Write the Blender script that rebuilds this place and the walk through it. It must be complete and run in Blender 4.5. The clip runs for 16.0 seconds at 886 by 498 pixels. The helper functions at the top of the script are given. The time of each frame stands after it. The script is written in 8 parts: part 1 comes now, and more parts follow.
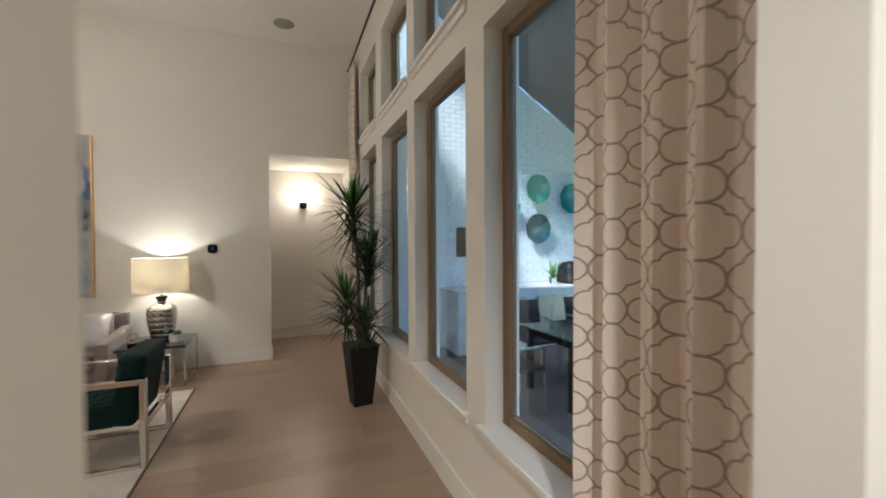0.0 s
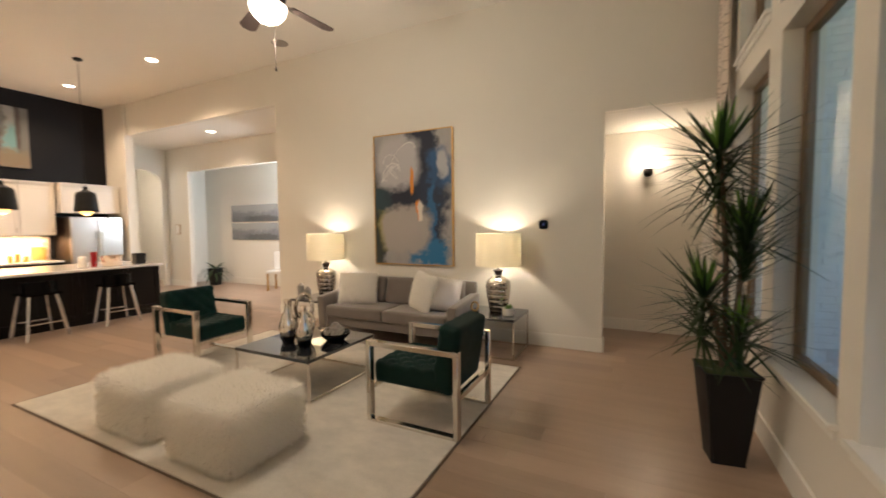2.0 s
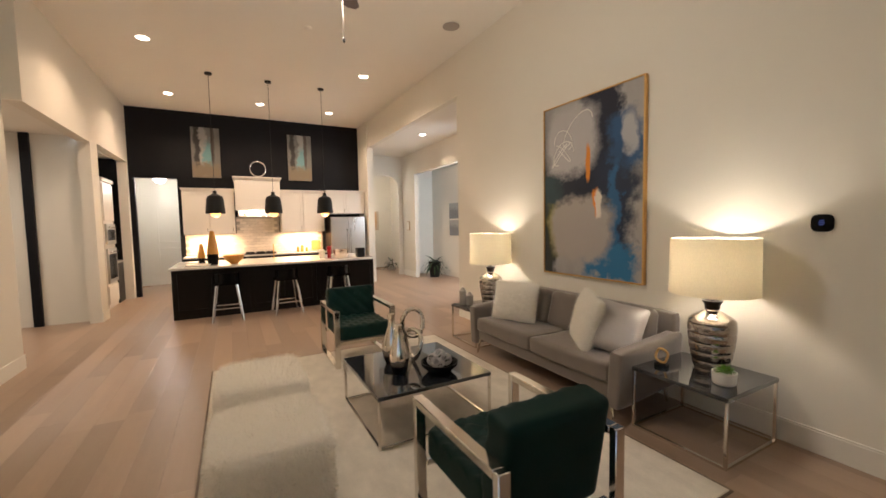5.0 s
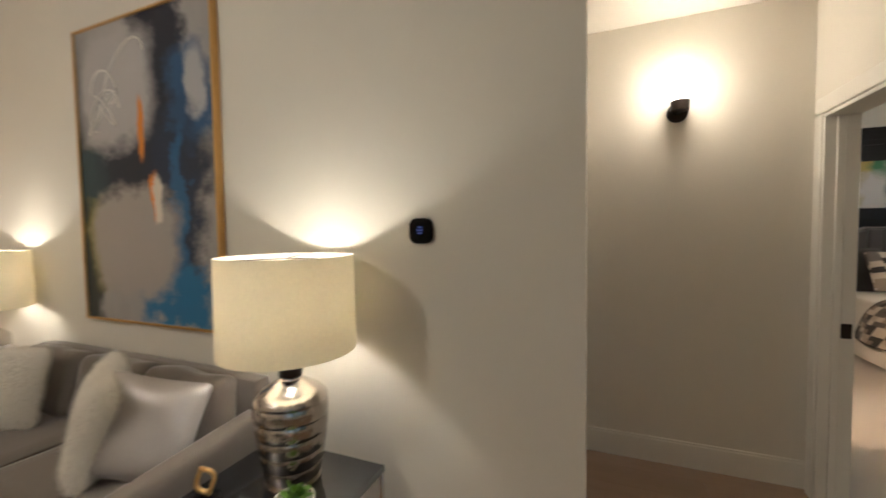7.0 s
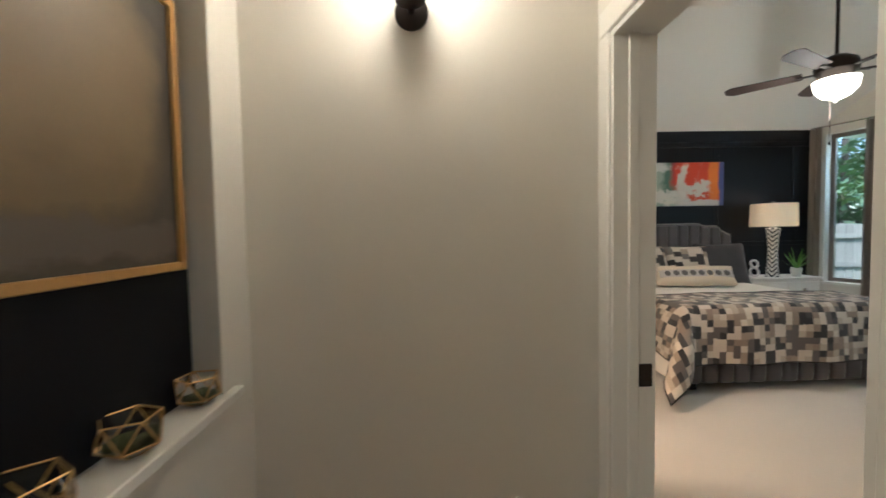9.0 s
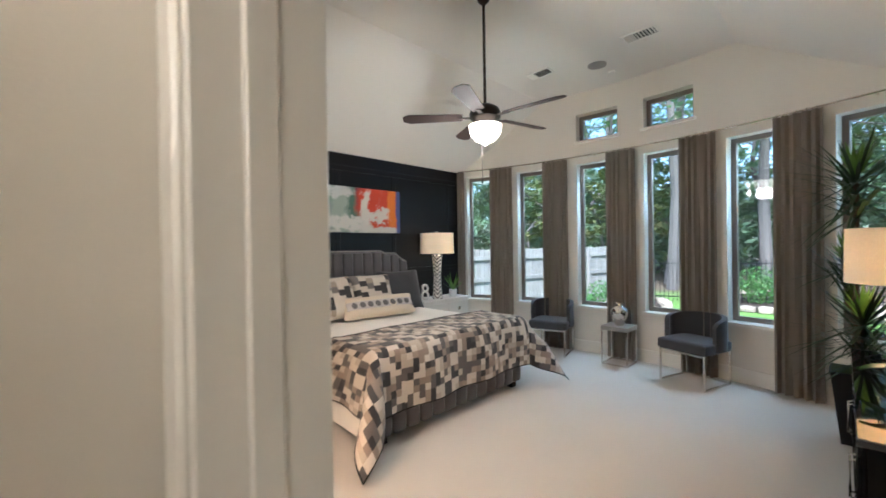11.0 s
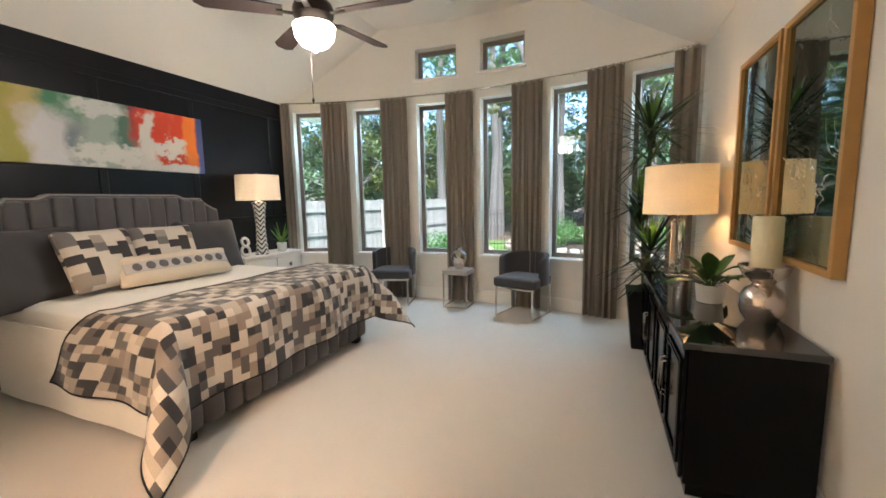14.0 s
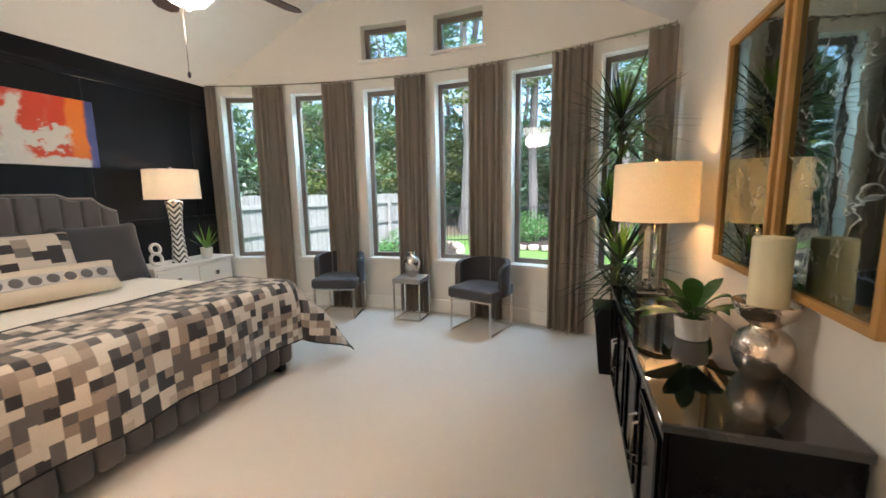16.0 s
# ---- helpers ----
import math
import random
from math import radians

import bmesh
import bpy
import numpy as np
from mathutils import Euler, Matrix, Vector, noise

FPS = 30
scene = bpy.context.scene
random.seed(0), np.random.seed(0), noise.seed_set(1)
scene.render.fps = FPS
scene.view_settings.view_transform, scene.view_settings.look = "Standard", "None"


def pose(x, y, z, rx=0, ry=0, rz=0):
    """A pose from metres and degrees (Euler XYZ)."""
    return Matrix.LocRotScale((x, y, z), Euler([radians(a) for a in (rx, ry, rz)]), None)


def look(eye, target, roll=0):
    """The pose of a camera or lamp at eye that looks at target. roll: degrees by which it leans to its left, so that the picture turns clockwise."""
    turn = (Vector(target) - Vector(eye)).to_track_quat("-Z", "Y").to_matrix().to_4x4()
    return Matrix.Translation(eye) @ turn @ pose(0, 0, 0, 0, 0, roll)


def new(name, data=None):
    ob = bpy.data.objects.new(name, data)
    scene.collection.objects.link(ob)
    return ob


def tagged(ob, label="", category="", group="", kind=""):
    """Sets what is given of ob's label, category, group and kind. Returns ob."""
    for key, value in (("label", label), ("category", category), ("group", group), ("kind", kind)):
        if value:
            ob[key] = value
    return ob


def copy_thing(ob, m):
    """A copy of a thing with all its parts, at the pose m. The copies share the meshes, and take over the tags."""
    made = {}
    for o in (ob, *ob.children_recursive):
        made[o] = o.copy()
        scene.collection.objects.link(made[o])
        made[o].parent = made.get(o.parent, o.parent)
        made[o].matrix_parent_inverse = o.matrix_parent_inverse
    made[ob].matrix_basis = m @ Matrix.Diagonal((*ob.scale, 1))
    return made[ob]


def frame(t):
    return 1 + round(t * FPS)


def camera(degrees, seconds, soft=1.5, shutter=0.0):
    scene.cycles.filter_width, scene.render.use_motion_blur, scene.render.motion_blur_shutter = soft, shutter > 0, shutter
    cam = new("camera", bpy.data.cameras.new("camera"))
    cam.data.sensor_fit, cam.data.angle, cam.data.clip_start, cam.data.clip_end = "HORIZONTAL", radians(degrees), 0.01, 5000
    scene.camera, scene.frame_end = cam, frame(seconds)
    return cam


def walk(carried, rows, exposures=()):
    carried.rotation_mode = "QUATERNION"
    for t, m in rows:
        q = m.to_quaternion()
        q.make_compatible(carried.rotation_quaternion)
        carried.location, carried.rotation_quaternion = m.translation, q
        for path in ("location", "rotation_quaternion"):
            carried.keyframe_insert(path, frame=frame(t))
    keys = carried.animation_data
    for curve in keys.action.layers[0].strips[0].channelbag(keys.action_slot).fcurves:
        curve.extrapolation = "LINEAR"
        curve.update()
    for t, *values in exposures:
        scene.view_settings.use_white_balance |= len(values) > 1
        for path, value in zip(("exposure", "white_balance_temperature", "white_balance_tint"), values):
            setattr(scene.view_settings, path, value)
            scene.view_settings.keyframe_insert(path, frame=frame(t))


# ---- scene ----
cam = camera(96.8, 16.0, 1.6, 0.3)
PATH = [
    (0, (1.291, 0.501, 1.626), (2.036, 2.356, 1.59), -0.3),
    (0.5, (1.488, 0.82, 1.58), (1.91, 2.774, 1.519), -0.5),
    (1, (1.544, 1.107, 1.541), (1.546, 3.105, 1.458), -0.4),
    (1.5, (1.488, 1.328, 1.554), (1.036, 3.274, 1.454), -0.5),
    (2, (1.455, 1.442, 1.533), (0.573, 3.234, 1.422), -0.6),
    (2.5, (1.505, 1.615, 1.528), (0.258, 3.173, 1.397), -0.7),
    (3, (1.56, 1.8, 1.509), (0.068, 3.123, 1.358), -0.5),
    (3.2, (1.569, 1.871, 1.517), (0.01, 3.114, 1.355), -0.5),
    (5.3, (1.453, 3.28, 1.596), (-0.308, 4.219, 1.471), -1.1),
    (5.5, (1.366, 3.418, 1.597), (-0.343, 4.45, 1.476), -0.8),
    (6, (1.235, 3.867, 1.55), (-0.276, 5.174, 1.451), -0.6),
    (6.2, (1.21, 4.075, 1.534), (-0.187, 5.503, 1.442), -0.6),
    (6.5, (1.187, 4.379, 1.546), (0.015, 5.998, 1.461), -0.7),
    (7, (1.163, 4.858, 1.547), (0.408, 6.708, 1.457), -0.8),
    (7.5, (1.336, 5.206, 1.513), (0.869, 7.148, 1.425), -0.8),
    (8, (1.46, 5.53, 1.483), (1.136, 7.502, 1.42), -1.1),
    (8.5, (1.51, 5.935, 1.48), (1.326, 7.925, 1.405), -1.2),
    (9, (1.64, 6.295, 1.492), (1.704, 8.291, 1.398), -1.1),
    (9.5, (1.769, 6.586, 1.531), (2.232, 8.529, 1.433), -1.2),
    (10, (1.865, 6.832, 1.545), (2.792, 8.602, 1.454), -1.2),
    (10.2, (1.915, 6.947, 1.528), (3.004, 8.623, 1.446), -0.8),
    (11.2, (2.24, 7.19, 1.585), (3.70, 8.54, 1.60), -1.0),
    (12.3, (2.568, 7.404, 1.659), (4.383, 8.232, 1.795), -1.1),
    (12.5, (2.575, 7.432, 1.627), (4.4, 8.243, 1.745), -1.2),
    (13, (2.558, 7.482, 1.544), (4.397, 8.266, 1.558), -1.1),
    (13.5, (2.527, 7.505, 1.468), (4.372, 8.27, 1.352), -1.2),
    (14, (2.512, 7.487, 1.406), (4.354, 8.225, 1.164), -1.1),
    (14.5, (2.612, 7.432, 1.39), (4.458, 8.131, 1.065), -1.2),
    (15, (2.769, 7.349, 1.464), (4.622, 8.02, 1.124), -1.1),
    (15.5, (2.904, 7.348, 1.492), (4.771, 7.993, 1.177), -1.0),
    (16, (3.186, 7.403, 1.482), (5.063, 8.036, 1.197), -1.0),
]
EXPOSURES = [(0, 1.38, 5250, 6), (0.8, 1.45, 5350, 6), (1.5, 1.45, 6050, 8), (3.0, 1.25, 6250, 10), (5.5, 1.22, 6000, 10), (7.0, 1.05, 5700, 6), (8.5, 1.24, 5450, 3), (10.0, 1.66, 5000, 6), (12.5, 1.98, 5600, 8), (16.0, 2.02, 5700, 10)]
walk(cam, [(t, look(eye, target, roll)) for t, eye, target, roll in PATH], EXPOSURES)

# ---------- world, sun, lamps ----------
world = bpy.data.worlds.new("world")
scene.world = world
world.use_nodes = True
wn = world.node_tree
sky = wn.nodes.new("ShaderNodeTexSky")
sky.sky_type = "NISHITA"
sky.sun_disc = False
sky.sun_elevation, sky.sun_rotation = radians(50), radians(248)
wn.links.new(sky.outputs[0], wn.nodes["Background"].inputs[0])
wn.nodes["Background"].inputs[1].default_value = 0.15
sun = new("sun", bpy.data.lights.new("sun", "SUN"))
sun.data.energy, sun.data.angle, sun.data.color = 5.0, radians(12), (1.0, 0.95, 0.88)
sun.matrix_world = look((-10, -4, 12.8), (0, 0, 0))
WARM, SOFT, COOL = (1.0, 0.77, 0.55), (1.0, 0.86, 0.70), (0.72, 0.87, 1.0)


def bulb(name, x, y, z, watts, colour=WARM, radius=0.04):
    ob = new(name, bpy.data.lights.new(name, "POINT"))
    ob.location = (x, y, z)
    ob.data.energy, ob.data.color, ob.data.shadow_soft_size = watts, colour, radius
    return ob


def beam(name, x, y, z, watts, colour=WARM, angle=120):
    ob = new(name, bpy.data.lights.new(name, "SPOT"))
    ob.location = (x, y, z)
    ob.data.energy, ob.data.color, ob.data.shadow_soft_size = watts, colour, 0.05
    ob.data.spot_size, ob.data.spot_blend = radians(angle), 0.6
    return ob


def glow(name, eye, target, w, h, watts, colour=COOL):
    ob = new(name, bpy.data.lights.new(name, "AREA"))
    ob.data.shape, ob.data.size, ob.data.size_y = "RECTANGLE", w, h
    ob.data.energy, ob.data.color = watts, colour
    ob.matrix_world = look(eye, target)
    return ob


# five kitchen downlights, then one added living room fill beam without a fixture
DOWNLIGHTS_AND_FILL = [(-5.87, 2.04), (-8.61, 2.03), (-8.64, 3.78), (-8.74, 5.36), (-5.98, 5.42), (-2.4, 2.0)]
for dx, dy in DOWNLIGHTS_AND_FILL:
    beam("downlight_beam", dx, dy, 4.39, 52 if dx < -5 else 26, (1.0, 0.71, 0.47) if dx < -5 else WARM, 140)
beam("downlight_beam", -7.12, 7.18, 3.68, 24, WARM, 130)
bulb("fan_lamp", -1.23, 3.76, 3.06, 30, SOFT, 0.10)
bulb("table_lamp_bulb", -0.10, 6.17, 1.26, 10, SOFT, 0.05)
bulb("table_lamp_bulb", -2.93, 6.17, 1.26, 10, SOFT, 0.05)
bulb("sconce_bulb", 1.59, 7.56, 2.40, 5.6, WARM, 0.06)
for py in (2.82, 3.82, 4.82):
    bulb("pendant_bulb", -7.0, py, 1.74, 3.5, (1.0, 0.62, 0.28), 0.03)
glow("cabinet_light", (-9.72, 2.62, 1.42), (-9.75, 2.62, 0), 0.9, 0.06, 16, (1.0, 0.64, 0.34))
glow("cabinet_light", (-9.72, 4.72, 1.42), (-9.75, 4.72, 0), 0.9, 0.06, 16, (1.0, 0.64, 0.34))
bulb("arch_room_lamp", -11.2, 7.0, 2.7, 30, SOFT, 0.1)
# added area lamp inside the white room, in place of daylight; no window there
glow("gallery_daylight_fill", (-5.2, 8.35, 2.4), (-8.4, 8.5, 1.4), 0.8, 1.6, 30, (0.85, 0.93, 1.0))
bulb("pantry_lamp", -10.9, 1.5, 2.62, 12, (1.0, 0.93, 0.85), 0.1)
# added area light for the unseen side room; it has no fixture
glow("side_room_fill", (-5.8, -0.9, 2.95), (-5.8, -0.9, 0), 1.2, 1.2, 16, SOFT)
# added fill beam in the unseen entry, without a fixture
beam("entry_downlight_beam", 1.2, -0.6, 2.95, 85, (1.0, 0.88, 0.74), 150)
bulb("bedroom_fan_lamp", 4.885, 9.37, 2.40, 18, SOFT, 0.10)
# unseen lamp in an assumed side room, added for warm light left of the bed
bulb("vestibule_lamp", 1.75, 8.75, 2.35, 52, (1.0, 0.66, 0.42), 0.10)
bulb("bedside_lamp_bulb", 6.33, 11.52, 1.66, 5, (1.0, 0.72, 0.46), 0.04)
bulb("dresser_lamp_bulb", 6.17, 6.90, 1.40, 3.8, (1.0, 0.55, 0.24), 0.04)

# added area lamps hidden outside above each bay window, standing in for sky light
for theta in (18.45, 10.98, 3.08, -4.52, -12.12, -19.62):
    ca, sa = math.cos(radians(theta)), math.sin(radians(theta))
    glow("bay_sky_fill", (0.77 + 7.27 * ca, 9.25 + 7.27 * sa, 2.99), (0.77 + 5.4 * ca, 9.25 + 5.4 * sa, 0.3), 0.55, 0.22, 13, (0.60, 0.83, 1.0))

# ---------- materials ----------
MATS = {}


def nodes_of(name):
    m = bpy.data.materials.new(name)
    m.use_nodes = True
    MATS[name] = m
    t = m.node_tree
    return m, t, t.nodes["Principled BSDF"]


def link(t, a, b):
    t.links.new(a, b)


def mixer(t, blend, fac, a, b):
    n = t.nodes.new("ShaderNodeMix")
    n.data_type, n.blend_type = "RGBA", blend
    for k, v in ((0, fac), (6, a), (7, b)):
        if hasattr(v, "is_linked"):
            link(t, v, n.inputs[k])
        else:
            n.inputs[k].default_value = v
    return n.outputs[2]


def calc(t, op, a, b=0.0, c=0.0, clamp=False):
    n = t.nodes.new("ShaderNodeMath")
    n.operation, n.use_clamp = op, clamp
    for k, v in enumerate((a, b, c)):
        if hasattr(v, "is_linked"):
            link(t, v, n.inputs[k])
        else:
            n.inputs[k].default_value = v
    return n.outputs[0]


def noise_tex(t, scale, detail=3.0, vector=None, rough=0.55):
    n = t.nodes.new("ShaderNodeTexNoise")
    n.inputs["Scale"].default_value, n.inputs["Detail"].default_value, n.inputs["Roughness"].default_value = scale, detail, rough
    if vector is not None:
        link(t, vector, n.inputs["Vector"])
    return n.outputs[0]


def coords(t, kind="Object"):
    return t.nodes.new("ShaderNodeTexCoord").outputs[kind]


def bumped(t, bsdf, height, depth, strength=0.6):
    n = t.nodes.new("ShaderNodeBump")
    n.inputs["Strength"].default_value, n.inputs["Distance"].default_value = strength, depth
    link(t, height, n.inputs["Height"])
    link(t, n.outputs[0], bsdf.inputs["Normal"])


def stretched(t, vec, sx, sy, sz):
    n = t.nodes.new("ShaderNodeMapping")
    n.inputs["Scale"].default_value = (sx, sy, sz)
    link(t, vec, n.inputs["Vector"])
    return n.outputs[0]


def rgb(c):
    return (c[0], c[1], c[2], 1.0)


def surface(name, col, rough=0.5, metal=0.0, var=0.10, scale=3.0, fine=60.0, depth=0.0006, stretch=None, sheen=0.0, coat=0.0, trans=0.0, ior=1.45, piece=0.0, spec=0.5):
    """Colour with stains at one scale, grain at another, fine relief and uneven gloss."""
    m, t, b = nodes_of(name)
    vec = coords(t)
    if stretch:
        vec = stretched(t, vec, *stretch)
    big, small = noise_tex(t, scale, 4.0, vec), noise_tex(t, fine, 3.0, vec)
    tone = calc(t, "ADD", calc(t, "MULTIPLY_ADD", big, var * 2, 1 - var), calc(t, "MULTIPLY_ADD", small, var, -var / 2))
    if piece:
        info = t.nodes.new("ShaderNodeObjectInfo").outputs["Random"]
        tone = calc(t, "MULTIPLY", tone, calc(t, "MULTIPLY_ADD", info, piece * 2, 1 - piece))
    link(t, mixer(t, "MULTIPLY", 1.0, rgb(col), tone), b.inputs["Base Color"])
    link(t, calc(t, "MULTIPLY_ADD", big, rough * 0.35, rough * 0.82, clamp=True), b.inputs["Roughness"])
    b.inputs["Metallic"].default_value, b.inputs["IOR"].default_value = metal, ior
    b.inputs["Specular IOR Level"].default_value = spec
    b.inputs["Transmission Weight"].default_value, b.inputs["Coat Weight"].default_value = trans, coat
    if sheen:
        b.inputs["Sheen Weight"].default_value, b.inputs["Sheen Roughness"].default_value = sheen, 0.4
    if depth:
        bumped(t, b, small, depth)
    return m


def emitter(name, col, power, base=(0.9, 0.85, 0.75)):
    m, t, b = nodes_of(name)
    b.inputs["Base Color"].default_value = rgb(base)
    b.inputs["Emission Color"].default_value, b.inputs["Emission Strength"].default_value = rgb(col), power
    b.inputs["Roughness"].default_value = 0.4
    return m


def shade_cloth(name, col, through_amount=0.45):
    m, t, b = nodes_of(name)
    vec = coords(t)
    weave = noise_tex(t, 260.0, 2.0, stretched(t, vec, 1, 1, 0.25))
    colour = mixer(t, "MULTIPLY", 1.0, rgb(col), calc(t, "MULTIPLY_ADD", weave, 0.25, 0.87))
    link(t, colour, b.inputs["Base Color"])
    b.inputs["Roughness"].default_value = 0.9
    tr = t.nodes.new("ShaderNodeBsdfTranslucent")
    link(t, colour, tr.inputs[0])
    mx = t.nodes.new("ShaderNodeMixShader")
    mx.inputs[0].default_value = through_amount
    link(t, b.outputs[0], mx.inputs[1])
    link(t, tr.outputs[0], mx.inputs[2])
    link(t, mx.outputs[0], t.nodes["Material Output"].inputs[0])
    return m


def painting(name, base, blobs, rough=0.6, grain=0.25, coat=0.0):
    """Abstract paint: soft-edged ragged fields (x, z, half width, half height, colour, softness, raggedness) over a base."""
    m, t, b = nodes_of(name)
    vec = coords(t)
    sep = t.nodes.new("ShaderNodeSeparateXYZ")
    link(t, vec, sep.inputs[0])
    n1, n2 = noise_tex(t, 4.0, 6.0, vec, 0.65), noise_tex(t, 7.0, 6.0, stretched(t, vec, 1.0, 1.0, 1.3), 0.65)
    strokes = noise_tex(t, 9.0, 8.0, stretched(t, vec, 1.0, 1.0, 0.35), 0.7)
    col = mixer(t, "MULTIPLY", grain, rgb(base), mixer(t, "MIX", strokes, (0.25, 0.25, 0.27, 1), (1.6, 1.6, 1.6, 1)))
    for x, z, w, h, c, soft, rag in blobs:
        u = calc(t, "ABSOLUTE", calc(t, "DIVIDE", calc(t, "ADD", calc(t, "SUBTRACT", sep.outputs[0], x), calc(t, "MULTIPLY_ADD", n1, rag, -rag / 2)), w))
        v = calc(t, "ABSOLUTE", calc(t, "DIVIDE", calc(t, "ADD", calc(t, "SUBTRACT", sep.outputs[2], z), calc(t, "MULTIPLY_ADD", n2, rag, -rag / 2)), h))
        r = calc(t, "POWER", calc(t, "ADD", calc(t, "POWER", u, 3.0), calc(t, "POWER", v, 3.0)), 0.333)
        mask = calc(t, "DIVIDE", calc(t, "SUBTRACT", 1.0 + soft, r), soft, clamp=True)
        mask = calc(t, "MULTIPLY", mask, calc(t, "MULTIPLY_ADD", strokes, 0.9, 0.62, clamp=True))
        col = mixer(t, "MIX", mask, col, rgb(c))
    link(t, col, b.inputs["Base Color"])
    b.inputs["Roughness"].default_value, b.inputs["Coat Weight"].default_value = rough, coat
    b.inputs["Coat Roughness"].default_value = 0.02
    bumped(t, b, strokes, 0.003, 0.4)
    return m


PAINT = surface("wall_paint", (0.74, 0.70, 0.62), 0.75, var=0.025, scale=1.2, fine=180, depth=0.0007)
CEIL = surface("ceiling_paint", (0.80, 0.765, 0.70), 0.85, var=0.02, scale=0.9, fine=140, depth=0.001)
TRIM = surface("trim_enamel", (0.80, 0.77, 0.70), 0.35, var=0.02, scale=2, fine=40, depth=0.0003)
BLACKWALL = surface("black_wall_paint", (0.007, 0.007, 0.009), 0.5, spec=0.2, var=0.10, scale=1.0, fine=120, depth=0.0005)
NAVYWALL = surface("ink_panel_paint", (0.006, 0.006, 0.008), 0.3, spec=0.35, var=0.10, scale=1.5, fine=90, depth=0.0004)
POLISHED = surface("polished_steel", (0.66, 0.70, 0.74), 0.12, 1.0, var=0.06, depth=0)
PLANK = surface("oak_plank", (0.345, 0.243, 0.172), 0.34, var=0.16, scale=2.2, fine=26, depth=0.0006, stretch=(0.35, 5.0, 1.0), piece=0.16)
SUBFLOOR = surface("plank_joint", (0.30, 0.21, 0.14), 0.8)
CARPET = surface("cream_carpet", (0.60, 0.555, 0.49), 0.95, var=0.07, scale=1.6, fine=380, depth=0.006, sheen=0.3)
RUG = surface("pale_rug", (0.60, 0.55, 0.47), 0.95, var=0.26, scale=4.5, fine=110, depth=0.006, stretch=(1, 1.6, 1))
WOODFRAME = surface("brown_window_frame", (0.20, 0.125, 0.065), 0.4, var=0.15, scale=5, fine=60)
BRONZE = surface("bronze_window_frame", (0.19, 0.155, 0.125), 0.4, var=0.08)
CHROME = surface("brushed_chrome", (0.72, 0.68, 0.62), 0.14, 1.0, var=0.05, fine=90, depth=0.0001)
STEEL = surface("stainless_steel", (0.55, 0.53, 0.50), 0.28, 1.0, var=0.08, stretch=(1, 1, 0.1))
SILVER = surface("mercury_silver", (0.46, 0.42, 0.38), 0.14, 1.0, var=0.12, scale=14, fine=50, depth=0.004)
BRIGHT = surface("bright_silver", (0.80, 0.74, 0.66), 0.09, 1.0, var=0.06, scale=9, fine=40, depth=0.001)
HAMMERED = surface("hammered_silver", (0.66, 0.58, 0.50), 0.16, 1.0, var=0.12, scale=30, fine=34, depth=0.010)
GOLD = surface("gold_leaf_frame", (0.62, 0.38, 0.14), 0.42, 0.75, var=0.15, scale=6, fine=70)
OAKGOLD = surface("honey_wood_frame", (0.42, 0.235, 0.07), 0.45, var=0.18, scale=4, fine=40, stretch=(1, 1, 0.2))
BLACK = surface("black_lacquer", (0.004, 0.004, 0.0045), 0.14, spec=0.14, var=0.2, depth=0.0002)
BLACKMATT = surface("black_satin", (0.009, 0.0085, 0.0085), 0.5, spec=0.3, var=0.12)
DARKMETAL = surface("oil_rubbed_bronze", (0.035, 0.026, 0.022), 0.35, 0.7, var=0.2)
DARKGLASS = surface("smoked_glass_top", (0.018, 0.021, 0.026), 0.05, var=0.1, coat=1.0, depth=0)
GREYSOFA = surface("taupe_velvet", (0.165, 0.138, 0.115), 0.85, var=0.14, scale=6, fine=190, depth=0.0012, sheen=0.6)
SATIN = surface("silver_satin", (0.46, 0.42, 0.395), 0.34, 0.15, var=0.12, scale=7, fine=120, sheen=0.3)
EMERALD = surface("emerald_velvet", (0.0008, 0.018, 0.015), 0.6, var=0.30, scale=9, fine=160, depth=0.001, spec=0.22)
GREYVELVET = surface("slate_velvet", (0.115, 0.105, 0.105), 0.8, var=0.16, scale=7, fine=160, depth=0.0012, sheen=0.5)
CHARVELVET = surface("graphite_velvet", (0.050, 0.048, 0.050), 0.75, var=0.18, scale=7, fine=160, depth=0.0012, sheen=0.3)
LINEN = surface("ivory_linen", (0.80, 0.76, 0.69), 0.9, var=0.07, scale=5, fine=260, depth=0.0012)
TANLINEN = surface("tan_linen", (0.62, 0.53, 0.40), 0.9, var=0.07, scale=5, fine=240, depth=0.0012)
WHITECAB = surface("white_cabinet", (0.78, 0.73, 0.66), 0.4, var=0.03)
QUARTZ = surface("white_quartz", (0.74, 0.70, 0.66), 0.12, var=0.08, scale=3, fine=18, depth=0)
ESPRESSO = surface("espresso_cabinet", (0.007, 0.0055, 0.005), 0.3, spec=0.25, var=0.2, stretch=(1, 1, 0.2))
TILE = surface("glazed_tile", (0.62, 0.56, 0.50), 0.12, var=0.06, piece=0.12)
WHITEBRICK = surface("painted_brick", (0.70, 0.74, 0.76), 0.7, var=0.12, scale=6, fine=50, depth=0.006)
CONCRETE = surface("patio_concrete", (0.13, 0.13, 0.125), 0.7, var=0.15, scale=2, fine=60, depth=0.002)
PORCHWOOD = surface("grey_porch_boards", (0.10, 0.105, 0.11), 0.6, var=0.15, stretch=(0.2, 4, 1))
LEAF = surface("yucca_leaf", (0.022, 0.048, 0.014), 0.45, var=0.35, scale=3, fine=40)
LEAFLIGHT = surface("young_leaf", (0.13, 0.26, 0.04), 0.45, var=0.3, scale=8, fine=40)
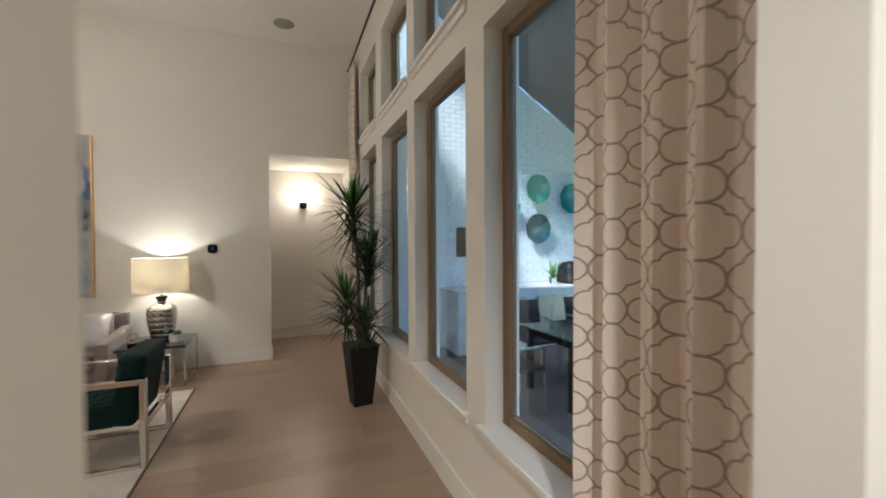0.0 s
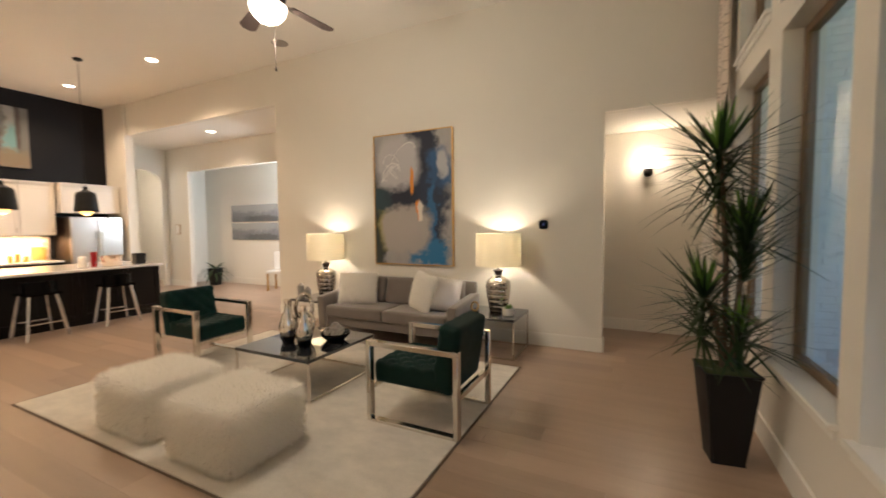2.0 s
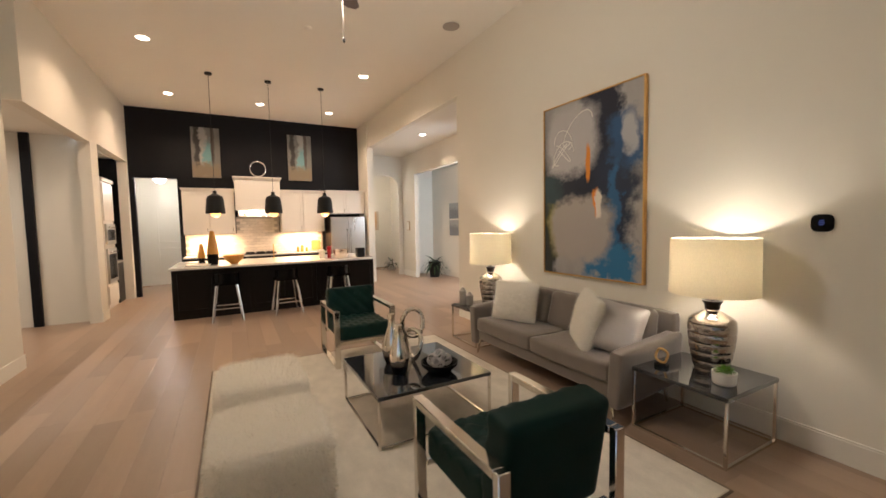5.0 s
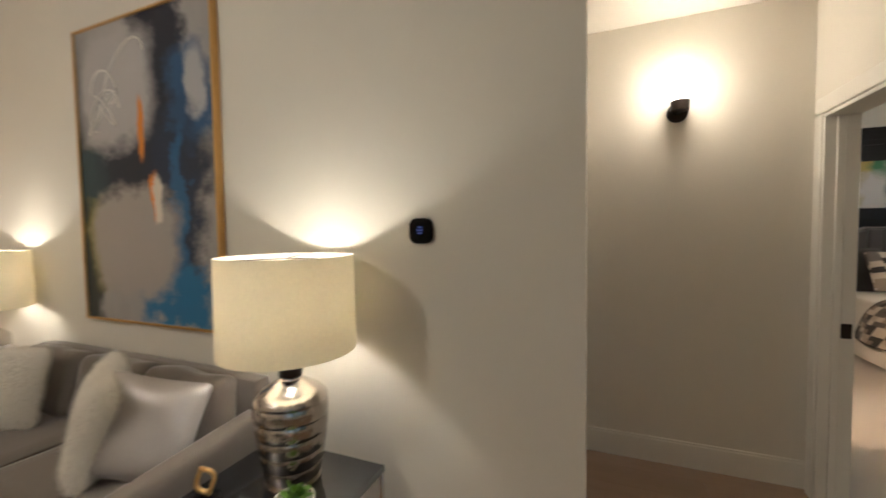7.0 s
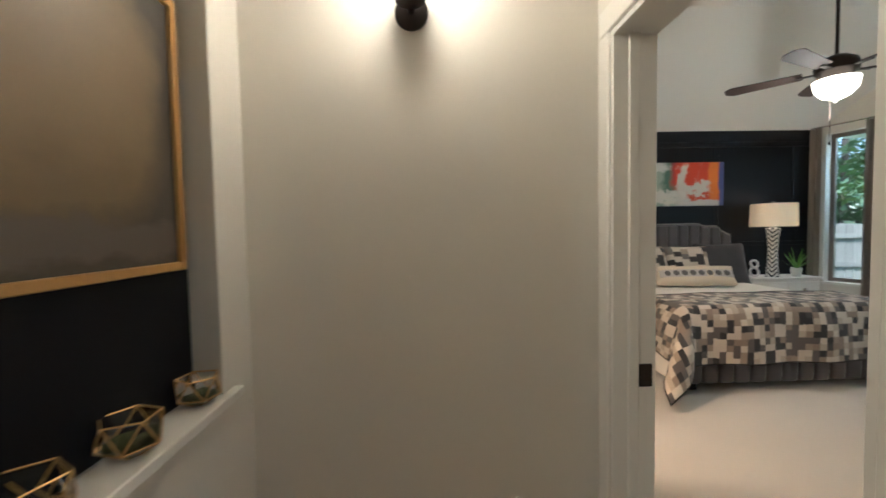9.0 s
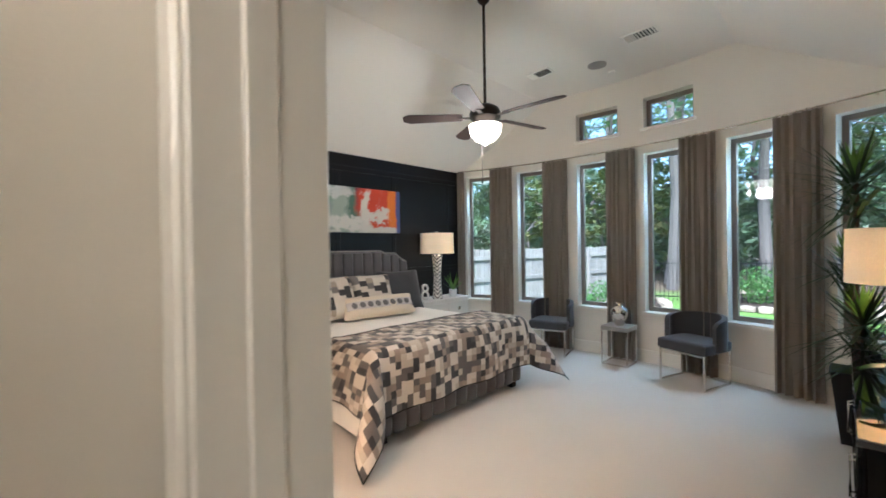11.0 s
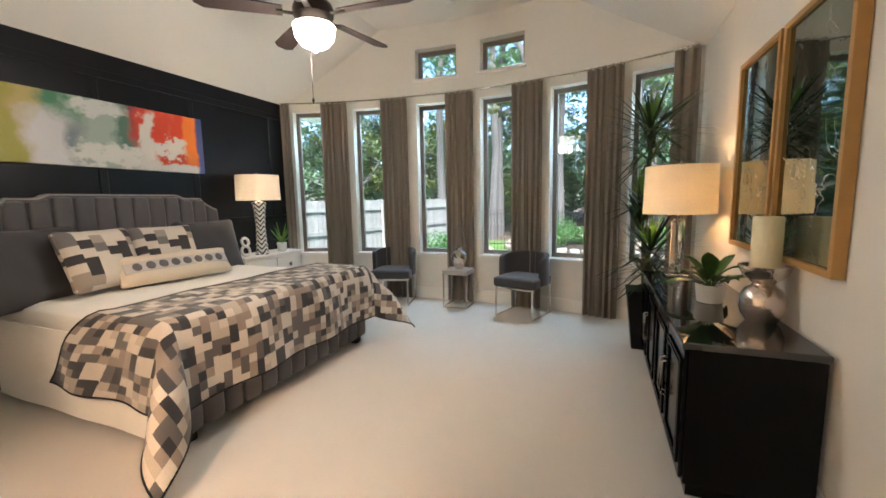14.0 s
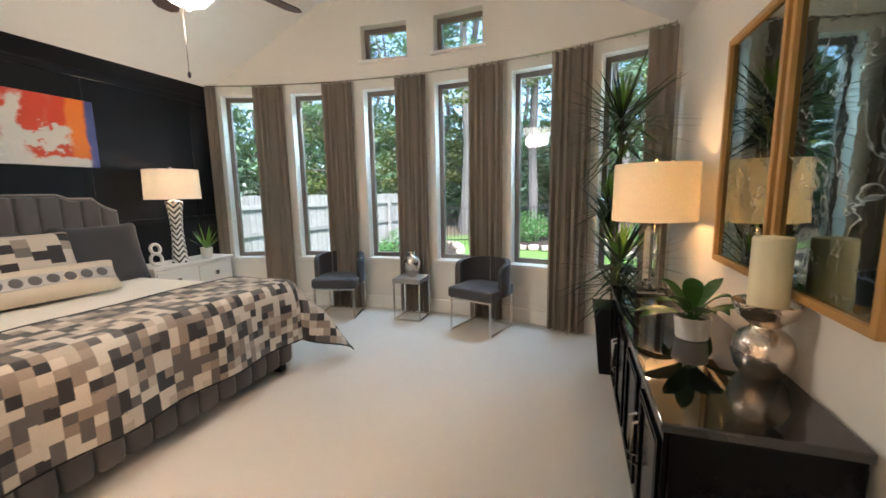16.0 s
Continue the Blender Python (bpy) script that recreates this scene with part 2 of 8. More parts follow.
BARK = surface("rough_bark", (0.15, 0.11, 0.08), 0.9, var=0.35, scale=5, fine=30, depth=0.012, stretch=(1, 1, 0.2))
SOIL = surface("potting_moss", (0.06, 0.075, 0.025), 0.95, var=0.4, scale=20, fine=120, depth=0.01)
WAX = surface("ivory_wax", (0.78, 0.70, 0.46), 0.45, var=0.05)
AMBERWOOD = surface("amber_ceramic", (0.50, 0.24, 0.045), 0.3, var=0.25, scale=4, fine=30)
STUCCO = surface("grey_ceramic", (0.33, 0.30, 0.27), 0.6, var=0.1)
WHITECER = surface("white_ceramic", (0.75, 0.72, 0.67), 0.35, var=0.05)
LAMPSHADE = shade_cloth("cream_drum_shade", (0.86, 0.80, 0.66), 0.30)
WHITESHADE = shade_cloth("white_drum_shade", (0.86, 0.80, 0.70), 0.30)
FUR = shade_cloth("cream_fur", (0.96, 0.93, 0.87), 0.45)
BULBGLASS = emitter("lit_bowl_glass", (1.0, 0.84, 0.62), 2.2)
SCONCEGLASS = emitter("lit_sconce_glass", (1.0, 0.86, 0.70), 4.5)
CANLIGHT = emitter("lit_downlight", (1.0, 0.82, 0.64), 11.0)
EDISON = emitter("edison_filament_glass", (1.0, 0.50, 0.12), 1.5, (0.9, 0.5, 0.15))
FAIRY = emitter("fairy_light", (1.0, 0.80, 0.42), 8.0)
SCREEN = emitter("thermostat_screen", (0.10, 0.22, 0.9), 0.07, (0.01, 0.01, 0.03))


def window_glass():
    m, t, b = nodes_of("window_glass")
    b.inputs["Base Color"].default_value = (0.93, 0.98, 1.0, 1)
    b.inputs["Roughness"].default_value, b.inputs["IOR"].default_value, b.inputs["Transmission Weight"].default_value = 0.0, 1.45, 1.0
    return m


GLASS = window_glass()
CLEAR = surface("clear_glass", (0.95, 0.96, 0.95), 0.02, trans=1.0, var=0.01, depth=0)
SMOKE = surface("smoky_acrylic", (0.55, 0.56, 0.58), 0.04, trans=0.9, var=0.02, depth=0)

# ---------- mesh tools ----------


def box(bm, lo, hi, bevel=0.0, m=None, seg=1):
    c = [(a + b) / 2 for a, b in zip(lo, hi)]
    s = [abs(b - a) for a, b in zip(lo, hi)]
    mm = Matrix.Translation(c) @ Matrix.Diagonal((*s, 1))
    r = bmesh.ops.create_cube(bm, size=1.0, matrix=(m @ mm) if m else mm)
    if bevel:
        vs = set(r["verts"])
        es = [e for e in bm.edges if e.verts[0] in vs and e.verts[1] in vs]
        bmesh.ops.bevel(bm, geom=es, offset=bevel, segments=seg, profile=0.5, affect="EDGES")


def rod(bm, a, b, ra, rb=None, seg=10, caps=True):
    a, b = Vector(a), Vector(b)
    d = b - a
    if d.length < 1e-6:
        return
    m = Matrix.Translation((a + b) / 2) @ d.to_track_quat("Z", "Y").to_matrix().to_4x4()
    bmesh.ops.create_cone(bm, cap_ends=caps, segments=seg, radius1=ra, radius2=ra if rb is None else rb, depth=d.length, matrix=m)


def bar(bm, a, b, w, h=None):
    """A square bar from a to b."""
    a, b = Vector(a), Vector(b)
    d = b - a
    m = Matrix.Translation((a + b) / 2) @ d.to_track_quat("Z", "Y").to_matrix().to_4x4()
    box(bm, (-w / 2, -(h or w) / 2, -d.length / 2), (w / 2, (h or w) / 2, d.length / 2), 0.0, m)


def ball(bm, c, r, sx=1, sy=1, sz=1, u=14, v=9):
    bmesh.ops.create_uvsphere(bm, u_segments=u, v_segments=v, radius=r, matrix=Matrix.Translation(c) @ Matrix.Diagonal((sx, sy, sz, 1)))


def lathe(bm, profile, seg=24, at=(0, 0, 0)):
    rings = []
    for r, z in profile:
        rings.append([bm.verts.new((at[0] + r * math.cos(2 * math.pi * k / seg), at[1] + r * math.sin(2 * math.pi * k / seg), at[2] + z)) for k in range(seg)])
    for p, q in zip(rings, rings[1:]):
        for k in range(seg):
            bm.faces.new((p[k], p[(k + 1) % seg], q[(k + 1) % seg], q[k]))
    for ring, flip in ((rings[0], True), (rings[-1], False)):
        bm.faces.new(ring[::-1] if flip else ring)


def tube(bm, pts, r, seg=8, closed=False):
    pts = [Vector(p) for p in pts]
    n = len(pts)
    rings = []
    for i, p in enumerate(pts):
        d = (pts[(i + 1) % n] - pts[i - 1]) if closed else (pts[min(i + 1, n - 1)] - pts[max(i - 1, 0)])
        q = d.to_track_quat("Z", "Y")
        rings.append([bm.verts.new(p + q @ Vector((r * math.cos(2 * math.pi * k / seg), r * math.sin(2 * math.pi * k / seg), 0))) for k in range(seg)])
    for i in range(n if closed else n - 1):
        p, q = rings[i], rings[(i + 1) % n]
        for k in range(seg):
            bm.faces.new((p[k], p[(k + 1) % seg], q[(k + 1) % seg], q[k]))
    if not closed:
        bm.faces.new(rings[0][::-1])
        bm.faces.new(rings[-1])


def sheet(bm, nu, nv, f, thick=0.0):
    """A grid of points f(u, v), u and v from 0 to 1; with thickness it gets a back f(u, v, True)."""
    uvl = bm.loops.layers.uv.verify()

    def side(back):
        vs = [[bm.verts.new(f(i / nu, j / nv, back) if thick else f(i / nu, j / nv)) for j in range(nv + 1)] for i in range(nu + 1)]
        for i in range(nu):
            for j in range(nv):
                ids = ((i, j), (i + 1, j), (i + 1, j + 1), (i, j + 1))
                if back:
                    ids = ids[::-1]
                fc = bm.faces.new([vs[a][b] for a, b in ids])
                for lp, (a, b) in zip(fc.loops, ids):
                    lp[uvl].uv = (a / nu, b / nv)
        return vs
    a = side(False)
    if thick:
        b = side(True)
        edge = [(i, 0) for i in range(nu)] + [(nu, j) for j in range(nv)] + [(i, nv) for i in range(nu, 0, -1)] + [(0, j) for j in range(nv, 0, -1)]
        for (i, j), (k, l) in zip(edge, edge[1:] + edge[:1]):
            bm.faces.new((a[i][j], b[i][j], b[k][l], a[k][l]))


def puff(bm, lo, hi, round_=0.35, n=10, lump=0.0, seed=0.0, fn=None):
    """A soft cushion block: a box whose faces bulge and whose edges are rounded."""
    c = Vector([(a + b) / 2 for a, b in zip(lo, hi)])
    s = Vector([abs(b - a) / 2 for a, b in zip(lo, hi)])
    for v in bm.verts:
        v.tag = True
    r = bmesh.ops.create_cube(bm, size=2.0)
    vs = set(r["verts"])
    es = [e for e in bm.edges if e.verts[0] in vs and e.verts[1] in vs]
    bmesh.ops.subdivide_edges(bm, edges=es, cuts=n, use_grid_fill=True)
    allv = [v for v in bm.verts if not v.tag]
    rr = min(s) * round_
    for v in allv:
        p = Vector([v.co[k] * s[k] for k in range(3)])
        inner = Vector([max(-(s[k] - rr), min(s[k] - rr, p[k])) for k in range(3)])
        d = p - inner
        q = inner + (d.normalized() * rr if d.length > 1e-6 else d)
        if lump:
            q += q.normalized() * noise.noise((c + q) * 5 + Vector((seed, 0, 0))) * lump
        v.co = c + (fn(q, s) if fn else q)


def fur_blades(bm, base, count, length, width, seed):
    """Fine blades standing out of the faces of another bmesh, combed a little downwards."""
    rnd = random.Random(seed)
    faces = [f for f in base.faces]
    areas = np.cumsum([f.calc_area() for f in faces])
    for _ in range(count):
        f = faces[int(np.searchsorted(areas, rnd.random() * areas[-1]))]
        u, w = rnd.random(), rnd.random()
        a, b, c, d = (f.verts[k].co for k in (0, 1, 2, len(f.verts) - 1))
        p = a.lerp(b, u).lerp(d.lerp(c, u), w)
        n = f.normal
        side = n.cross(Vector((rnd.uniform(-1, 1), rnd.uniform(-1, 1), rnd.uniform(-1, 1)))).normalized() * width
        tip = p + (n + Vector((rnd.uniform(-.7, .7), rnd.uniform(-.7, .7), rnd.uniform(-.8, .3)))).normalized() * length * rnd.uniform(0.5, 1.1)
        bm.faces.new([bm.verts.new(q) for q in (p - side, p + side, tip)])


def mesh_of(name, bm, material, smooth=True):
    bmesh.ops.recalc_face_normals(bm, faces=bm.faces)
    me = bpy.data.meshes.new(name)
    bm.to_mesh(me)
    bm.free()
    me.materials.append(material)
    if smooth:
        me.shade_smooth()
        me.set_sharp_from_angle(angle=radians(40))
    return me


def part(name, bm, material, parent=None, label="", smooth=True):
    ob = new(name, mesh_of(name, bm, material, smooth))
    ob.parent = parent
    if label:
        tagged(ob, label)
    return ob


def thing(name, label, category, x=0, y=0, z=0, turn=0, group="", kind=""):
    ob = new(name)
    ob.matrix_basis = pose(x, y, z, 0, 0, turn)
    ob.empty_display_size = 0.1
    return tagged(ob, label, category, group, kind)


def solo(name, bm, material, label, category, group="", kind="", smooth=True):
    return tagged(part(name, bm, material, None, "", smooth), label, category, group, kind)


def simple(name, lo, hi, material, parent=None, label="", bevel=0.0):
    bm = bmesh.new()
    box(bm, lo, hi, bevel)
    return part(name, bm, material, parent, label, bevel > 0)


def structure(name, bm, material, label, category):
    return solo(name, bm, material, label, category, kind="structure", smooth=False)


# ---------- the shell ----------
H, HALL, GAL = 4.42, 2.86, 3.72


def panel(bm, axis, a0, a1, z0, z1, t0, t1, holes=()):
    """A wall along 'x' or 'y' from a0 to a1, between t0 and t1 across, with rectangular holes (a, b, z, Z)."""
    us = sorted({a0, a1, *[v for h in holes for v in h[:2] if a0 < v < a1]})
    zs = sorted({z0, z1, *[v for h in holes for v in h[2:] if z0 < v < z1]})
    for u, U in zip(us, us[1:]):
        for z, Z in zip(zs, zs[1:]):
            if any(h[0] <= (u + U) / 2 <= h[1] and h[2] <= (z + Z) / 2 <= h[3] for h in holes):
                continue
            box(bm, (u, t0, z) if axis == "x" else (t0, u, z), (U, t1, Z) if axis == "x" else (t1, U, Z))


def wall(name, label, material, *panels):
    bm = bmesh.new()
    for p in panels:
        panel(bm, *p[:-1], holes=p[-1]) if isinstance(p[-1], (list, tuple)) else panel(bm, *p)
    bmesh.ops.remove_doubles(bm, verts=bm.verts, dist=0.0005)
    return structure(name, bm, material, label, "wall")


LOWWIN = [(1.40, 2.37), (2.60, 3.58), (3.78, 4.75), (5.02, 5.99)]
WX, WO = 2.28, 2.50
wall("wall_windows", "cream painted wall with tall windows and transoms", PAINT,
     ("y", 0.74, 6.48, 0, H, WX, WO, [(a, b, 0.63, 2.77) for a, b in LOWWIN] + [(a, b, 3.03, 3.93) for a, b in LOWWIN]))
wall("wall_painting", "cream living room wall behind the sofa", PAINT, ("x", -4.30, 1.10, 0, H, 6.48, 6.60), ("x", 1.10, WX, HALL, H, 6.48, 6.60), ("x", -9.10, -4.30, GAL, H, 6.48, 6.60), ("x", -9.98, -9.10, 0, H, 6.43, 6.60))
wall("wall_hall_left", "cream hall wall with an art niche", PAINT, ("y", 6.60, 7.75, 0, HALL, 0.88, 0.97, [(6.64, 7.55, 0.96, 2.62)]), ("y", 6.60, 7.75, 0, HALL, 0.80, 0.875))
wall("wall_hall_end", "cream hall end wall with a sconce", PAINT, ("x", 0.80, 2.40, 0, HALL, 7.75, 7.87))
# the second opening is added to let in light from the assumed vestibule
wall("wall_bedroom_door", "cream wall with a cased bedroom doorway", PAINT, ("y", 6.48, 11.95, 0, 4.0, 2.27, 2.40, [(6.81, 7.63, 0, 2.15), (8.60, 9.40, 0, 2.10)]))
wall("wall_kitchen", "black painted kitchen feature wall", BLACKWALL, ("y", -0.6, 6.43, 0, H, -10.10, -9.98, [(1.13, 1.96, 0, 2.80)]))
wall("wall_south", "cream wall with wide cased openings", PAINT, ("x", -9.98, -4.8, 0, H, 0.86, 1.03, [(-9.81, -7.63, 0, 3.13), (-7.22, -4.8, 0, 3.08)]), ("x", -4.8, 1.155, 0, H, 0.74, 0.86), ("x", 1.155, 1.92, 2.9, H, 0.74, 0.86), ("x", 1.92, WX, 0, H, 0.74, 0.86))
wall("wall_oven_alcove", "black painted alcove wall behind the ovens", BLACKWALL, ("x", -9.98, -7.4, 0, 3.3, 0.10, 0.22))
wall("wall_alcove_side", "cream alcove side wall", PAINT, ("y", 0.22, 0.86, 0, 3.3, -7.63, -7.45))
wall("wall_entry", "plain cream entry walls", PAINT, ("x", -7.5, 2.6, 0, 3.2, -2.62, -2.5), ("y", -2.5, 0.74, 0, 3.2, 2.28, 2.40), ("y", -2.5, 0.10, 0, 3.2, -7.57, -7.45))
wall("wall_gallery", "cream gallery wall with a wide opening", PAINT, ("x", -10.2, -4.0, 0, GAL, 7.90, 8.02, [(-9.26, -5.0, 0, 3.07)]), ("y", 6.60, 7.90, 0, GAL, -4.42, -4.30))
wall("wall_white_room", "bright white wall of the room beyond", TRIM, ("x", -10.2, -4.0, 0, GAL, 8.90, 9.02), ("y", 8.02, 8.90, 0, GAL, -4.12, -4.0), ("y", 8.02, 8.90, 0, GAL, -10.2, -10.08))
wall("wall_arch_room", "cream walls of the room beyond the arch", PAINT, ("y", 5.9, 8.6, 0, 3.6, -12.9, -12.78), ("x", -12.78, -10.32, 0, 3.6, 8.48, 8.6), ("x", -12.78, -10.32, 0, 3.6, 5.9, 6.02))
wall("wall_pantry", "white pantry walls", TRIM, ("y", 0.6, 2.5, 0, 3.0, -12.3, -12.18), ("x", -12.18, -10.10, 0, 3.0, 2.30, 2.42), ("x", -12.18, -10.10, 0, 3.0, 0.62, 0.74))
wall("wall_bedroom_art", "cream bedroom wall with two framed mirrors", PAINT, ("x", 2.40, 7.45, 0, 2.95, 6.44, 6.585))
# unseen room added round the assumed lamp west of the bedroom
wall("wall_vestibule", "cream walls of an assumed, unseen vestibule beside the bedroom", PAINT, ("x", 1.10, 2.27, 0, 2.6, 9.60, 9.72), ("y", 7.87, 9.72, 0, 2.6, 0.98, 1.10))
wall("wall_bed", "ink black panelled wall behind the bed", NAVYWALL, ("x", 2.40, 7.35, 0, 2.83, 11.83, 11.95))

# arch into the room beyond the gallery
bm = bmesh.new()
panel(bm, "y", 6.60, 6.78, 0, GAL, -10.32, -10.20)
panel(bm, "y", 7.76, 8.02, 0, GAL, -10.32, -10.20)
for k in range(16):
    a, b = math.pi * k / 16, math.pi * (k + 1) / 16
    ya, yb = 7.27 - 0.49 * math.cos(a), 7.27 - 0.49 * math.cos(b)
    za, zb = 2.80 + 0.33 * math.sin(a), 2.80 + 0.33 * math.sin(b)
    vs = [bm.verts.new(p) for x in (-10.32, -10.20) for p in ((x, ya, za), (x, yb, zb), (x, yb, GAL), (x, ya, GAL))]
    for q in ((0, 1, 2, 3), (7, 6, 5, 4), (0, 4, 5, 1)):
        bm.faces.new([vs[i] for i in q])
structure("wall_arch", bm, PAINT, "cream wall with an arched opening", "wall")

# bowed window wall of the bedroom
CX, CY, RI = 0.77, 9.25, 6.93
BAY = [20.87, 13.4, 5.5, -2.1, -9.7, -17.2]
BW = 4.85


def bay(theta, r, z):
    return Vector((CX + r * math.cos(radians(theta)), CY + r * math.sin(radians(theta)), z))


def bay_block(bm, a, b, z, Z, r, R, step=1.3):
    n = max(1, math.ceil((b - a) / step))
    for k in range(n):
        p, q = a + (b - a) * k / n, a + (b - a) * (k + 1) / n
        vs = [bm.verts.new(bay(th, rr, zz)) for zz in (z, Z) for th, rr in ((p, r), (q, r), (q, R), (p, R))]
        for i in ((0, 3, 2, 1), (4, 5, 6, 7), (0, 1, 5, 4), (1, 2, 6, 5), (2, 3, 7, 6), (3, 0, 4, 7)):
            bm.faces.new([vs[j] for j in i])


holes = [(t - BW, t, 0.66, 2.745) for t in BAY] + [(t - BW, t, 3.07, 3.47) for t in BAY[2:4]]
ths = sorted({-24.5, 23.5, *[v for h in holes for v in h[:2]]})
zs = sorted({0.0, 4.0, *[v for h in holes for v in h[2:]]})
bm = bmesh.new()
for a, b in zip(ths, ths[1:]):
    for z, Z in zip(zs, zs[1:]):
        if not any(h[0] <= (a + b) / 2 <= h[1] and h[2] <= (z + Z) / 2 <= h[3] for h in holes):
            bay_block(bm, a, b, z, Z, RI, RI + 0.20)
bmesh.ops.remove_doubles(bm, verts=bm.verts, dist=0.0005)
structure("wall_bay", bm, PAINT, "cream bowed bedroom wall with tall windows", "wall")

# ceilings and floors
for nm, lo, hi, mt, lb in (
    ("ceiling_living", (-10.1, 0.74, H), (2.5, 6.6, H + 0.1), CEIL, "high cream living room ceiling"),
    ("ceiling_hall", (0.8, 6.60, HALL), (2.27, 7.87, HALL + 0.1), CEIL, "low cream hall ceiling"),
    ("ceiling_gallery", (-10.32, 6.60, GAL), (-4.0, 9.02, GAL + 0.1), CEIL, "cream gallery ceiling"),
    ("ceiling_entry", (-10.1, -2.62, 3.2), (2.5, 0.74, 3.3), CEIL, "cream entry ceiling"),
    ("ceiling_vestibule", (0.98, 7.87, 2.6), (2.27, 9.72, 2.7), CEIL, "cream ceiling of the assumed, unseen vestibule"),
    ("ceiling_arch_room", (-12.9, 5.9, 3.6), (-10.32, 8.6, 3.7), CEIL, "cream ceiling beyond the arch"),
    ("ceiling_pantry", (-12.3, 0.6, 3.0), (-10.1, 2.5, 3.1), CEIL, "white pantry ceiling")):
    bm = bmesh.new()
    box(bm, lo, hi)
    structure(nm, bm, mt, lb, "ceiling")
bm = bmesh.new()
prof = [(6.44, 2.735), (7.98, 3.78), (10.43, 3.78), (11.97, 2.735)]
outline = prof + [(y, z + 0.15) for y, z in prof[::-1]]
ends = [[bm.verts.new((x, y, z)) for y, z in outline] for x in (2.27, 8.1)]
for k in range(8):
    bm.faces.new((ends[0][k], ends[0][(k + 1) % 8], ends[1][(k + 1) % 8], ends[1][k]))
for e in ends:
    for q in ((0, 1, 6, 7), (1, 2, 5, 6), (2, 3, 4, 5)):
        bm.faces.new([e[k] for k in q])
structure("ceiling_bedroom", bm, CEIL, "cream vaulted bedroom ceiling with two slopes", "ceiling")
bm = bmesh.new()
box(bm, (-13.0, -2.7, -0.14), (2.335, 9.1, -0.012))
box(bm, (0.9, 9.1, -0.14), (2.335, 9.75, -0.003))
floor = structure("floor", bm, SUBFLOOR, "light brown oak plank floor", "floor")
bm = bmesh.new()
vs = [bm.verts.new((2.335, 6.50, -0.001)), bm.verts.new((7.15, 6.50, -0.001))] + [bm.verts.new(bay(-22.6 + 44.5 * k / 24, RI + 0.02, -0.001)) for k in range(25)] + [bm.verts.new((2.335, 11.9, -0.001))]
bm.faces.new(vs)
r = bmesh.ops.extrude_face_region(bm, geom=bm.faces[:])
bmesh.ops.translate(bm, verts=[g for g in r["geom"] if isinstance(g, bmesh.types.BMVert)], vec=(0, 0, -0.12))
structure("floor_bedroom", bm, CARPET, "cream cut pile bedroom carpet", "floor")

# baseboards
BASE = [("x", -4.30, 1.10, 6.465, 6.48), ("x", -9.98, -9.10, 6.415, 6.43), ("y", 0.86, 6.48, 2.265, 2.28), ("x", 0.97, 2.27, 7.735, 7.75), ("y", 6.60, 7.735, 0.97, 0.985), ("y", 6.48, 6.67, 2.255, 2.27),
        ("x", -10.2, -9.33, 7.885, 7.90), ("x", -4.8, 1.155, 0.86, 0.875), ("x", -7.63, -7.22, 1.03, 1.045), ("x", -10.08, -4.12, 8.885, 8.90), ("y", 6.60, 7.885, -4.435, -4.42), ("y", 6.48, 6.60, 1.10, 1.115), ("x", 2.42, 7.15, 6.585, 6.60), ("x", 2.42, 7.15, 11.815, 11.83)]
for ax, a, b, t0, t1 in BASE:
    bm = bmesh.new()
    for z0, z1, e in ((0, 0.15, 0), (0.15, 0.165, 0.004)):
        box(bm, (a, t0 + (e if t0 < (t0 + t1) / 2 else 0), z0) if ax == "x" else (t0, a, z0), (b, t1, z1) if ax == "x" else (t1, b, z1))
    structure("baseboard", bm, NAVYWALL if t0 > 11 else TRIM, "white painted baseboard" if t0 < 11 else "black painted baseboard", "baseboard")
bm = bmesh.new()
bay_block(bm, -22.3, 21.6, 0, 0.16, RI - 0.015, RI)
structure("baseboard", bm, TRIM, "white painted curved baseboard", "baseboard")

# windows of the living room
def window_unit(name, label, frame_mat, a, b, z, Z, sill):
    w = thing(name, label, "window", kind="structure")
    for nm, lo, hi in (("jamb", (WX + 0.11, a, z), (WX + 0.17, a + 0.06, Z)), ("jamb", (WX + 0.11, b - 0.06, z), (WX + 0.17, b, Z)), ("head", (WX + 0.11, a + 0.06, Z - 0.06), (WX + 0.17, b - 0.06, Z)), ("bottom_rail", (WX + 0.11, a + 0.06, z), (WX + 0.17, b - 0.06, z + 0.06))):
        simple(nm, lo, hi, frame_mat, w, "", 0.006)
    p = simple("pane", (WX + 0.138, a + 0.06, z + 0.06), (WX + 0.144, b - 0.06, Z - 0.06), GLASS, w)
    p.visible_shadow = False
    if sill:
        simple("sill", (WX - 0.045, a - 0.035, z - 0.03), (WX + 0.112, b + 0.035, z + 0.003), TRIM, w, "white painted sill", 0.006)
        simple("apron", (WX - 0.018, a - 0.02, z - 0.075), (WX - 0.001, b + 0.02, z - 0.031), TRIM, w)


for k, (a, b) in enumerate(LOWWIN):
    window_unit("window_%d" % (k + 1), "tall brown framed window with white sill", WOODFRAME, a, b, 0.63, 2.77, True)
    window_unit("window_%d" % (k + 5), "brown framed transom window near the ceiling", WOODFRAME, a, b, 3.03, 3.93, True)

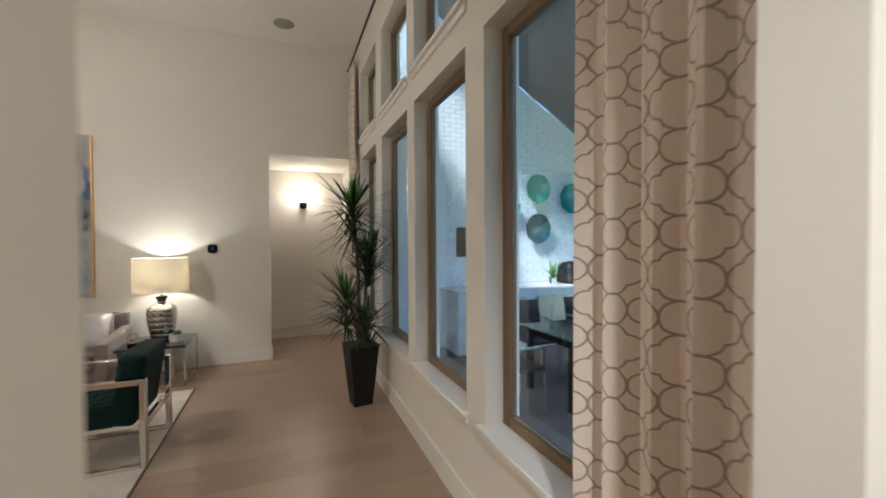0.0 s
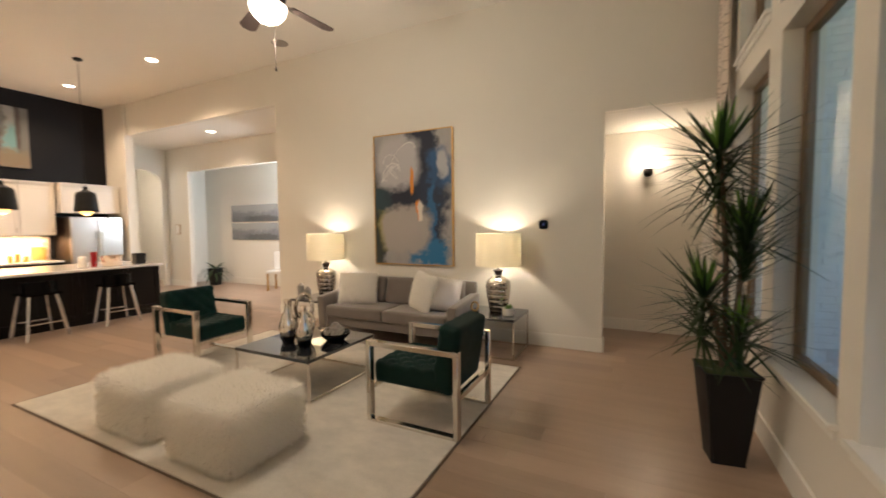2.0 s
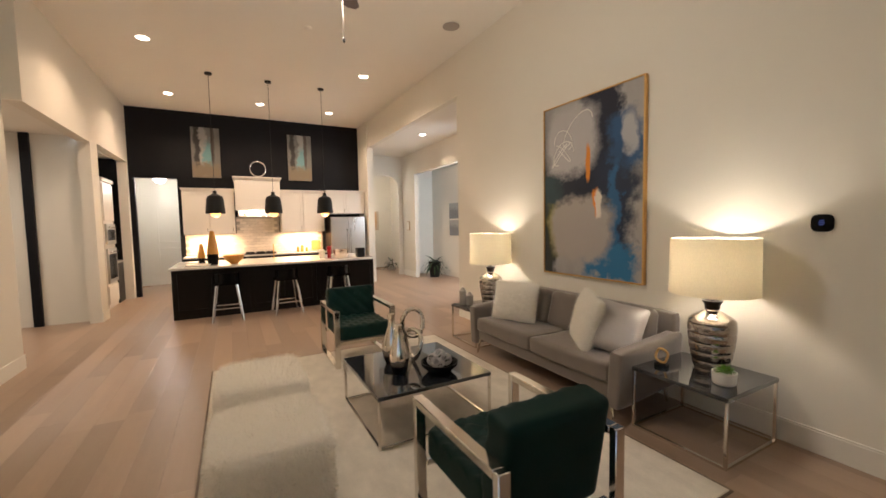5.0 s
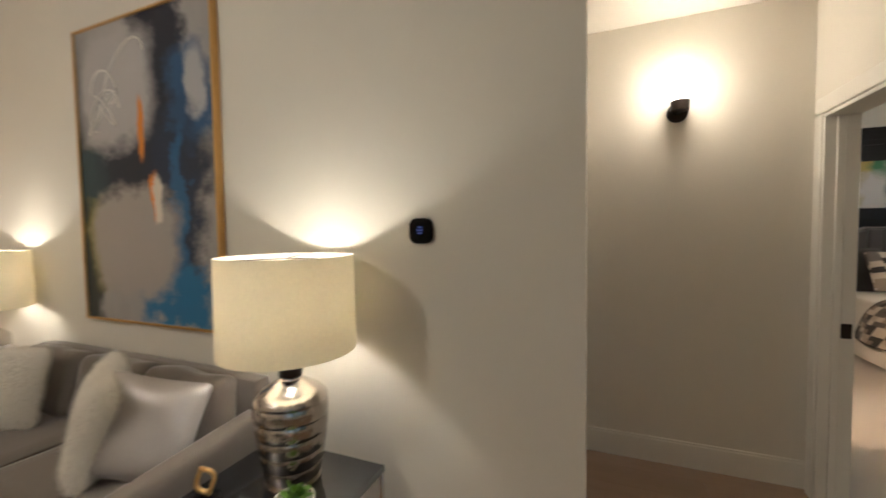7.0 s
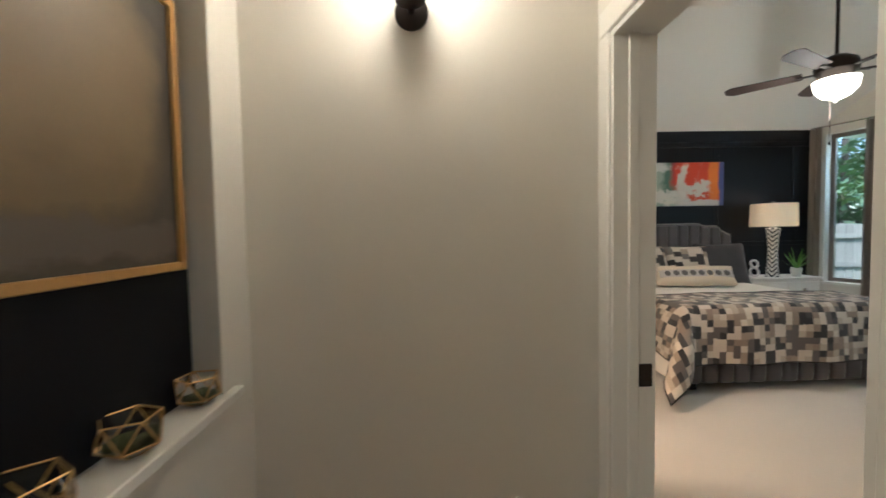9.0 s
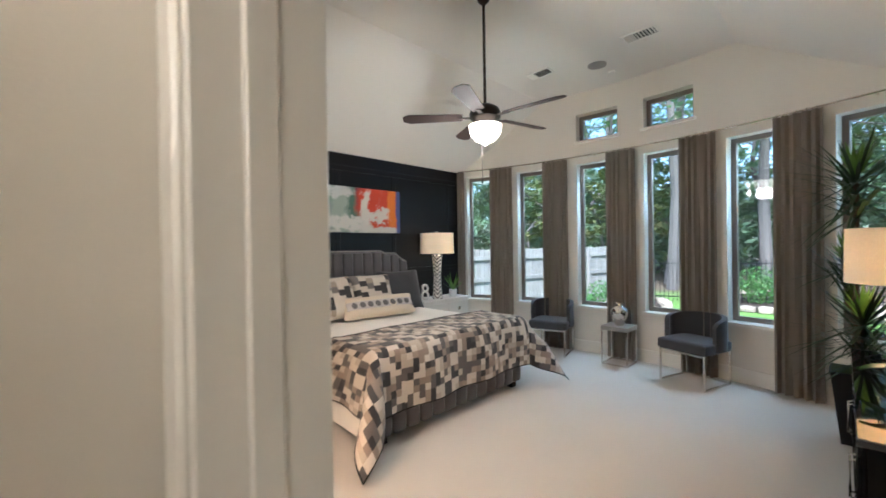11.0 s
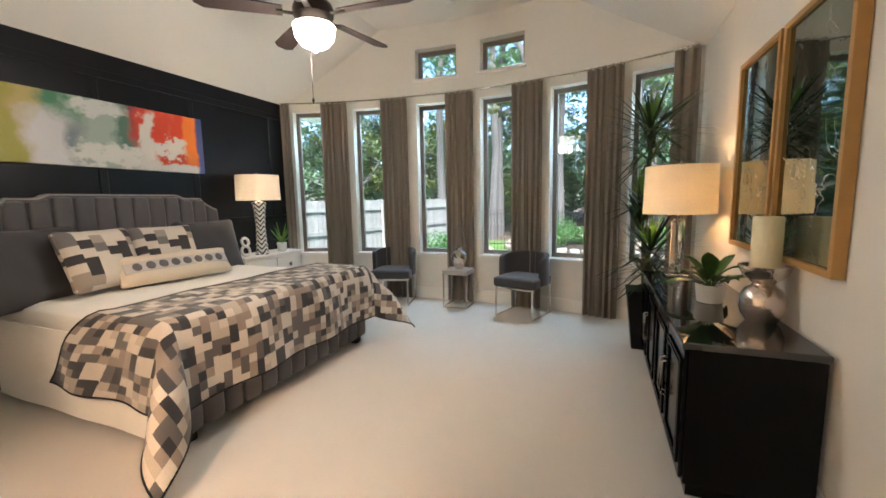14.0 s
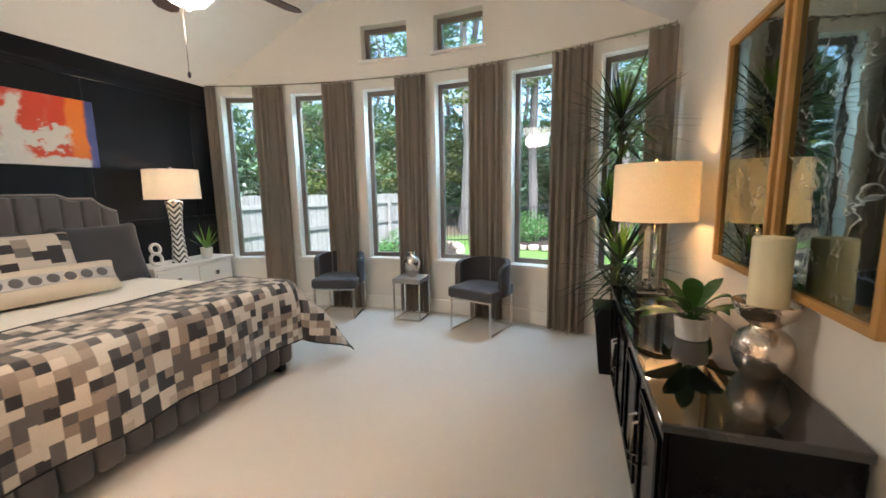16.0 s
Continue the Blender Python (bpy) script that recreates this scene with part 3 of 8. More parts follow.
# windows of the bay
for k, (t, z, Z) in enumerate([(t, 0.66, 2.745) for t in BAY] + [(t, 3.07, 3.47) for t in BAY[2:4]]):
    w = thing("window_%d" % (k + 9), "tall bronze framed bay window" if Z < 3 else "small bronze framed transom window", "window", kind="structure")
    e = 0.42
    for nm, a, b, c, d in (("jamb", t - BW, t - BW + e, z, Z), ("jamb", t - e, t, z, Z), ("head", t - BW + e, t - e, Z - 0.055, Z), ("bottom_rail", t - BW + e, t - e, z, z + 0.055)):
        bm = bmesh.new()
        bay_block(bm, a, b, c, d, RI + 0.13, RI + 0.185)
        part(nm, bm, BRONZE, w, "", False)
    bm = bmesh.new()
    bay_block(bm, t - BW + e, t - e, z + 0.055, Z - 0.055, RI + 0.155, RI + 0.160)
    p = part("pane", bm, GLASS, w, "", False)
    p.visible_shadow = False
    bm = bmesh.new()
    bay_block(bm, t - BW - 0.25, t + 0.25, z - 0.03, z + 0.003, RI - 0.04, RI + 0.131)
    part("sill", bm, TRIM, w, "white painted sill", False)

# bedroom doorway casing
d = thing("door_1", "cream cased doorway with a dark strike plate", "doorway", kind="structure")
for lo, hi in (((2.25, 6.71, 0), (2.27, 6.81, 2.15)), ((2.25, 7.63, 0), (2.27, 7.70, 2.15)), ((2.25, 6.71, 2.15), (2.27, 7.70, 2.24)), ((2.40, 6.72, 0), (2.42, 6.81, 2.15)), ((2.40, 7.63, 0), (2.42, 7.72, 2.15)), ((2.40, 6.72, 2.15), (2.42, 7.72, 2.24))):
    simple("casing", lo, hi, TRIM, d, "", 0.006)
for lo, hi in (((2.26, 6.81, 0), (2.41, 6.83, 2.13)), ((2.26, 7.61, 0), (2.41, 7.63, 2.13)), ((2.26, 6.81, 2.13), (2.41, 7.63, 2.15)), ((2.31, 7.597, 0), (2.345, 7.61, 2.13)), ((2.31, 6.83, 0), (2.345, 6.843, 2.13))):
    simple("jamb", lo, hi, TRIM, d, "", 0.002)
simple("strike_plate", (2.35, 7.603, 0.94), (2.395, 7.611, 1.02), DARKMETAL, d, "dark bronze strike plate", 0.002)

# niche ledge and dark back
simple("niche_back", (0.874, 6.645, 0.985), (0.8795, 7.547, 2.615), BLACKWALL)
tagged(bpy.data.objects["niche_back"], "black painted niche back panel", "niche", kind="structure")
simple("niche_ledge", (0.88, 6.615, 0.95), (1.0, 7.63, 0.982), TRIM, None, "", 0.004)
tagged(bpy.data.objects["niche_ledge"], "white painted niche ledge", "ledge", kind="structure")

# mouldings on the ink wall
for lo, hi in (((2.42, 11.812, 1.19), (7.14, 11.83, 1.25)), ((2.42, 11.815, 2.60), (7.14, 11.83, 2.67)), *[((x, 11.816, 0.17), (x + 0.07, 11.83, 2.60)) for x in (2.9, 3.84, 4.78, 5.70, 6.86)]):
    bm = bmesh.new()
    box(bm, lo, hi, 0.004)
    structure("trim", bm, NAVYWALL, "black painted wall moulding", "moulding")

# ---------- living room things ----------
rug = thing("area_rug", "pale beige woven rug with a thin dark edge on oak floor", "rug", -1.565, 4.185)
simple("rug_field", (-1.90, -1.37, 0.0), (1.90, 1.37, 0.013), RUG, rug, "", 0.004)
bm = bmesh.new()
for lo, hi in (((-1.915, -1.385, 0), (1.915, -1.371, 0.011)), ((-1.915, 1.371, 0), (1.915, 1.385, 0.011)), ((-1.915, -1.371, 0), (-1.901, 1.371, 0.011)), ((1.901, -1.371, 0), (1.915, 1.371, 0.011))):
    box(bm, lo, hi, 0.003)
part("edge_binding", bm, BARK, rug, "dark brown bound edge")


def armchair():
    c = thing("armchair", "emerald tufted velvet armchair in a flat chrome bar frame", "armchair", group="chairs round the coffee table")
    for y in (-0.325, 0.325):
        bm = bmesh.new()
        for lo, hi in (((-0.395, y - 0.03, 0), (-0.355, y + 0.03, 0.64)), ((0.355, y - 0.03, 0), (0.395, y + 0.03, 0.64)), ((-0.355, y - 0.03, 0.60), (0.355, y + 0.03, 0.64)), ((-0.355, y - 0.03, 0), (0.355, y + 0.03, 0.025))):
            box(bm, lo, hi, 0.004)
        part("side_frame", bm, CHROME, c, "brushed chrome side frame")
    simple("cross_bar", (0.33, -0.295, 0.25), (0.37, 0.295, 0.30), CHROME, c, "", 0.004)
    simple("cross_bar", (-0.375, -0.295, 0.25), (-0.345, 0.295, 0.29), CHROME, c, "", 0.004)

    def tuft(q, s, axes, off):
        u, v = q[axes[0]] / 0.15, q[axes[1]] / 0.15
        d = abs(math.sin(math.pi * (u + v) / 1.0)) * abs(math.sin(math.pi * (u - v) / 1.0))
        q = q.copy()
        q[off[0]] += off[1] * (0.028 * d ** 0.5 - 0.012) * (1 if q[off[0]] * off[1] > 0 else 0)
        return q
    bm = bmesh.new()
    puff(bm, (-0.37, -0.29, 0.29), (0.20, 0.29, 0.46), 0.42, 22, fn=lambda q, s: tuft(q, s, (0, 1), (2, 1)))
    part("seat", bm, EMERALD, c, "button-tufted emerald velvet seat")
    bm = bmesh.new()
    puff(bm, (-0.085, -0.29, -0.26), (0.085, 0.29, 0.26), 0.5, 22, fn=lambda q, s: tuft(q, s, (1, 2), (0, -1)))
    bmesh.ops.transform(bm, matrix=pose(0.262, 0, 0.545, 0, 9, 0), verts=bm.verts)
    part("backrest", bm, EMERALD, c, "button-tufted emerald velvet back")
    return c


chair = armchair()
chair.matrix_basis = pose(-0.045, 4.25, 0.013)
copy_thing(chair, pose(-3.19, 4.36, 0.013, 0, 0, 180))


def bar_table(name, label, group, sx, sy, h, x, y, z0=0.0):
    t = thing(name, label, "table", x, y, z0, 0, group)
    bm = bmesh.new()
    box(bm, (-sx / 2, -sy / 2, h - 0.03), (sx / 2, sy / 2, h), 0.003)
    part("tabletop", bm, DARKGLASS, t, "glossy dark smoked glass top")
    for ax in (-1, 1):
        for ay in (-1, 1):
            bm = bmesh.new()
            box(bm, (ax * (sx / 2 - 0.012) - 0.01, ay * (sy / 2 - 0.012) - 0.01, 0), (ax * (sx / 2 - 0.012) + 0.01, ay * (sy / 2 - 0.012) + 0.01, h - 0.03), 0.002)
            part("leg", bm, CHROME, t)
    bm = bmesh.new()
    for s in (-1, 1):
        box(bm, (-sx / 2 + 0.022, s * (sy / 2 - 0.012) - 0.009, 0), (sx / 2 - 0.022, s * (sy / 2 - 0.012) + 0.009, 0.018))
        box(bm, (s * (sx / 2 - 0.012) - 0.009, -sy / 2 + 0.022, 0), (s * (sx / 2 - 0.012) + 0.009, sy / 2 - 0.022, 0.018))
    part("base_rail", bm, CHROME, t, "", False)
    return t


bar_table("coffee_table", "square smoked glass coffee table on thin chrome legs", "", 0.95, 0.95, 0.385, -1.53, 4.375, 0.013)
bar_table("side_table", "smoked glass side table on a chrome cube frame beside the sofa", "side tables", 0.67, 0.66, 0.47, -0.105, 6.065)
bar_table("side_table", "smoked glass side table on a chrome cube frame beside the sofa", "side tables", 0.62, 0.66, 0.47, -2.96, 6.065)


def ottoman():
    o = thing("ottoman", "white shaggy faux fur cube ottoman on the rug", "ottoman", group="fur ottomans")
    bm = bmesh.new()
    puff(bm, (-0.33, -0.29, 0.015), (0.33, 0.29, 0.40), 0.2, 14, 0.008, 3)
    blades = bmesh.new()
    bmesh.ops.recalc_face_normals(bm, faces=bm.faces)
    fur_blades(blades, bm, 30000, 0.062, 0.0021, 5)
    part("body", bm, FUR, o)
    tagged(part("fur", blades, FUR, o, "", False), "long cream fur pile", kind="stuff")
    return o


ot = ottoman()
ot.matrix_basis = pose(-1.03, 3.21, 0.013)
copy_thing(ot, pose(-1.95, 3.22, 0.013, 0, 0, 180))

# sofa
S = thing("sofa", "taupe grey velvet sofa with slim arms against the cream wall", "sofa", -1.53, 6.03)
bm = bmesh.new()
puff(bm, (-1.05, -0.36, 0.17), (1.05, 0.36, 0.30), 0.3, 8)
part("base", bm, GREYSOFA, S)
for k in (-1, 1):
    bm = bmesh.new()
    puff(bm, (0.005 if k > 0 else -0.94, -0.40, 0.29), (0.94 if k > 0 else -0.005, 0.16, 0.45), 0.45, 14, 0.012, k)
    part("seat_cushion", bm, GREYSOFA, S)
    bm = bmesh.new()

    def slope(q, s, k=k):
        q = q.copy()
        q.z += 0.10 * (q.y + 0.0) * 0.9
        q.x += k * 0.06 * (q.z + 0.2)
        return q
    puff(bm, (k * 1.005 - 0.065, -0.41, 0.15), (k * 1.005 + 0.065, 0.37, 0.61), 0.5, 10, fn=slope)
    part("arm", bm, GREYSOFA, S)
for k in range(3):
    bm = bmesh.new()
    puff(bm, (-0.305, -0.085, -0.20), (0.305, 0.085, 0.20), 0.75, 14, 0.02, k * 3)
    bmesh.ops.transform(bm, matrix=pose(-0.62 + 0.62 * k, 0.22, 0.615, -14), verts=bm.verts)
    part("back_cushion", bm, GREYSOFA, S)
bm = bmesh.new()
puff(bm, (-1.05, 0.29, 0.2), (1.05, 0.41, 0.80), 0.6, 10)
part("back_frame", bm, GREYSOFA, S)
for x in (-0.98, 0.98):
    for y in (-0.36, 0.34):
        bm = bmesh.new()
        rod(bm, (x, y, 0), (x * 0.97, y * 0.95, 0.18), 0.012, 0.022, 8)
        part("leg", bm, CHROME, S)


def cushion(name, label, material, w, h, d, m, fur=0, seed=0):
    bm = bmesh.new()

    def shape(q, s):
        u, v = q.x / s.x, q.z / s.z
        fat = max(0.06, (1 - u ** 4) * (1 - v ** 4)) ** 0.5
        return Vector((q.x * (1 - 0.06 * (1 - v * v)), q.y * fat + 0.01 * noise.noise(q * 7 + Vector((seed, 0, 0))), q.z * (1 - 0.06 * (1 - u * u))))
    puff(bm, (-w / 2, -d / 2, -h / 2), (w / 2, d / 2, h / 2), 0.5, 14, fn=shape)
    if fur:
        bl = bmesh.new()
        bmesh.ops.recalc_face_normals(bm, faces=bm.faces)
        fur_blades(bl, bm, fur * 3, 0.034, 0.0011, seed)
    t = thing(name, label, "cushion")
    t.matrix_basis = m
    part("cover", bm, material, t)
    if fur:
        tagged(part("fur", bl, material, t, "", False), "cream fur pile", kind="stuff")
    return t


cushion("throw_pillow", "cream faux fur square cushion on the sofa seat", FUR, 0.56, 0.46, 0.15, pose(-2.14, 5.96, 0.665, -16, 0, 22), 6000, 1)
cushion("throw_pillow", "cream faux fur square cushion leaning on the sofa arm", FUR, 0.50, 0.50, 0.15, pose(-1.06, 5.93, 0.68, -14, 6, -34), 6000, 2)
cushion("throw_pillow", "silver satin square cushion leaning on the sofa arm", SATIN, 0.48, 0.46, 0.16, pose(-0.79, 5.98, 0.66, -22, 10, 24), 0, 3)
cushion("throw_pillow", "silver satin square cushion in the sofa corner", SATIN, 0.42, 0.42, 0.14, pose(-2.46, 6.05, 0.65, -18, -10, -30), 0, 4)


def table_lamp(x, y, z):
    t = thing("table_lamp", "lit table lamp with cream drum shade and banded mercury glass base", "lamp", x, y, z, 0, "sofa lamps")
    bm = bmesh.new()
    prof = [(0.10, 0), (0.118, 0.008)]
    for k in range(33):
        u = k / 32
        r = 0.112 + 0.044 * math.sin(min(1, u / 0.72) * math.pi / 2) - 0.108 * max(0, (u - 0.80) / 0.20) ** 1.7
        prof.append((r - (0.006 if k % 5 == 0 else 0), 0.012 + 0.435 * u))
    lathe(bm, prof + [(0.045, 0.455)], 28)
    part("base", bm, SILVER, t, "ribbed mercury glass body")
    bm = bmesh.new()
    lathe(bm, [(0.042, 0.455), (0.05, 0.462), (0.05, 0.485), (0.068, 0.52), (0.03, 0.53), (0.012, 0.54), (0.012, 0.70)], 16)
    part("neck", bm, DARKMETAL, t, "dark metal neck")
    bm = bmesh.new()
    lathe(bm, [(0.285, 0.575), (0.28, 0.98), (0.277, 0.98), (0.282, 0.575)], 40)
    bmesh.ops.delete(bm, geom=[f for f in bm.faces if len(f.verts) > 4], context="FACES_ONLY")
    part("shade", bm, LAMPSHADE, t, "cream linen drum shade")
    bm = bmesh.new()
    for a in (0, 120, 240):
        bar(bm, (0, 0, 0.97), (0.279 * math.cos(radians(a)), 0.279 * math.sin(radians(a)), 0.97), 0.005)
    part("spider", bm, DARKMETAL, t, "", False)
    bm = bmesh.new()
    ball(bm, (0, 0, 0.765), 0.032)
    part("bulb", bm, BULBGLASS, t, "lit bulb")


table_lamp(-0.10, 6.17, 0.47)
table_lamp(-2.93, 6.17, 0.47)

# abstract painting
P = thing("framed_painting", "abstract navy, grey and orange painting in a thin gold frame", "painting", -1.507, 6.48, 1.95)
bm = bmesh.new()
box(bm, (-0.65, -0.035, -0.957), (0.65, -0.004, 0.957))
ABSTRACT = painting("abstract_paint", (0.36, 0.345, 0.335), [
    (-0.60, -0.35, 0.10, 0.75, (0.03, 0.035, 0.03), 0.9, 0.5), (-0.42, -0.35, 0.12, 0.25, (0.32, 0.28, 0.03), 0.8, 0.3), (-0.35, -0.02, 0.36, 0.14, (0.02, 0.05, 0.06), 0.7, 0.4),
    (0.16, 0.50, 0.22, 0.66, (0.006, 0.010, 0.026), 0.3, 0.45), (0.10, 0.05, 0.42, 0.20, (0.008, 0.014, 0.032), 0.5, 0.5), (0.45, 0.42, 0.14, 0.22, (0.02, 0.08, 0.19), 0.6, 0.4), (0.50, 0.47, 0.07, 0.15, (0.40, 0.40, 0.42), 0.5, 0.2),
    (0.30, -0.25, 0.16, 0.42, (0.010, 0.022, 0.055), 0.7, 0.45), (0.34, -0.34, 0.05, 0.42, (0.02, 0.11, 0.25), 0.8, 0.5), (0.28, -0.80, 0.25, 0.14, (0.02, 0.16, 0.34), 0.5, 0.5), (-0.12, -0.45, 0.36, 0.30, (0.40, 0.36, 0.33), 0.35, 0.3), (-0.25, 0.55, 0.30, 0.30, (0.45, 0.43, 0.43), 0.5, 0.3),
    (0.0, 0.26, 0.025, 0.16, (0.70, 0.24, 0.02), 0.4, 0.08), (0.11, -0.16, 0.035, 0.11, (0.78, 0.25, 0.02), 0.5, 0.25), (0.14, -0.18, 0.035, 0.12, (0.75, 0.68, 0.58), 0.4, 0.2)])
part("canvas", bm, ABSTRACT, P, "abstract canvas in grey, navy, orange", False)
bm = bmesh.new()
for lo, hi in (((-0.664, -0.045, -0.971), (-0.65, -0.002, 0.971)), ((0.65, -0.045, -0.971), (0.664, -0.002, 0.971)), ((-0.65, -0.045, -0.971), (0.65, -0.002, -0.957)), ((-0.65, -0.045, 0.957), (0.65, -0.002, 0.971))):
    box(bm, lo, hi)
part("frame", bm, GOLD, P, "thin gold frame", False)
rnd = random.Random(4)
for k in range(5):
    cx, cz, r = rnd.uniform(-0.42, -0.12), rnd.uniform(0.38, 0.72), rnd.uniform(0.08, 0.2)
    bm = bmesh.new()
    tube(bm, [(cx + r * 1.2 * math.cos(a * 0.28 + k), -0.0365, cz + r * math.sin(a * 0.33 + k * 2)) for a in range(16)], 0.006, 5)
    part("paint_stroke", bm, WHITECER, P, "white looping brush stroke")

# thermostat
T = thing("thermostat", "round-cornered black thermostat with a blue screen on the cream wall", "thermostat", 0.40, 6.48, 1.55)
bm = bmesh.new()
lathe(bm, [(0.052, 0.002), (0.058, 0.006), (0.058, 0.018), (0.053, 0.025), (0.045, 0.026)], 40)
for v in bm.verts:
    a = math.atan2(v.co.y, v.co.x)
    v.co.xy *= (abs(math.cos(a)) ** 3.4 + abs(math.sin(a)) ** 3.4) ** (-1 / 3.4)
bmesh.ops.transform(bm, matrix=pose(0, 0, 0, 90), verts=bm.verts)
part("body", bm, BLACK, T)
bm = bmesh.new()
for k, w in enumerate((0.022, 0.03, 0.022)):
    box(bm, (-w / 2, -0.0275, 0.012 - 0.013 * k), (w / 2, -0.0262, 0.02 - 0.013 * k))
part("screen", bm, SCREEN, T, "dim blue display bars", False)


def ceiling_fan(name, label, x, y, top, hub, bowl, blade_len, blade_mat, blade_under, turn, chain):
    f = thing(name, label, "ceiling fan", x, y, hub, turn)
    bm = bmesh.new()
    lathe(bm, [(0.02, top - hub - 0.09), (0.05, top - hub - 0.06), (0.07, top - hub - 0.003), (0.07, top - hub)], 20)
    part("canopy", bm, DARKMETAL, f)
    bm = bmesh.new()
    rod(bm, (0, 0, 0.05), (0, 0, top - hub - 0.05), 0.013)
    part("downrod", bm, DARKMETAL, f)
    bm = bmesh.new()
    lathe(bm, [(0.03, 0.11), (0.07, 0.095), (0.125, 0.06), (0.14, 0.02), (0.135, -0.02), (0.10, -0.05), (0.085, -0.08)][::-1], 28)
    part("motor", bm, DARKMETAL, f, "dark bronze motor housing")
    for k in range(5):
        a = radians(72 * k)
        m = Matrix.Rotation(a, 4, "Z")
        bm = bmesh.new()
        box(bm, (0.11, -0.02, -0.008), (0.24, 0.02, 0.0), 0.002, m @ pose(0, 0, -0.01))
        part("blade_iron", bm, DARKMETAL, f)
        bm = bmesh.new()

        def blade(u, v, back):
            w = (0.052 + 0.022 * u) * (1 - 0.55 * max(0, (u - 0.93) / 0.07) ** 2)
            return m @ pose(0, 0, -0.006, 12, 0, 0) @ Vector((0.2 + (blade_len - 0.2) * u, (v - 0.5) * 2 * w, 0.004 if back else -0.003))
        sheet(bm, 10, 2, blade, 0.007)
        part("blade", bm, blade_mat, f, blade_under)
    bm = bmesh.new()
    lathe(bm, [(0.008, -bowl - 0.02), (0.012, -bowl - 0.005), (0.03, -bowl), (0.09, -bowl + 0.025), (0.132, -bowl + 0.075), (0.145, -0.085), (0.12, -0.081)], 28)
    part("light_bowl", bm, BULBGLASS, f, "lit frosted glass bowl")
    bm = bmesh.new()
    rod(bm, (0.04, 0.02, -0.09), (0.04, 0.02, -chain), 0.0022, None, 5)
    ball(bm, (0.04, 0.02, -chain - 0.012), 0.009, 1, 1, 2)
    part("pull_chain", bm, DARKMETAL, f)
    return f


WALNUT = surface("walnut_blade", (0.030, 0.017, 0.012), 0.8, var=0.25, scale=3, fine=40, stretch=(0.3, 4, 1))
ceiling_fan("ceiling_fan", "dark bronze ceiling fan with walnut blades and lit bowl", -1.23, 3.76, H, 3.40, 0.21, 0.66, WALNUT, "", 12, 0.56)

for x, y, z, r, nm, lb in ((1.31, 5.95, H, 0.12, "ceiling_speaker", "round grey ceiling speaker grille"), (-3.57, 5.98, H, 0.12, "ceiling_speaker", "round grey ceiling speaker grille"), (1.71, 6.16, H, 0.05, "smoke_detector", "small white smoke detector on the ceiling"), (-4.5, 4.16, H, 0.05, "smoke_detector", "small white smoke detector on the ceiling"),
                        (6.97, 9.28, 3.78, 0.11, "ceiling_speaker", "round grey ceiling speaker grille"), (7.30, 9.23, 3.78, 0.05, "smoke_detector", "small white smoke detector on the ceiling")):
    bm = bmesh.new()
    lathe(bm, [(r * 0.92, z - 0.012), (r, z - 0.009), (r, z)], 24, (x, y, 0))
    solo(nm, bm, STUCCO if r > 0.1 else TRIM, lb, nm.replace("_", " "))
for k, (x, y, z) in enumerate([(a, b, H) for a, b in DOWNLIGHTS_AND_FILL[:5]] + [(-7.12, 7.18, GAL)]):
    d = thing("downlight", "lit recessed ceiling downlight with white trim", "downlight", x, y, z, 0, "recessed downlights")
    bm = bmesh.new()
    lathe(bm, [(0.078, -0.004), (0.095, -0.006), (0.097, 0.0), (0.078, 0.0)], 24)
    bmesh.ops.delete(bm, geom=[f for f in bm.faces if len(f.verts) > 4], context="FACES_ONLY")
    part("trim_ring", bm, TRIM, d)
    bm = bmesh.new()
    lathe(bm, [(0.076, -0.003), (0.076, -0.001)], 20)
    part("lens", bm, CANLIGHT, d, "lit lens")


# plants
def rosette(bm, c, n, length, width, seed, droop=0.24, up=0.2):
    rnd = random.Random(seed)
    c = Vector(c)
    for k in range(n):
        az, el = k * 2.39996 + rnd.uniform(-.3, .3), radians(rnd.uniform(-26, 52) if n > 26 else rnd.uniform(20, 80))
        L = length * rnd.uniform(0.7, 1.1)
        d = Vector((math.cos(az) * math.cos(el), math.sin(az) * math.cos(el), math.sin(el) + up * 0.3))
        side = Vector((-math.sin(az), math.cos(az), 0)) * width
        prev = None
        for j in range(5):
            u = j / 4
            p = c + d * L * u + Vector((0, 0, -droop * L * u * u * max(0.1, math.cos(el))))
            w = (0.55 + 1.2 * u - 1.72 * u * u)
            a, b = bm.verts.new(p - side * w), bm.verts.new(p + side * w + Vector((0, 0, 0.0)))
            if prev:
                bm.faces.new((prev[0], prev[1], b, a))
            prev = (a, b)


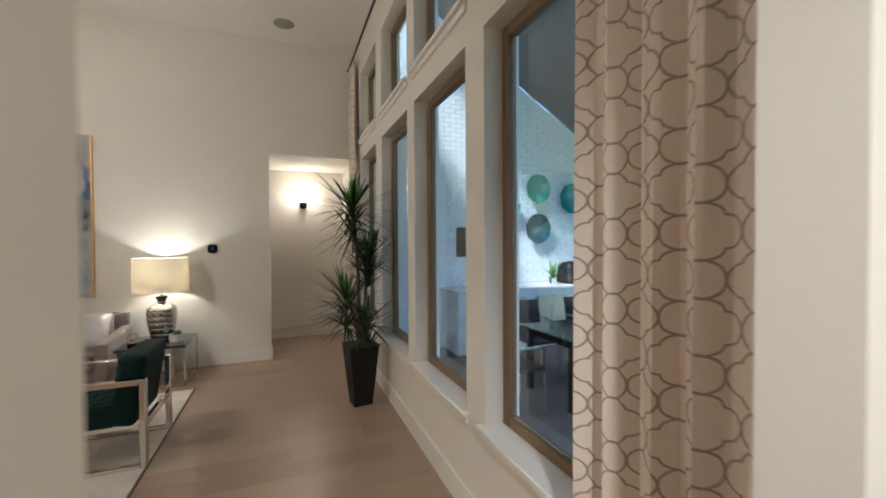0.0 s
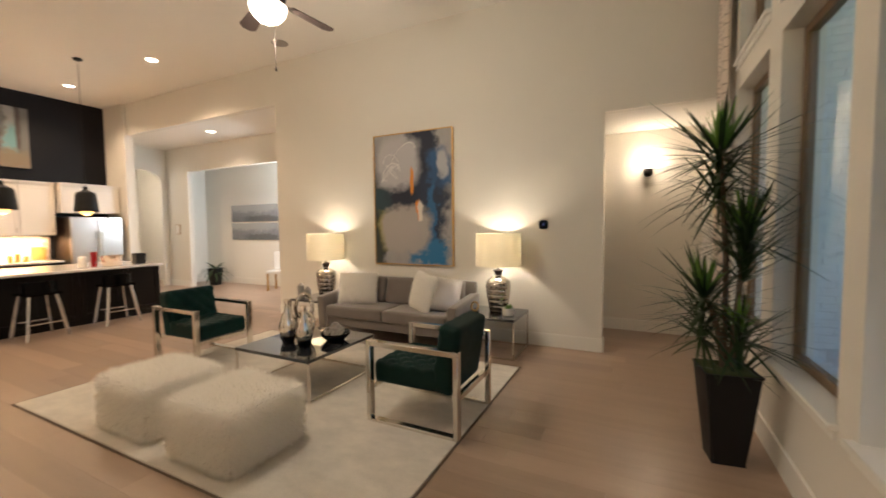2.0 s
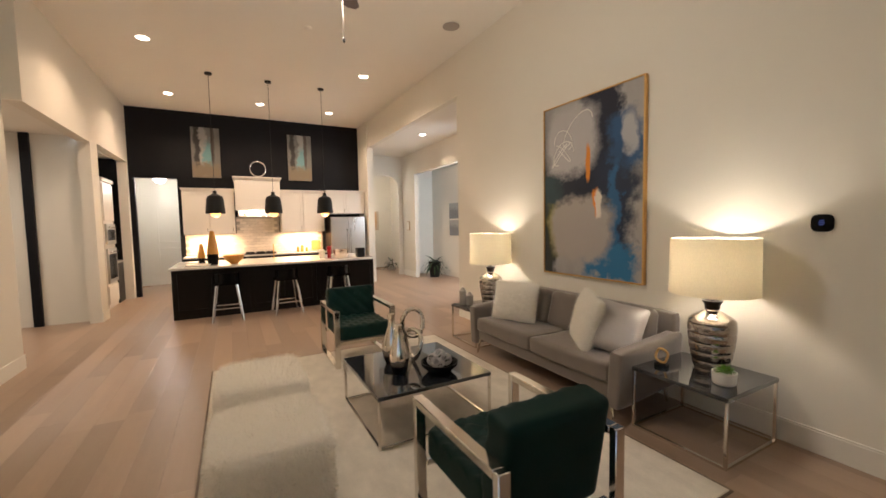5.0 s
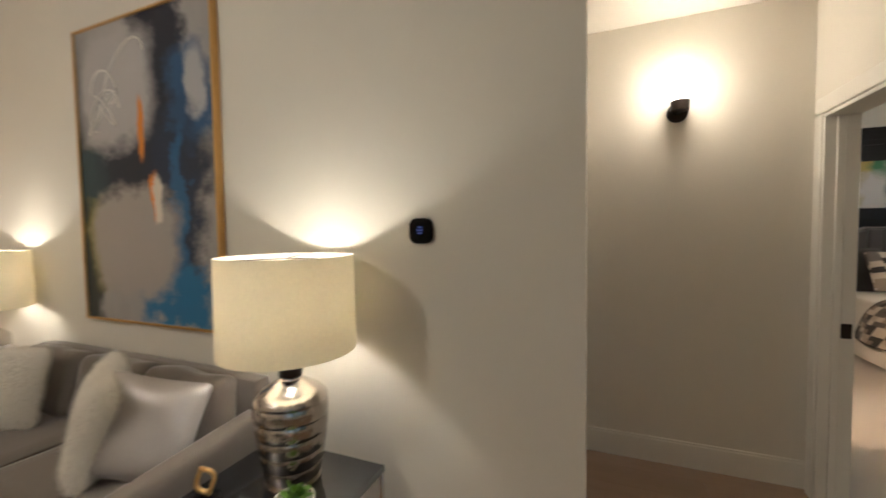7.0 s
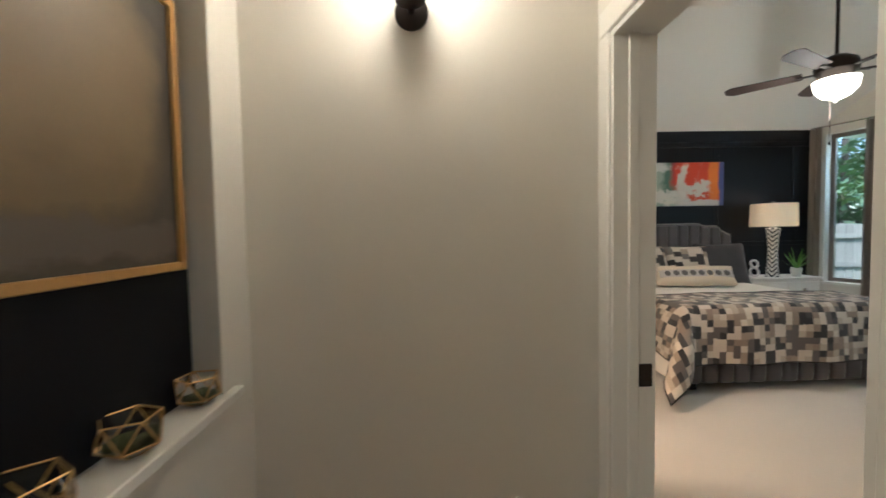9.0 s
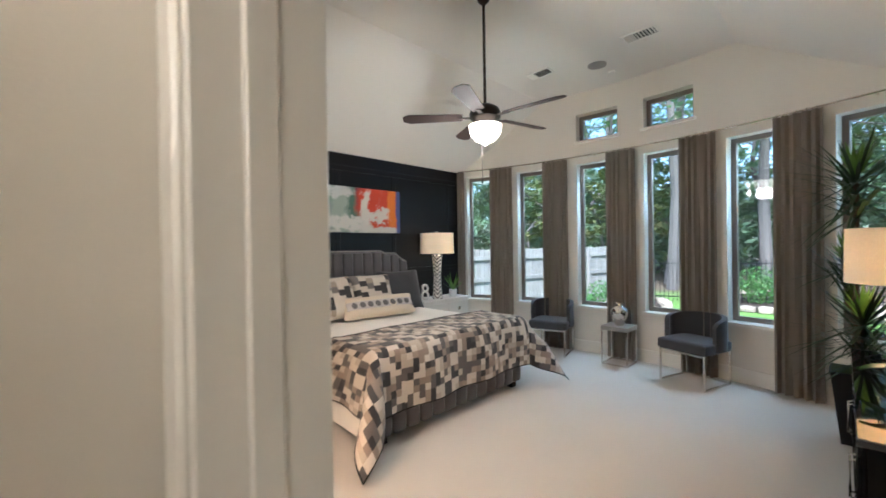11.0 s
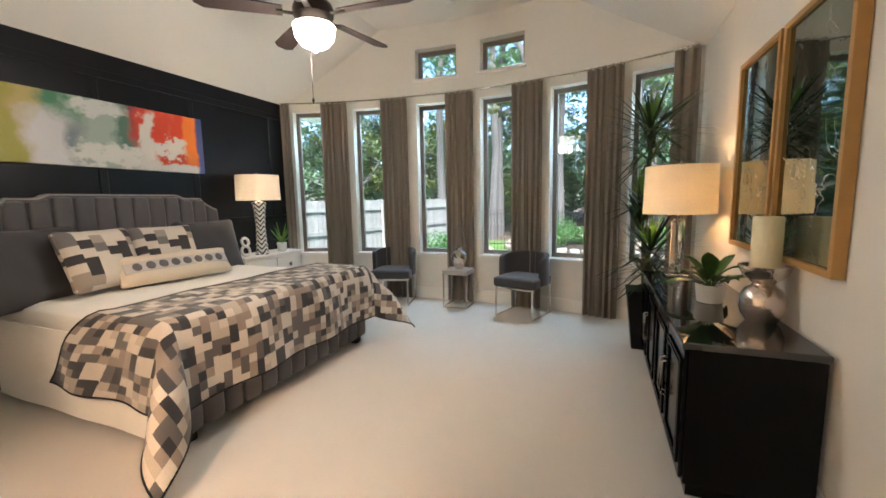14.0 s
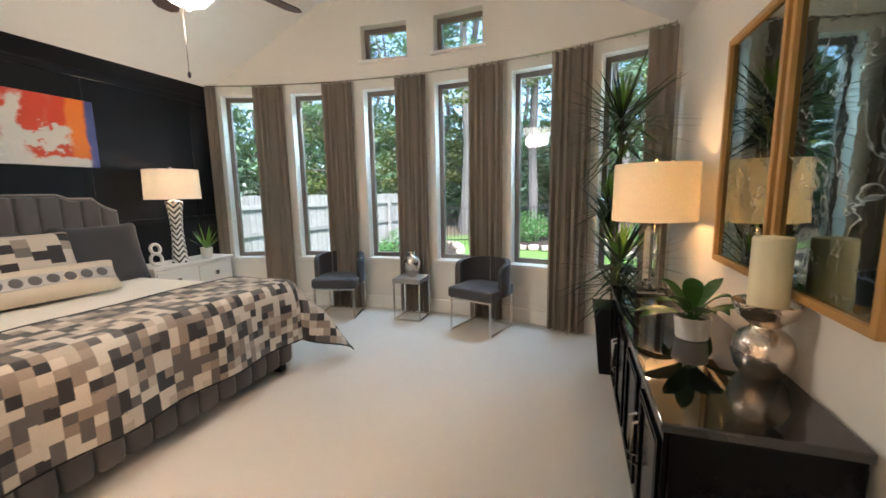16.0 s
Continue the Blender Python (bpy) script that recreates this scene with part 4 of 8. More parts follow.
def yucca(x, y, z0, turn, pot_h, heads, label):
    t = thing("potted_yucca", label, "potted plant", x, y, z0, turn, "yucca plants")
    bm = bmesh.new()
    sheet_pts = [(0.095, 0), (0.095, 0.015), (0.118, pot_h * 0.45), (0.148, pot_h - 0.02), (0.156, pot_h)]
    rings = []
    for r, z in sheet_pts + [(0.142, pot_h), (0.135, pot_h - 0.05)]:
        rings.append([bm.verts.new((sx * r, sy * r, z)) for sx, sy in ((-1, -1), (1, -1), (1, 1), (-1, 1))])
    for p, q in zip(rings, rings[1:]):
        for k in range(4):
            bm.faces.new((p[k], p[(k + 1) % 4], q[(k + 1) % 4], q[k]))
    bm.faces.new(rings[0][::-1])
    bmesh.ops.bevel(bm, geom=[e for e in bm.edges if abs(e.verts[0].co.z - e.verts[1].co.z) > 0.1], offset=0.012, segments=2, affect="EDGES")
    part("pot", bm, BLACKMATT, t, "tall tapered square black planter")
    bm = bmesh.new()
    puff(bm, (-0.136, -0.136, pot_h - 0.06), (0.136, 0.136, pot_h + 0.005), 0.3, 8, 0.02, 2)
    part("moss", bm, SOIL, t, "green moss")
    bm = bmesh.new()
    for hx, hy, hz, n, L in heads:
        tube(bm, [(hx * 0.15, hy * 0.15, pot_h - 0.02), (hx * 0.5 + 0.015, hy * 0.5, pot_h + (hz - pot_h) * 0.5), (hx, hy, hz)], 0.017, 7)
    part("trunk", bm, BARK, t)
    for k, (hx, hy, hz, n, L) in enumerate(heads):
        bm = bmesh.new()
        rosette(bm, (hx, hy, hz - 0.06), n, L, 0.0135, k + 3, 0.12)
        rosette(bm, (hx, hy, hz - 0.15), n // 2, L * 1.0, 0.0135, k + 13, 0.16)
        rosette(bm, (hx, hy, hz - 0.24), n // 2, L * 0.95, 0.013, k + 33, 0.25)
        rosette(bm, (hx, hy, hz - 0.33), n // 2, L * 0.85, 0.013, k + 43, 0.25)
        part("leaves", bm, LEAF, t, "", False)
        bm = bmesh.new()
        rosette(bm, (hx, hy, hz - 0.02), 26, L * 0.42, 0.017, k + 23, 0.1, 1.6)
        part("young_leaves", bm, LEAFLIGHT, t, "light green young leaves", False)
    return t


yucca(1.99, 4.50, 0, 8, 0.60, [(-0.06, 0.02, 2.02, 66, 0.54), (0.07, -0.03, 1.50, 52, 0.50), (-0.12, 0.05, 1.10, 56, 0.50), (0.06, -0.02, 0.86, 30, 0.42)], "tall yucca with three heads in a black square planter")
yucca(6.54, 7.09, 0, 0, 0.56, [(-0.02, 0.0, 2.06, 62, 0.54), (0.08, 0.04, 1.40, 44, 0.46), (-0.06, -0.03, 0.98, 56, 0.50)], "tall yucca in a black square planter by the bay window")


# things on the tables
def turned(name, label, category, prof, material, x, y, z, seg=28, group=""):
    bm = bmesh.new()
    lathe(bm, prof, seg)
    ob = solo(name, bm, material, label, category, group)
    ob.location = (x, y, z)
    return ob


TOP = 0.398
for x, y, s in ((-1.66, 4.24, 1.0), (-1.40, 4.20, 0.92)):
    v = thing("bottle_vase", "mercury silver bottle vase over its modelled reflection on the coffee table", "vase", x, y, TOP, 0, "silver vases")
    # this dark lower band models the vase's reflection in the glass top
    bm = bmesh.new()
    lathe(bm, [(0.055 * s, 0), (0.062 * s, 0.02), (0.075 * s, 0.05), (0.078 * s, 0.075)], 24)
    part("foot", bm, BLACK, v, "dark band standing in for the reflection")
    bm = bmesh.new()
    lathe(bm, [(0.076 * s, 0.075), (0.088 * s, 0.13 * s), (0.082 * s, 0.19 * s), (0.055 * s, 0.27 * s), (0.032 * s, 0.33 * s), (0.028 * s, 0.40 * s), (0.034 * s, 0.43 * s), (0.028 * s, 0.425 * s)], 28)
    part("body", bm, BRIGHT, v)
v = thing("knot_sculpture", "silver interlocked ring sculpture on the coffee table", "sculpture", -1.62, 4.42, TOP)
bm = bmesh.new()
for k, (rx, rz, cz, tn) in enumerate(((0.10, 0.13, 0.15, 15), (0.09, 0.12, 0.34, 70))):
    m = pose(0, 0, cz, 0, 0, tn)
    tube(bm, [m @ Vector((rx * math.cos(a), 0.02 * math.sin(2 * a), rz * math.sin(a))) for a in [2 * math.pi * j / 28 for j in range(28)]], 0.02, 10, True)
part("linked_loop", bm, BRIGHT, v)
v = thing("bowl", "dark openwork bowl of woven silver balls on the coffee table", "bowl", -1.28, 4.50, TOP)
bm = bmesh.new()
lathe(bm, [(0.06, 0), (0.10, 0.015), (0.145, 0.06), (0.15, 0.085), (0.14, 0.083), (0.095, 0.025)], 28)
part("bowl_body", bm, BLACK, v, "dark glossy bowl")
for k, (x, y, z) in enumerate(((-0.06, -0.03, 0.085), (0.055, -0.04, 0.085), (0.0, 0.06, 0.09), (0.0, 0.0, 0.135))):
    bm = bmesh.new()
    for j in range(5):
        m = pose(x, y, z, 50 * j, 31 * j + 9 * k, 17 * j)
        tube(bm, [m @ Vector((0.045 * math.cos(a), 0.045 * math.sin(a), 0)) for a in [2 * math.pi * q / 18 for q in range(18)]], 0.006, 5, True)
    part("woven_ball", bm, SATIN, v, "woven silver ball")
g = thing("succulent_pot", "green succulent in a white and silver pot on the side table", "potted plant", 0.09, 5.97, 0.47)
bm = bmesh.new()
lathe(bm, [(0.06, 0), (0.07, 0.01), (0.075, 0.085), (0.068, 0.085), (0.066, 0.06)], 24)
part("pot", bm, WHITECER, g, "white ceramic pot")
bm = bmesh.new()
rosette(bm, (0, 0, 0.075), 22, 0.085, 0.022, 6, 0.5)
rosette(bm, (0.02, 0.01, 0.085), 14, 0.06, 0.018, 8, 0.3)
part("leaves", bm, LEAFLIGHT, g, "fleshy pale green leaves", False)
g = thing("glass_orb", "small gold ring ornament under glass on a black foot", "ornament", -0.32, 5.92, 0.47)
bm = bmesh.new()
lathe(bm, [(0.05, 0), (0.052, 0.02), (0.045, 0.025)], 20)
part("foot", bm, BLACK, g)
bm = bmesh.new()
tube(bm, [(0.045 * math.cos(a), 0.01 * math.sin(3 * a), 0.085 + 0.055 * math.sin(a)) for a in [2 * math.pi * j / 24 for j in range(24)]], 0.009, 8, True)
part("gold_ring", bm, GOLD, g, "gold ring")
for k, (x, h) in enumerate(((-3.16, 0.22), (-3.08, 0.16))):
    turned("canister", "grey banded ceramic canister on the side table", "canister", [(0.045, 0), (0.05, 0.01), (0.05, h - 0.03), (0.03, h - 0.015), (0.025, h), (0.012, h + 0.015)], STUCCO, x, 5.86 + 0.06 * k, 0.47, 20, "canisters")

# hall sconce
s = thing("wall_sconce", "lit wall sconce with glass cylinder on a bronze holder", "sconce", 1.59, 7.75, 2.27)
bm = bmesh.new()
lathe(bm, [(0.06, 0), (0.06, 0.012), (0.045, 0.02)], 24)
bmesh.ops.transform(bm, matrix=pose(0, 0, 0, 90), verts=bm.verts)
part("backplate", bm, DARKMETAL, s)
bm = bmesh.new()
tube(bm, [(0, -0.015, 0), (0, -0.06, -0.005), (0, -0.10, 0.0)], 0.011, 8)
lathe(bm, [(0.018, -0.02), (0.05, -0.01), (0.052, 0.045), (0.046, 0.05)], 22, (0, -0.10, 0))
part("holder", bm, DARKMETAL, s)
bm = bmesh.new()
lathe(bm, [(0.044, 0.046), (0.058, 0.07), (0.066, 0.14), (0.064, 0.24), (0.062, 0.24), (0.06, 0.14)], 24, (0, -0.10, 0))
part("glass_shade", bm, SCONCEGLASS, s, "lit frosted glass shade")

# niche picture and terrariums
P = thing("framed_picture", "moody bronze toned picture in a honey wood frame", "picture", 0.88, 7.075, 1.78, 90)
bm = bmesh.new()
box(bm, (-0.40, -0.018, -0.365), (0.40, -0.003, 0.365))
part("print", bm, painting("bronze_print", (0.055, 0.045, 0.030), [(0.0, 0.05, 0.30, 0.27, (0.15, 0.105, 0.050), 0.30, 0.14), (0.0, 0.10, 0.20, 0.15, (0.20, 0.14, 0.07), 0.9, 0.25), (0.1, -0.30, 0.30, 0.030, (0.10, 0.08, 0.06), 0.8, 0.15), (-0.05, 0.20, 0.05, 0.03, (0.09, 0.12, 0.06), 0.9, 0.2)], 0.5, 0.35, 0.4), P, "blurred bronze print", False)
bm = bmesh.new()
for lo, hi in (((-0.425, -0.03, -0.39), (-0.40, -0.002, 0.39)), ((0.40, -0.03, -0.39), (0.425, -0.002, 0.39)), ((-0.40, -0.03, -0.39), (0.40, -0.002, -0.365)), ((-0.40, -0.03, 0.365), (0.40, -0.002, 0.39))):
    box(bm, lo, hi, 0.003)
part("frame", bm, OAKGOLD, P, "honey wood frame")
for y, r, sd in ((6.97, 0.075, 1), (7.21, 0.072, 2), (7.48, 0.066, 3)):
    g = thing("glass_terrarium", "faceted glass terrarium with gold edges and moss inside", "terrarium", 0.935, y, 0.982, 20 * sd, "terrariums")
    bm = bmesh.new()
    bmesh.ops.create_icosphere(bm, subdivisions=1, radius=r, matrix=Matrix.Translation((0, 0, r * 0.86)))
    bmesh.ops.delete(bm, geom=[v for v in bm.verts if v.co.z > r * 1.75], context="VERTS")
    lines = bmesh.new()
    for e in bm.edges:
        rod(lines, e.verts[0].co, e.verts[1].co, 0.0022, None, 4)
    part("panes", bm, CLEAR, g, "clear glass facets", False)
    part("edges", lines, GOLD, g, "gold metal edges", False)
    bm = bmesh.new()
    puff(bm, (-r * 0.5, -r * 0.5, 0.012), (r * 0.5, r * 0.5, r * 0.7), 0.9, 6, 0.02, sd)
    part("moss", bm, SOIL, g, "dark green moss")


# curtains
def curtain_panel(name, label, material, path, z0, z1, folds, amp, group, turn=0):
    """A pleated panel that hangs along path(u) -> (point, normal)."""
    c = thing(name, label, "curtain", group=group)
    bm = bmesh.new()
    n = folds * 8

    def f(u, v, back):
        p, nrm = path(u)
        wave = amp * (math.sin(2 * math.pi * folds * u) + 0.35 * math.sin(2 * math.pi * folds * 2.3 * u + 3 * v)) * (0.75 + 0.35 * (1 - v))
        q = p + nrm * (wave + (0.003 if back else 0))
        return Vector((q.x, q.y, z0 + (z1 - z0) * v))
    sheet(bm, n, 8, f, 0.003)
    part("cloth", bm, material, c)
    return c


def lattice():
    m, t, b = nodes_of("lattice_curtain")
    uv = coords(t, "UV")
    sep = t.nodes.new("ShaderNodeSeparateXYZ")
    link(t, uv, sep.inputs[0])
    px = calc(t, "ABSOLUTE", calc(t, "SUBTRACT", calc(t, "FRACT", calc(t, "MULTIPLY", sep.outputs[0], 3.0)), 0.5))
    py = calc(t, "ABSOLUTE", calc(t, "SUBTRACT", calc(t, "FRACT", calc(t, "MULTIPLY", sep.outputs[1], 19.0)), 0.5))

    def lobe(ax, ay, cx, cy, r):
        x, y = calc(t, "SUBTRACT", ax, cx), calc(t, "SUBTRACT", ay, cy)
        return calc(t, "SUBTRACT", calc(t, "SQRT", calc(t, "ADD", calc(t, "MULTIPLY", x, x), calc(t, "MULTIPLY", y, y))), r)

    def motif(ox, oy):
        x, y = calc(t, "ABSOLUTE", calc(t, "SUBTRACT", px, ox)), calc(t, "ABSOLUTE", calc(t, "SUBTRACT", py, oy))
        foil = calc(t, "MINIMUM", lobe(x, y, 0.155, 0.0, 0.175), lobe(x, y, 0.0, 0.14, 0.165))
        yo = calc(t, "SUBTRACT", y, 0.5)
        ex, ey = calc(t, "MULTIPLY", x, 1 / 0.165), calc(t, "MULTIPLY", yo, 1 / 0.205)
        oval = calc(t, "MULTIPLY", calc(t, "SUBTRACT", calc(t, "SQRT", calc(t, "ADD", calc(t, "MULTIPLY", ex, ex), calc(t, "MULTIPLY", ey, ey))), 1.0), 0.18)
        return calc(t, "MINIMUM", calc(t, "ABSOLUTE", foil), calc(t, "ABSOLUTE", oval))
    line = calc(t, "LESS_THAN", calc(t, "MINIMUM", motif(0.0, 0.0), motif(0.5, 0.5)), 0.013)
    weave = noise_tex(t, 300.0, 2.0, coords(t))
    cream = mixer(t, "MULTIPLY", 1.0, (0.74, 0.64, 0.54, 1), calc(t, "MULTIPLY_ADD", weave, 0.3, 0.85))
    link(t, mixer(t, "MIX", calc(t, "MULTIPLY", line, 0.72), cream, (0.17, 0.12, 0.085, 1)), b.inputs["Base Color"])
    b.inputs["Roughness"].default_value = 0.85
    bumped(t, b, weave, 0.001)
    return m


LATTICE = lattice()
curtain_panel("curtain", "cream curtain with brown trellis pattern beside the window", LATTICE, lambda u: (Vector((2.19, 1.02 + 0.53 * u, 0)), Vector((1, 0, 0))), 0.02, 4.14, 4, 0.030, "living room curtains")
curtain_panel("curtain", "cream curtain with brown trellis pattern beside the window", LATTICE, lambda u: (Vector((2.20, 6.06 + 0.32 * u, 0)), Vector((1, 0, 0))), 0.02, 4.14, 3, 0.028, "living room curtains")
r = thing("curtain_rod", "dark bronze curtain rod above the windows", "curtain rod", 2.19, 3.7, 4.16)
bm = bmesh.new()
rod(bm, (0, -2.75, 0), (0, 2.72, 0), 0.013)
part("pole", bm, DARKMETAL, r)
for y in (-2.77, 2.74):
    bm = bmesh.new()
    ball(bm, (0, y, 0), 0.024)
    part("finial", bm, DARKMETAL, r)
for y in (-2.72, 0, 2.60):
    bm = bmesh.new()
    rod(bm, (0, y, 0), (0.088, y, 0), 0.007)
    part("bracket", bm, DARKMETAL, r)

# decorated fir
c = thing("christmas_tree", "slim lit artificial fir with red, green, gold baubles", "christmas tree", -2.22, 1.17)
bm = bmesh.new()
rod(bm, (0, 0, 0.02), (0, 0, 2.05), 0.03, 0.01)
box(bm, (-0.2, -0.02, 0), (0.2, 0.02, 0.03))
box(bm, (-0.02, -0.2, 0), (0.02, 0.2, 0.03))
part("trunk", bm, BARK, c)
rnd = random.Random(11)
bm, lights = bmesh.new(), bmesh.new()
for k in range(420):
    h = 0.12 + 1.95 * (k / 420)
    R = 0.27 * (1 - (h - 0.1) / 2.1) + 0.03
    a = k * 2.39996
    tip = Vector((R * math.cos(a), R * math.sin(a), h + rnd.uniform(-0.05, 0.02)))
    base = Vector((0, 0, h + 0.05))
    for j in range(26):
        u = rnd.uniform(0.15, 1)
        p = base.lerp(tip, u)
        d = Vector((rnd.uniform(-1, 1), rnd.uniform(-1, 1), rnd.uniform(-0.7, 0.7))).normalized() * 0.06
        s_ = d.cross(Vector((rnd.uniform(-1, 1), 1, 0.3))).normalized() * 0.004
        bm.faces.new([bm.verts.new(q) for q in (p - s_, p + s_, p + d)])
    if k % 5 == 0:
        ball(lights, tip * 0.97 + Vector((0, 0, 0.02 + 0.03 * (tip.z * 0))), 0.011, u=8, v=5)
tagged(part("needles", bm, surface("fir_needle", (0.055, 0.10, 0.05), 0.6, var=0.5, scale=9), c, "", False), "frosted green needles", kind="stuff")
tagged(part("fairy_lights", lights, FAIRY, c), "warm fairy lights", kind="stuff")
BAUBLES = [surface("red_bauble", (0.42, 0.012, 0.02), 0.12, 0.6, coat=0.6, depth=0), surface("green_bauble", (0.01, 0.20, 0.06), 0.15, 0.6, coat=0.6, depth=0), surface("gold_bauble", (0.65, 0.42, 0.10), 0.15, 0.9, depth=0)]
for k in range(26):
    h = 0.25 + 1.6 * k / 26
    R = 0.28 * (1 - (h - 0.1) / 2.1) + 0.05
    a = k * 2.1 + 0.6
    bm = bmesh.new()
    ball(bm, (R * math.cos(a), R * math.sin(a), h), 0.06 + 0.025 * (k % 3 == 1), u=18, v=12)
    part("bauble", bm, BAUBLES[k % 3], c, ("red", "green", "gold")[k % 3] + " glass bauble")

# ---------- kitchen ----------
def cabinet(name, label, lo, hi, material, axis="x", doors=2, handle=True, crown=False):
    """A cabinet unit whose doors face +x or +y."""
    c = thing(name, label, "cabinet", (lo[0] + hi[0]) / 2, (lo[1] + hi[1]) / 2, lo[2])
    sx, sy, h = (hi[0] - lo[0]) / 2, (hi[1] - lo[1]) / 2, hi[2] - lo[2]
    simple("body", (-sx, -sy, 0), (sx, sy, h), material, c)
    w = (sy if axis == "x" else sx) * 2 / doors
    for k in range(doors):
        a = -(sy if axis == "x" else sx) + w * k
        bm = bmesh.new()
        for e, d in ((0.006, 0.018), (None, 0.0)):
            if e is None:
                continue
            for (p, q, z, Z) in ((a + e, a + e + 0.06, e, h - e), (a + w - e - 0.06, a + w - e, e, h - e), (a + e + 0.06, a + w - e - 0.06, e, e + 0.06), (a + e + 0.06, a + w - e - 0.06, h - e - 0.06, h - e)):
                box(bm, (sx + 0.001, p, z) if axis == "x" else (p, sy + 0.001, z), (sx + d, q, Z) if axis == "x" else (q, sy + d, Z), 0.002)
            box(bm, (sx + 0.001, a + e + 0.06, e + 0.06) if axis == "x" else (a + e + 0.06, sy + 0.001, e + 0.06), (sx + 0.009, a + w - e - 0.06, h - e - 0.06) if axis == "x" else (a + w - e - 0.06, sy + 0.009, h - e - 0.06))
        d = part("door", bm, material, c, "", False)
        if handle:
            p = a + (w - 0.05 if k % 2 == 0 else 0.05)
            z = 0.10 if lo[2] > 1 else h - 0.12
            bm = bmesh.new()
            box(bm, (sx + 0.018, p - 0.006, z - 0.05) if axis == "x" else (p - 0.006, sy + 0.018, z - 0.05), (sx + 0.034, p + 0.006, z + 0.05) if axis == "x" else (p + 0.006, sy + 0.034, z + 0.05), 0.003)
            part("handle", bm, CHROME, d, "small nickel pull")
    if crown:
        bm = bmesh.new()
        for k in range(3):
            box(bm, (-sx, -sy - 0.012 * k, h + 0.025 * k), (sx + 0.012 + 0.014 * k, sy + 0.012 * k, h + 0.025 * (k + 1)))
        part("crown", bm, material, c, "stepped crown moulding", False)
    return c


KX = -9.978
for a, b in ((2.06, 2.61), (2.61, 3.16), (4.23, 4.78), (4.78, 5.33)):
    cabinet("wall_cabinet", "white shaker wall cabinet with crown moulding", (KX, a + 0.002, 1.45), (-9.62, b - 0.002, 2.48), WHITECAB, doors=1, crown=True)
cabinet("wall_cabinet", "white shaker cabinet over the fridge", (KX, 5.36, 1.92), (-9.42, 6.41, 2.48), WHITECAB, crown=True)
for a, b in ((2.06, 2.72), (2.72, 3.38), (3.38, 4.06), (4.06, 4.70), (4.70, 5.33)):
    cabinet("base_cabinet", "espresso brown base cabinet under the quartz worktop", (KX, a + 0.002, 0.0), (-9.38, b - 0.002, 0.875), ESPRESSO, doors=1)
bm = bmesh.new()
box(bm, (KX, 2.04, 0.877), (-9.34, 5.34, 0.915), 0.004)
solo("worktop", bm, QUARTZ, "white quartz worktop along the black wall", "worktop")
hd = thing("range_hood", "tall white hood surround with a steel extractor", "range hood", -9.7, 3.695, 1.87)
simple("surround", (-0.275, -0.52, 0.16), (0.2, 0.52, 0.90), WHITECAB, hd, "", 0.004)
bm = bmesh.new()
for k in range(3):
    box(bm, (-0.275, -0.53 - 0.014 * k, 0.90 + 0.028 * k), (0.215 + 0.014 * k, 0.53 + 0.014 * k, 0.90 + 0.028 * (k + 1)))
part("crown", bm, WHITECAB, hd, "", False)
bm = bmesh.new()
vs = [bm.verts.new(p) for p in ((-0.27, -0.46, 0), (0.30, -0.46, 0), (0.30, 0.46, 0), (-0.27, 0.46, 0), (-0.27, -0.46, 0.158), (0.20, -0.46, 0.158), (0.20, 0.46, 0.158), (-0.27, 0.46, 0.158))]
for i in ((0, 3, 2, 1), (4, 5, 6, 7), (0, 1, 5, 4), (1, 2, 6, 5), (2, 3, 7, 6), (3, 0, 4, 7)):
    bm.faces.new([vs[j] for j in i])
part("extractor", bm, STEEL, hd, "steel extractor", False)
r = thing("cooktop", "black gas cooktop with pan supports", "cooktop", -9.66, 3.70, 0.915)
simple("plate", (-0.26, -0.38, 0), (0.24, 0.38, 0.012), BLACK, r, "", 0.003)
for y in (-0.24, 0, 0.24):
    bm = bmesh.new()
    for q in (-0.09, 0, 0.09):
        box(bm, (-0.20, y + q - 0.006, 0.035), (0.20, y + q + 0.006, 0.048))
    for x in (-0.19, 0.19):
        box(bm, (x - 0.006, y - 0.10, 0.012), (x + 0.006, y + 0.10, 0.048))
    part("pan_support", bm, BLACKMATT, r, "", False)
f = thing("refrigerator", "stainless steel french-door refrigerator", "refrigerator", -9.58, 5.885, 0)
simple("body", (-0.39, -0.47, 0.02), (0.30, 0.47, 1.84), DARKMETAL, f)
for y0, y1, z0, z1 in ((-0.465, -0.003, 0.72, 1.83), (0.003, 0.465, 0.72, 1.83), (-0.465, 0.465, 0.05, 0.71)):
    d = simple("door", (0.302, y0, z0), (0.36, y1, z1), STEEL, f, "brushed steel door", 0.008)
    bm = bmesh.new()
    if z0 > 0.5:
        yy = y1 - 0.05 if y0 < -0.1 else y0 + 0.05
        tube(bm, [(0.36, yy, 0.85), (0.41, yy, 0.87), (0.41, yy, 1.50), (0.36, yy, 1.52)], 0.011, 8)
    else:
        tube(bm, [(0.36, -0.36, 0.62), (0.41, -0.34, 0.62), (0.41, 0.34, 0.62), (0.36, 0.36, 0.62)], 0.011, 8)
    part("handle", bm, CHROME, d, "tubular handle")

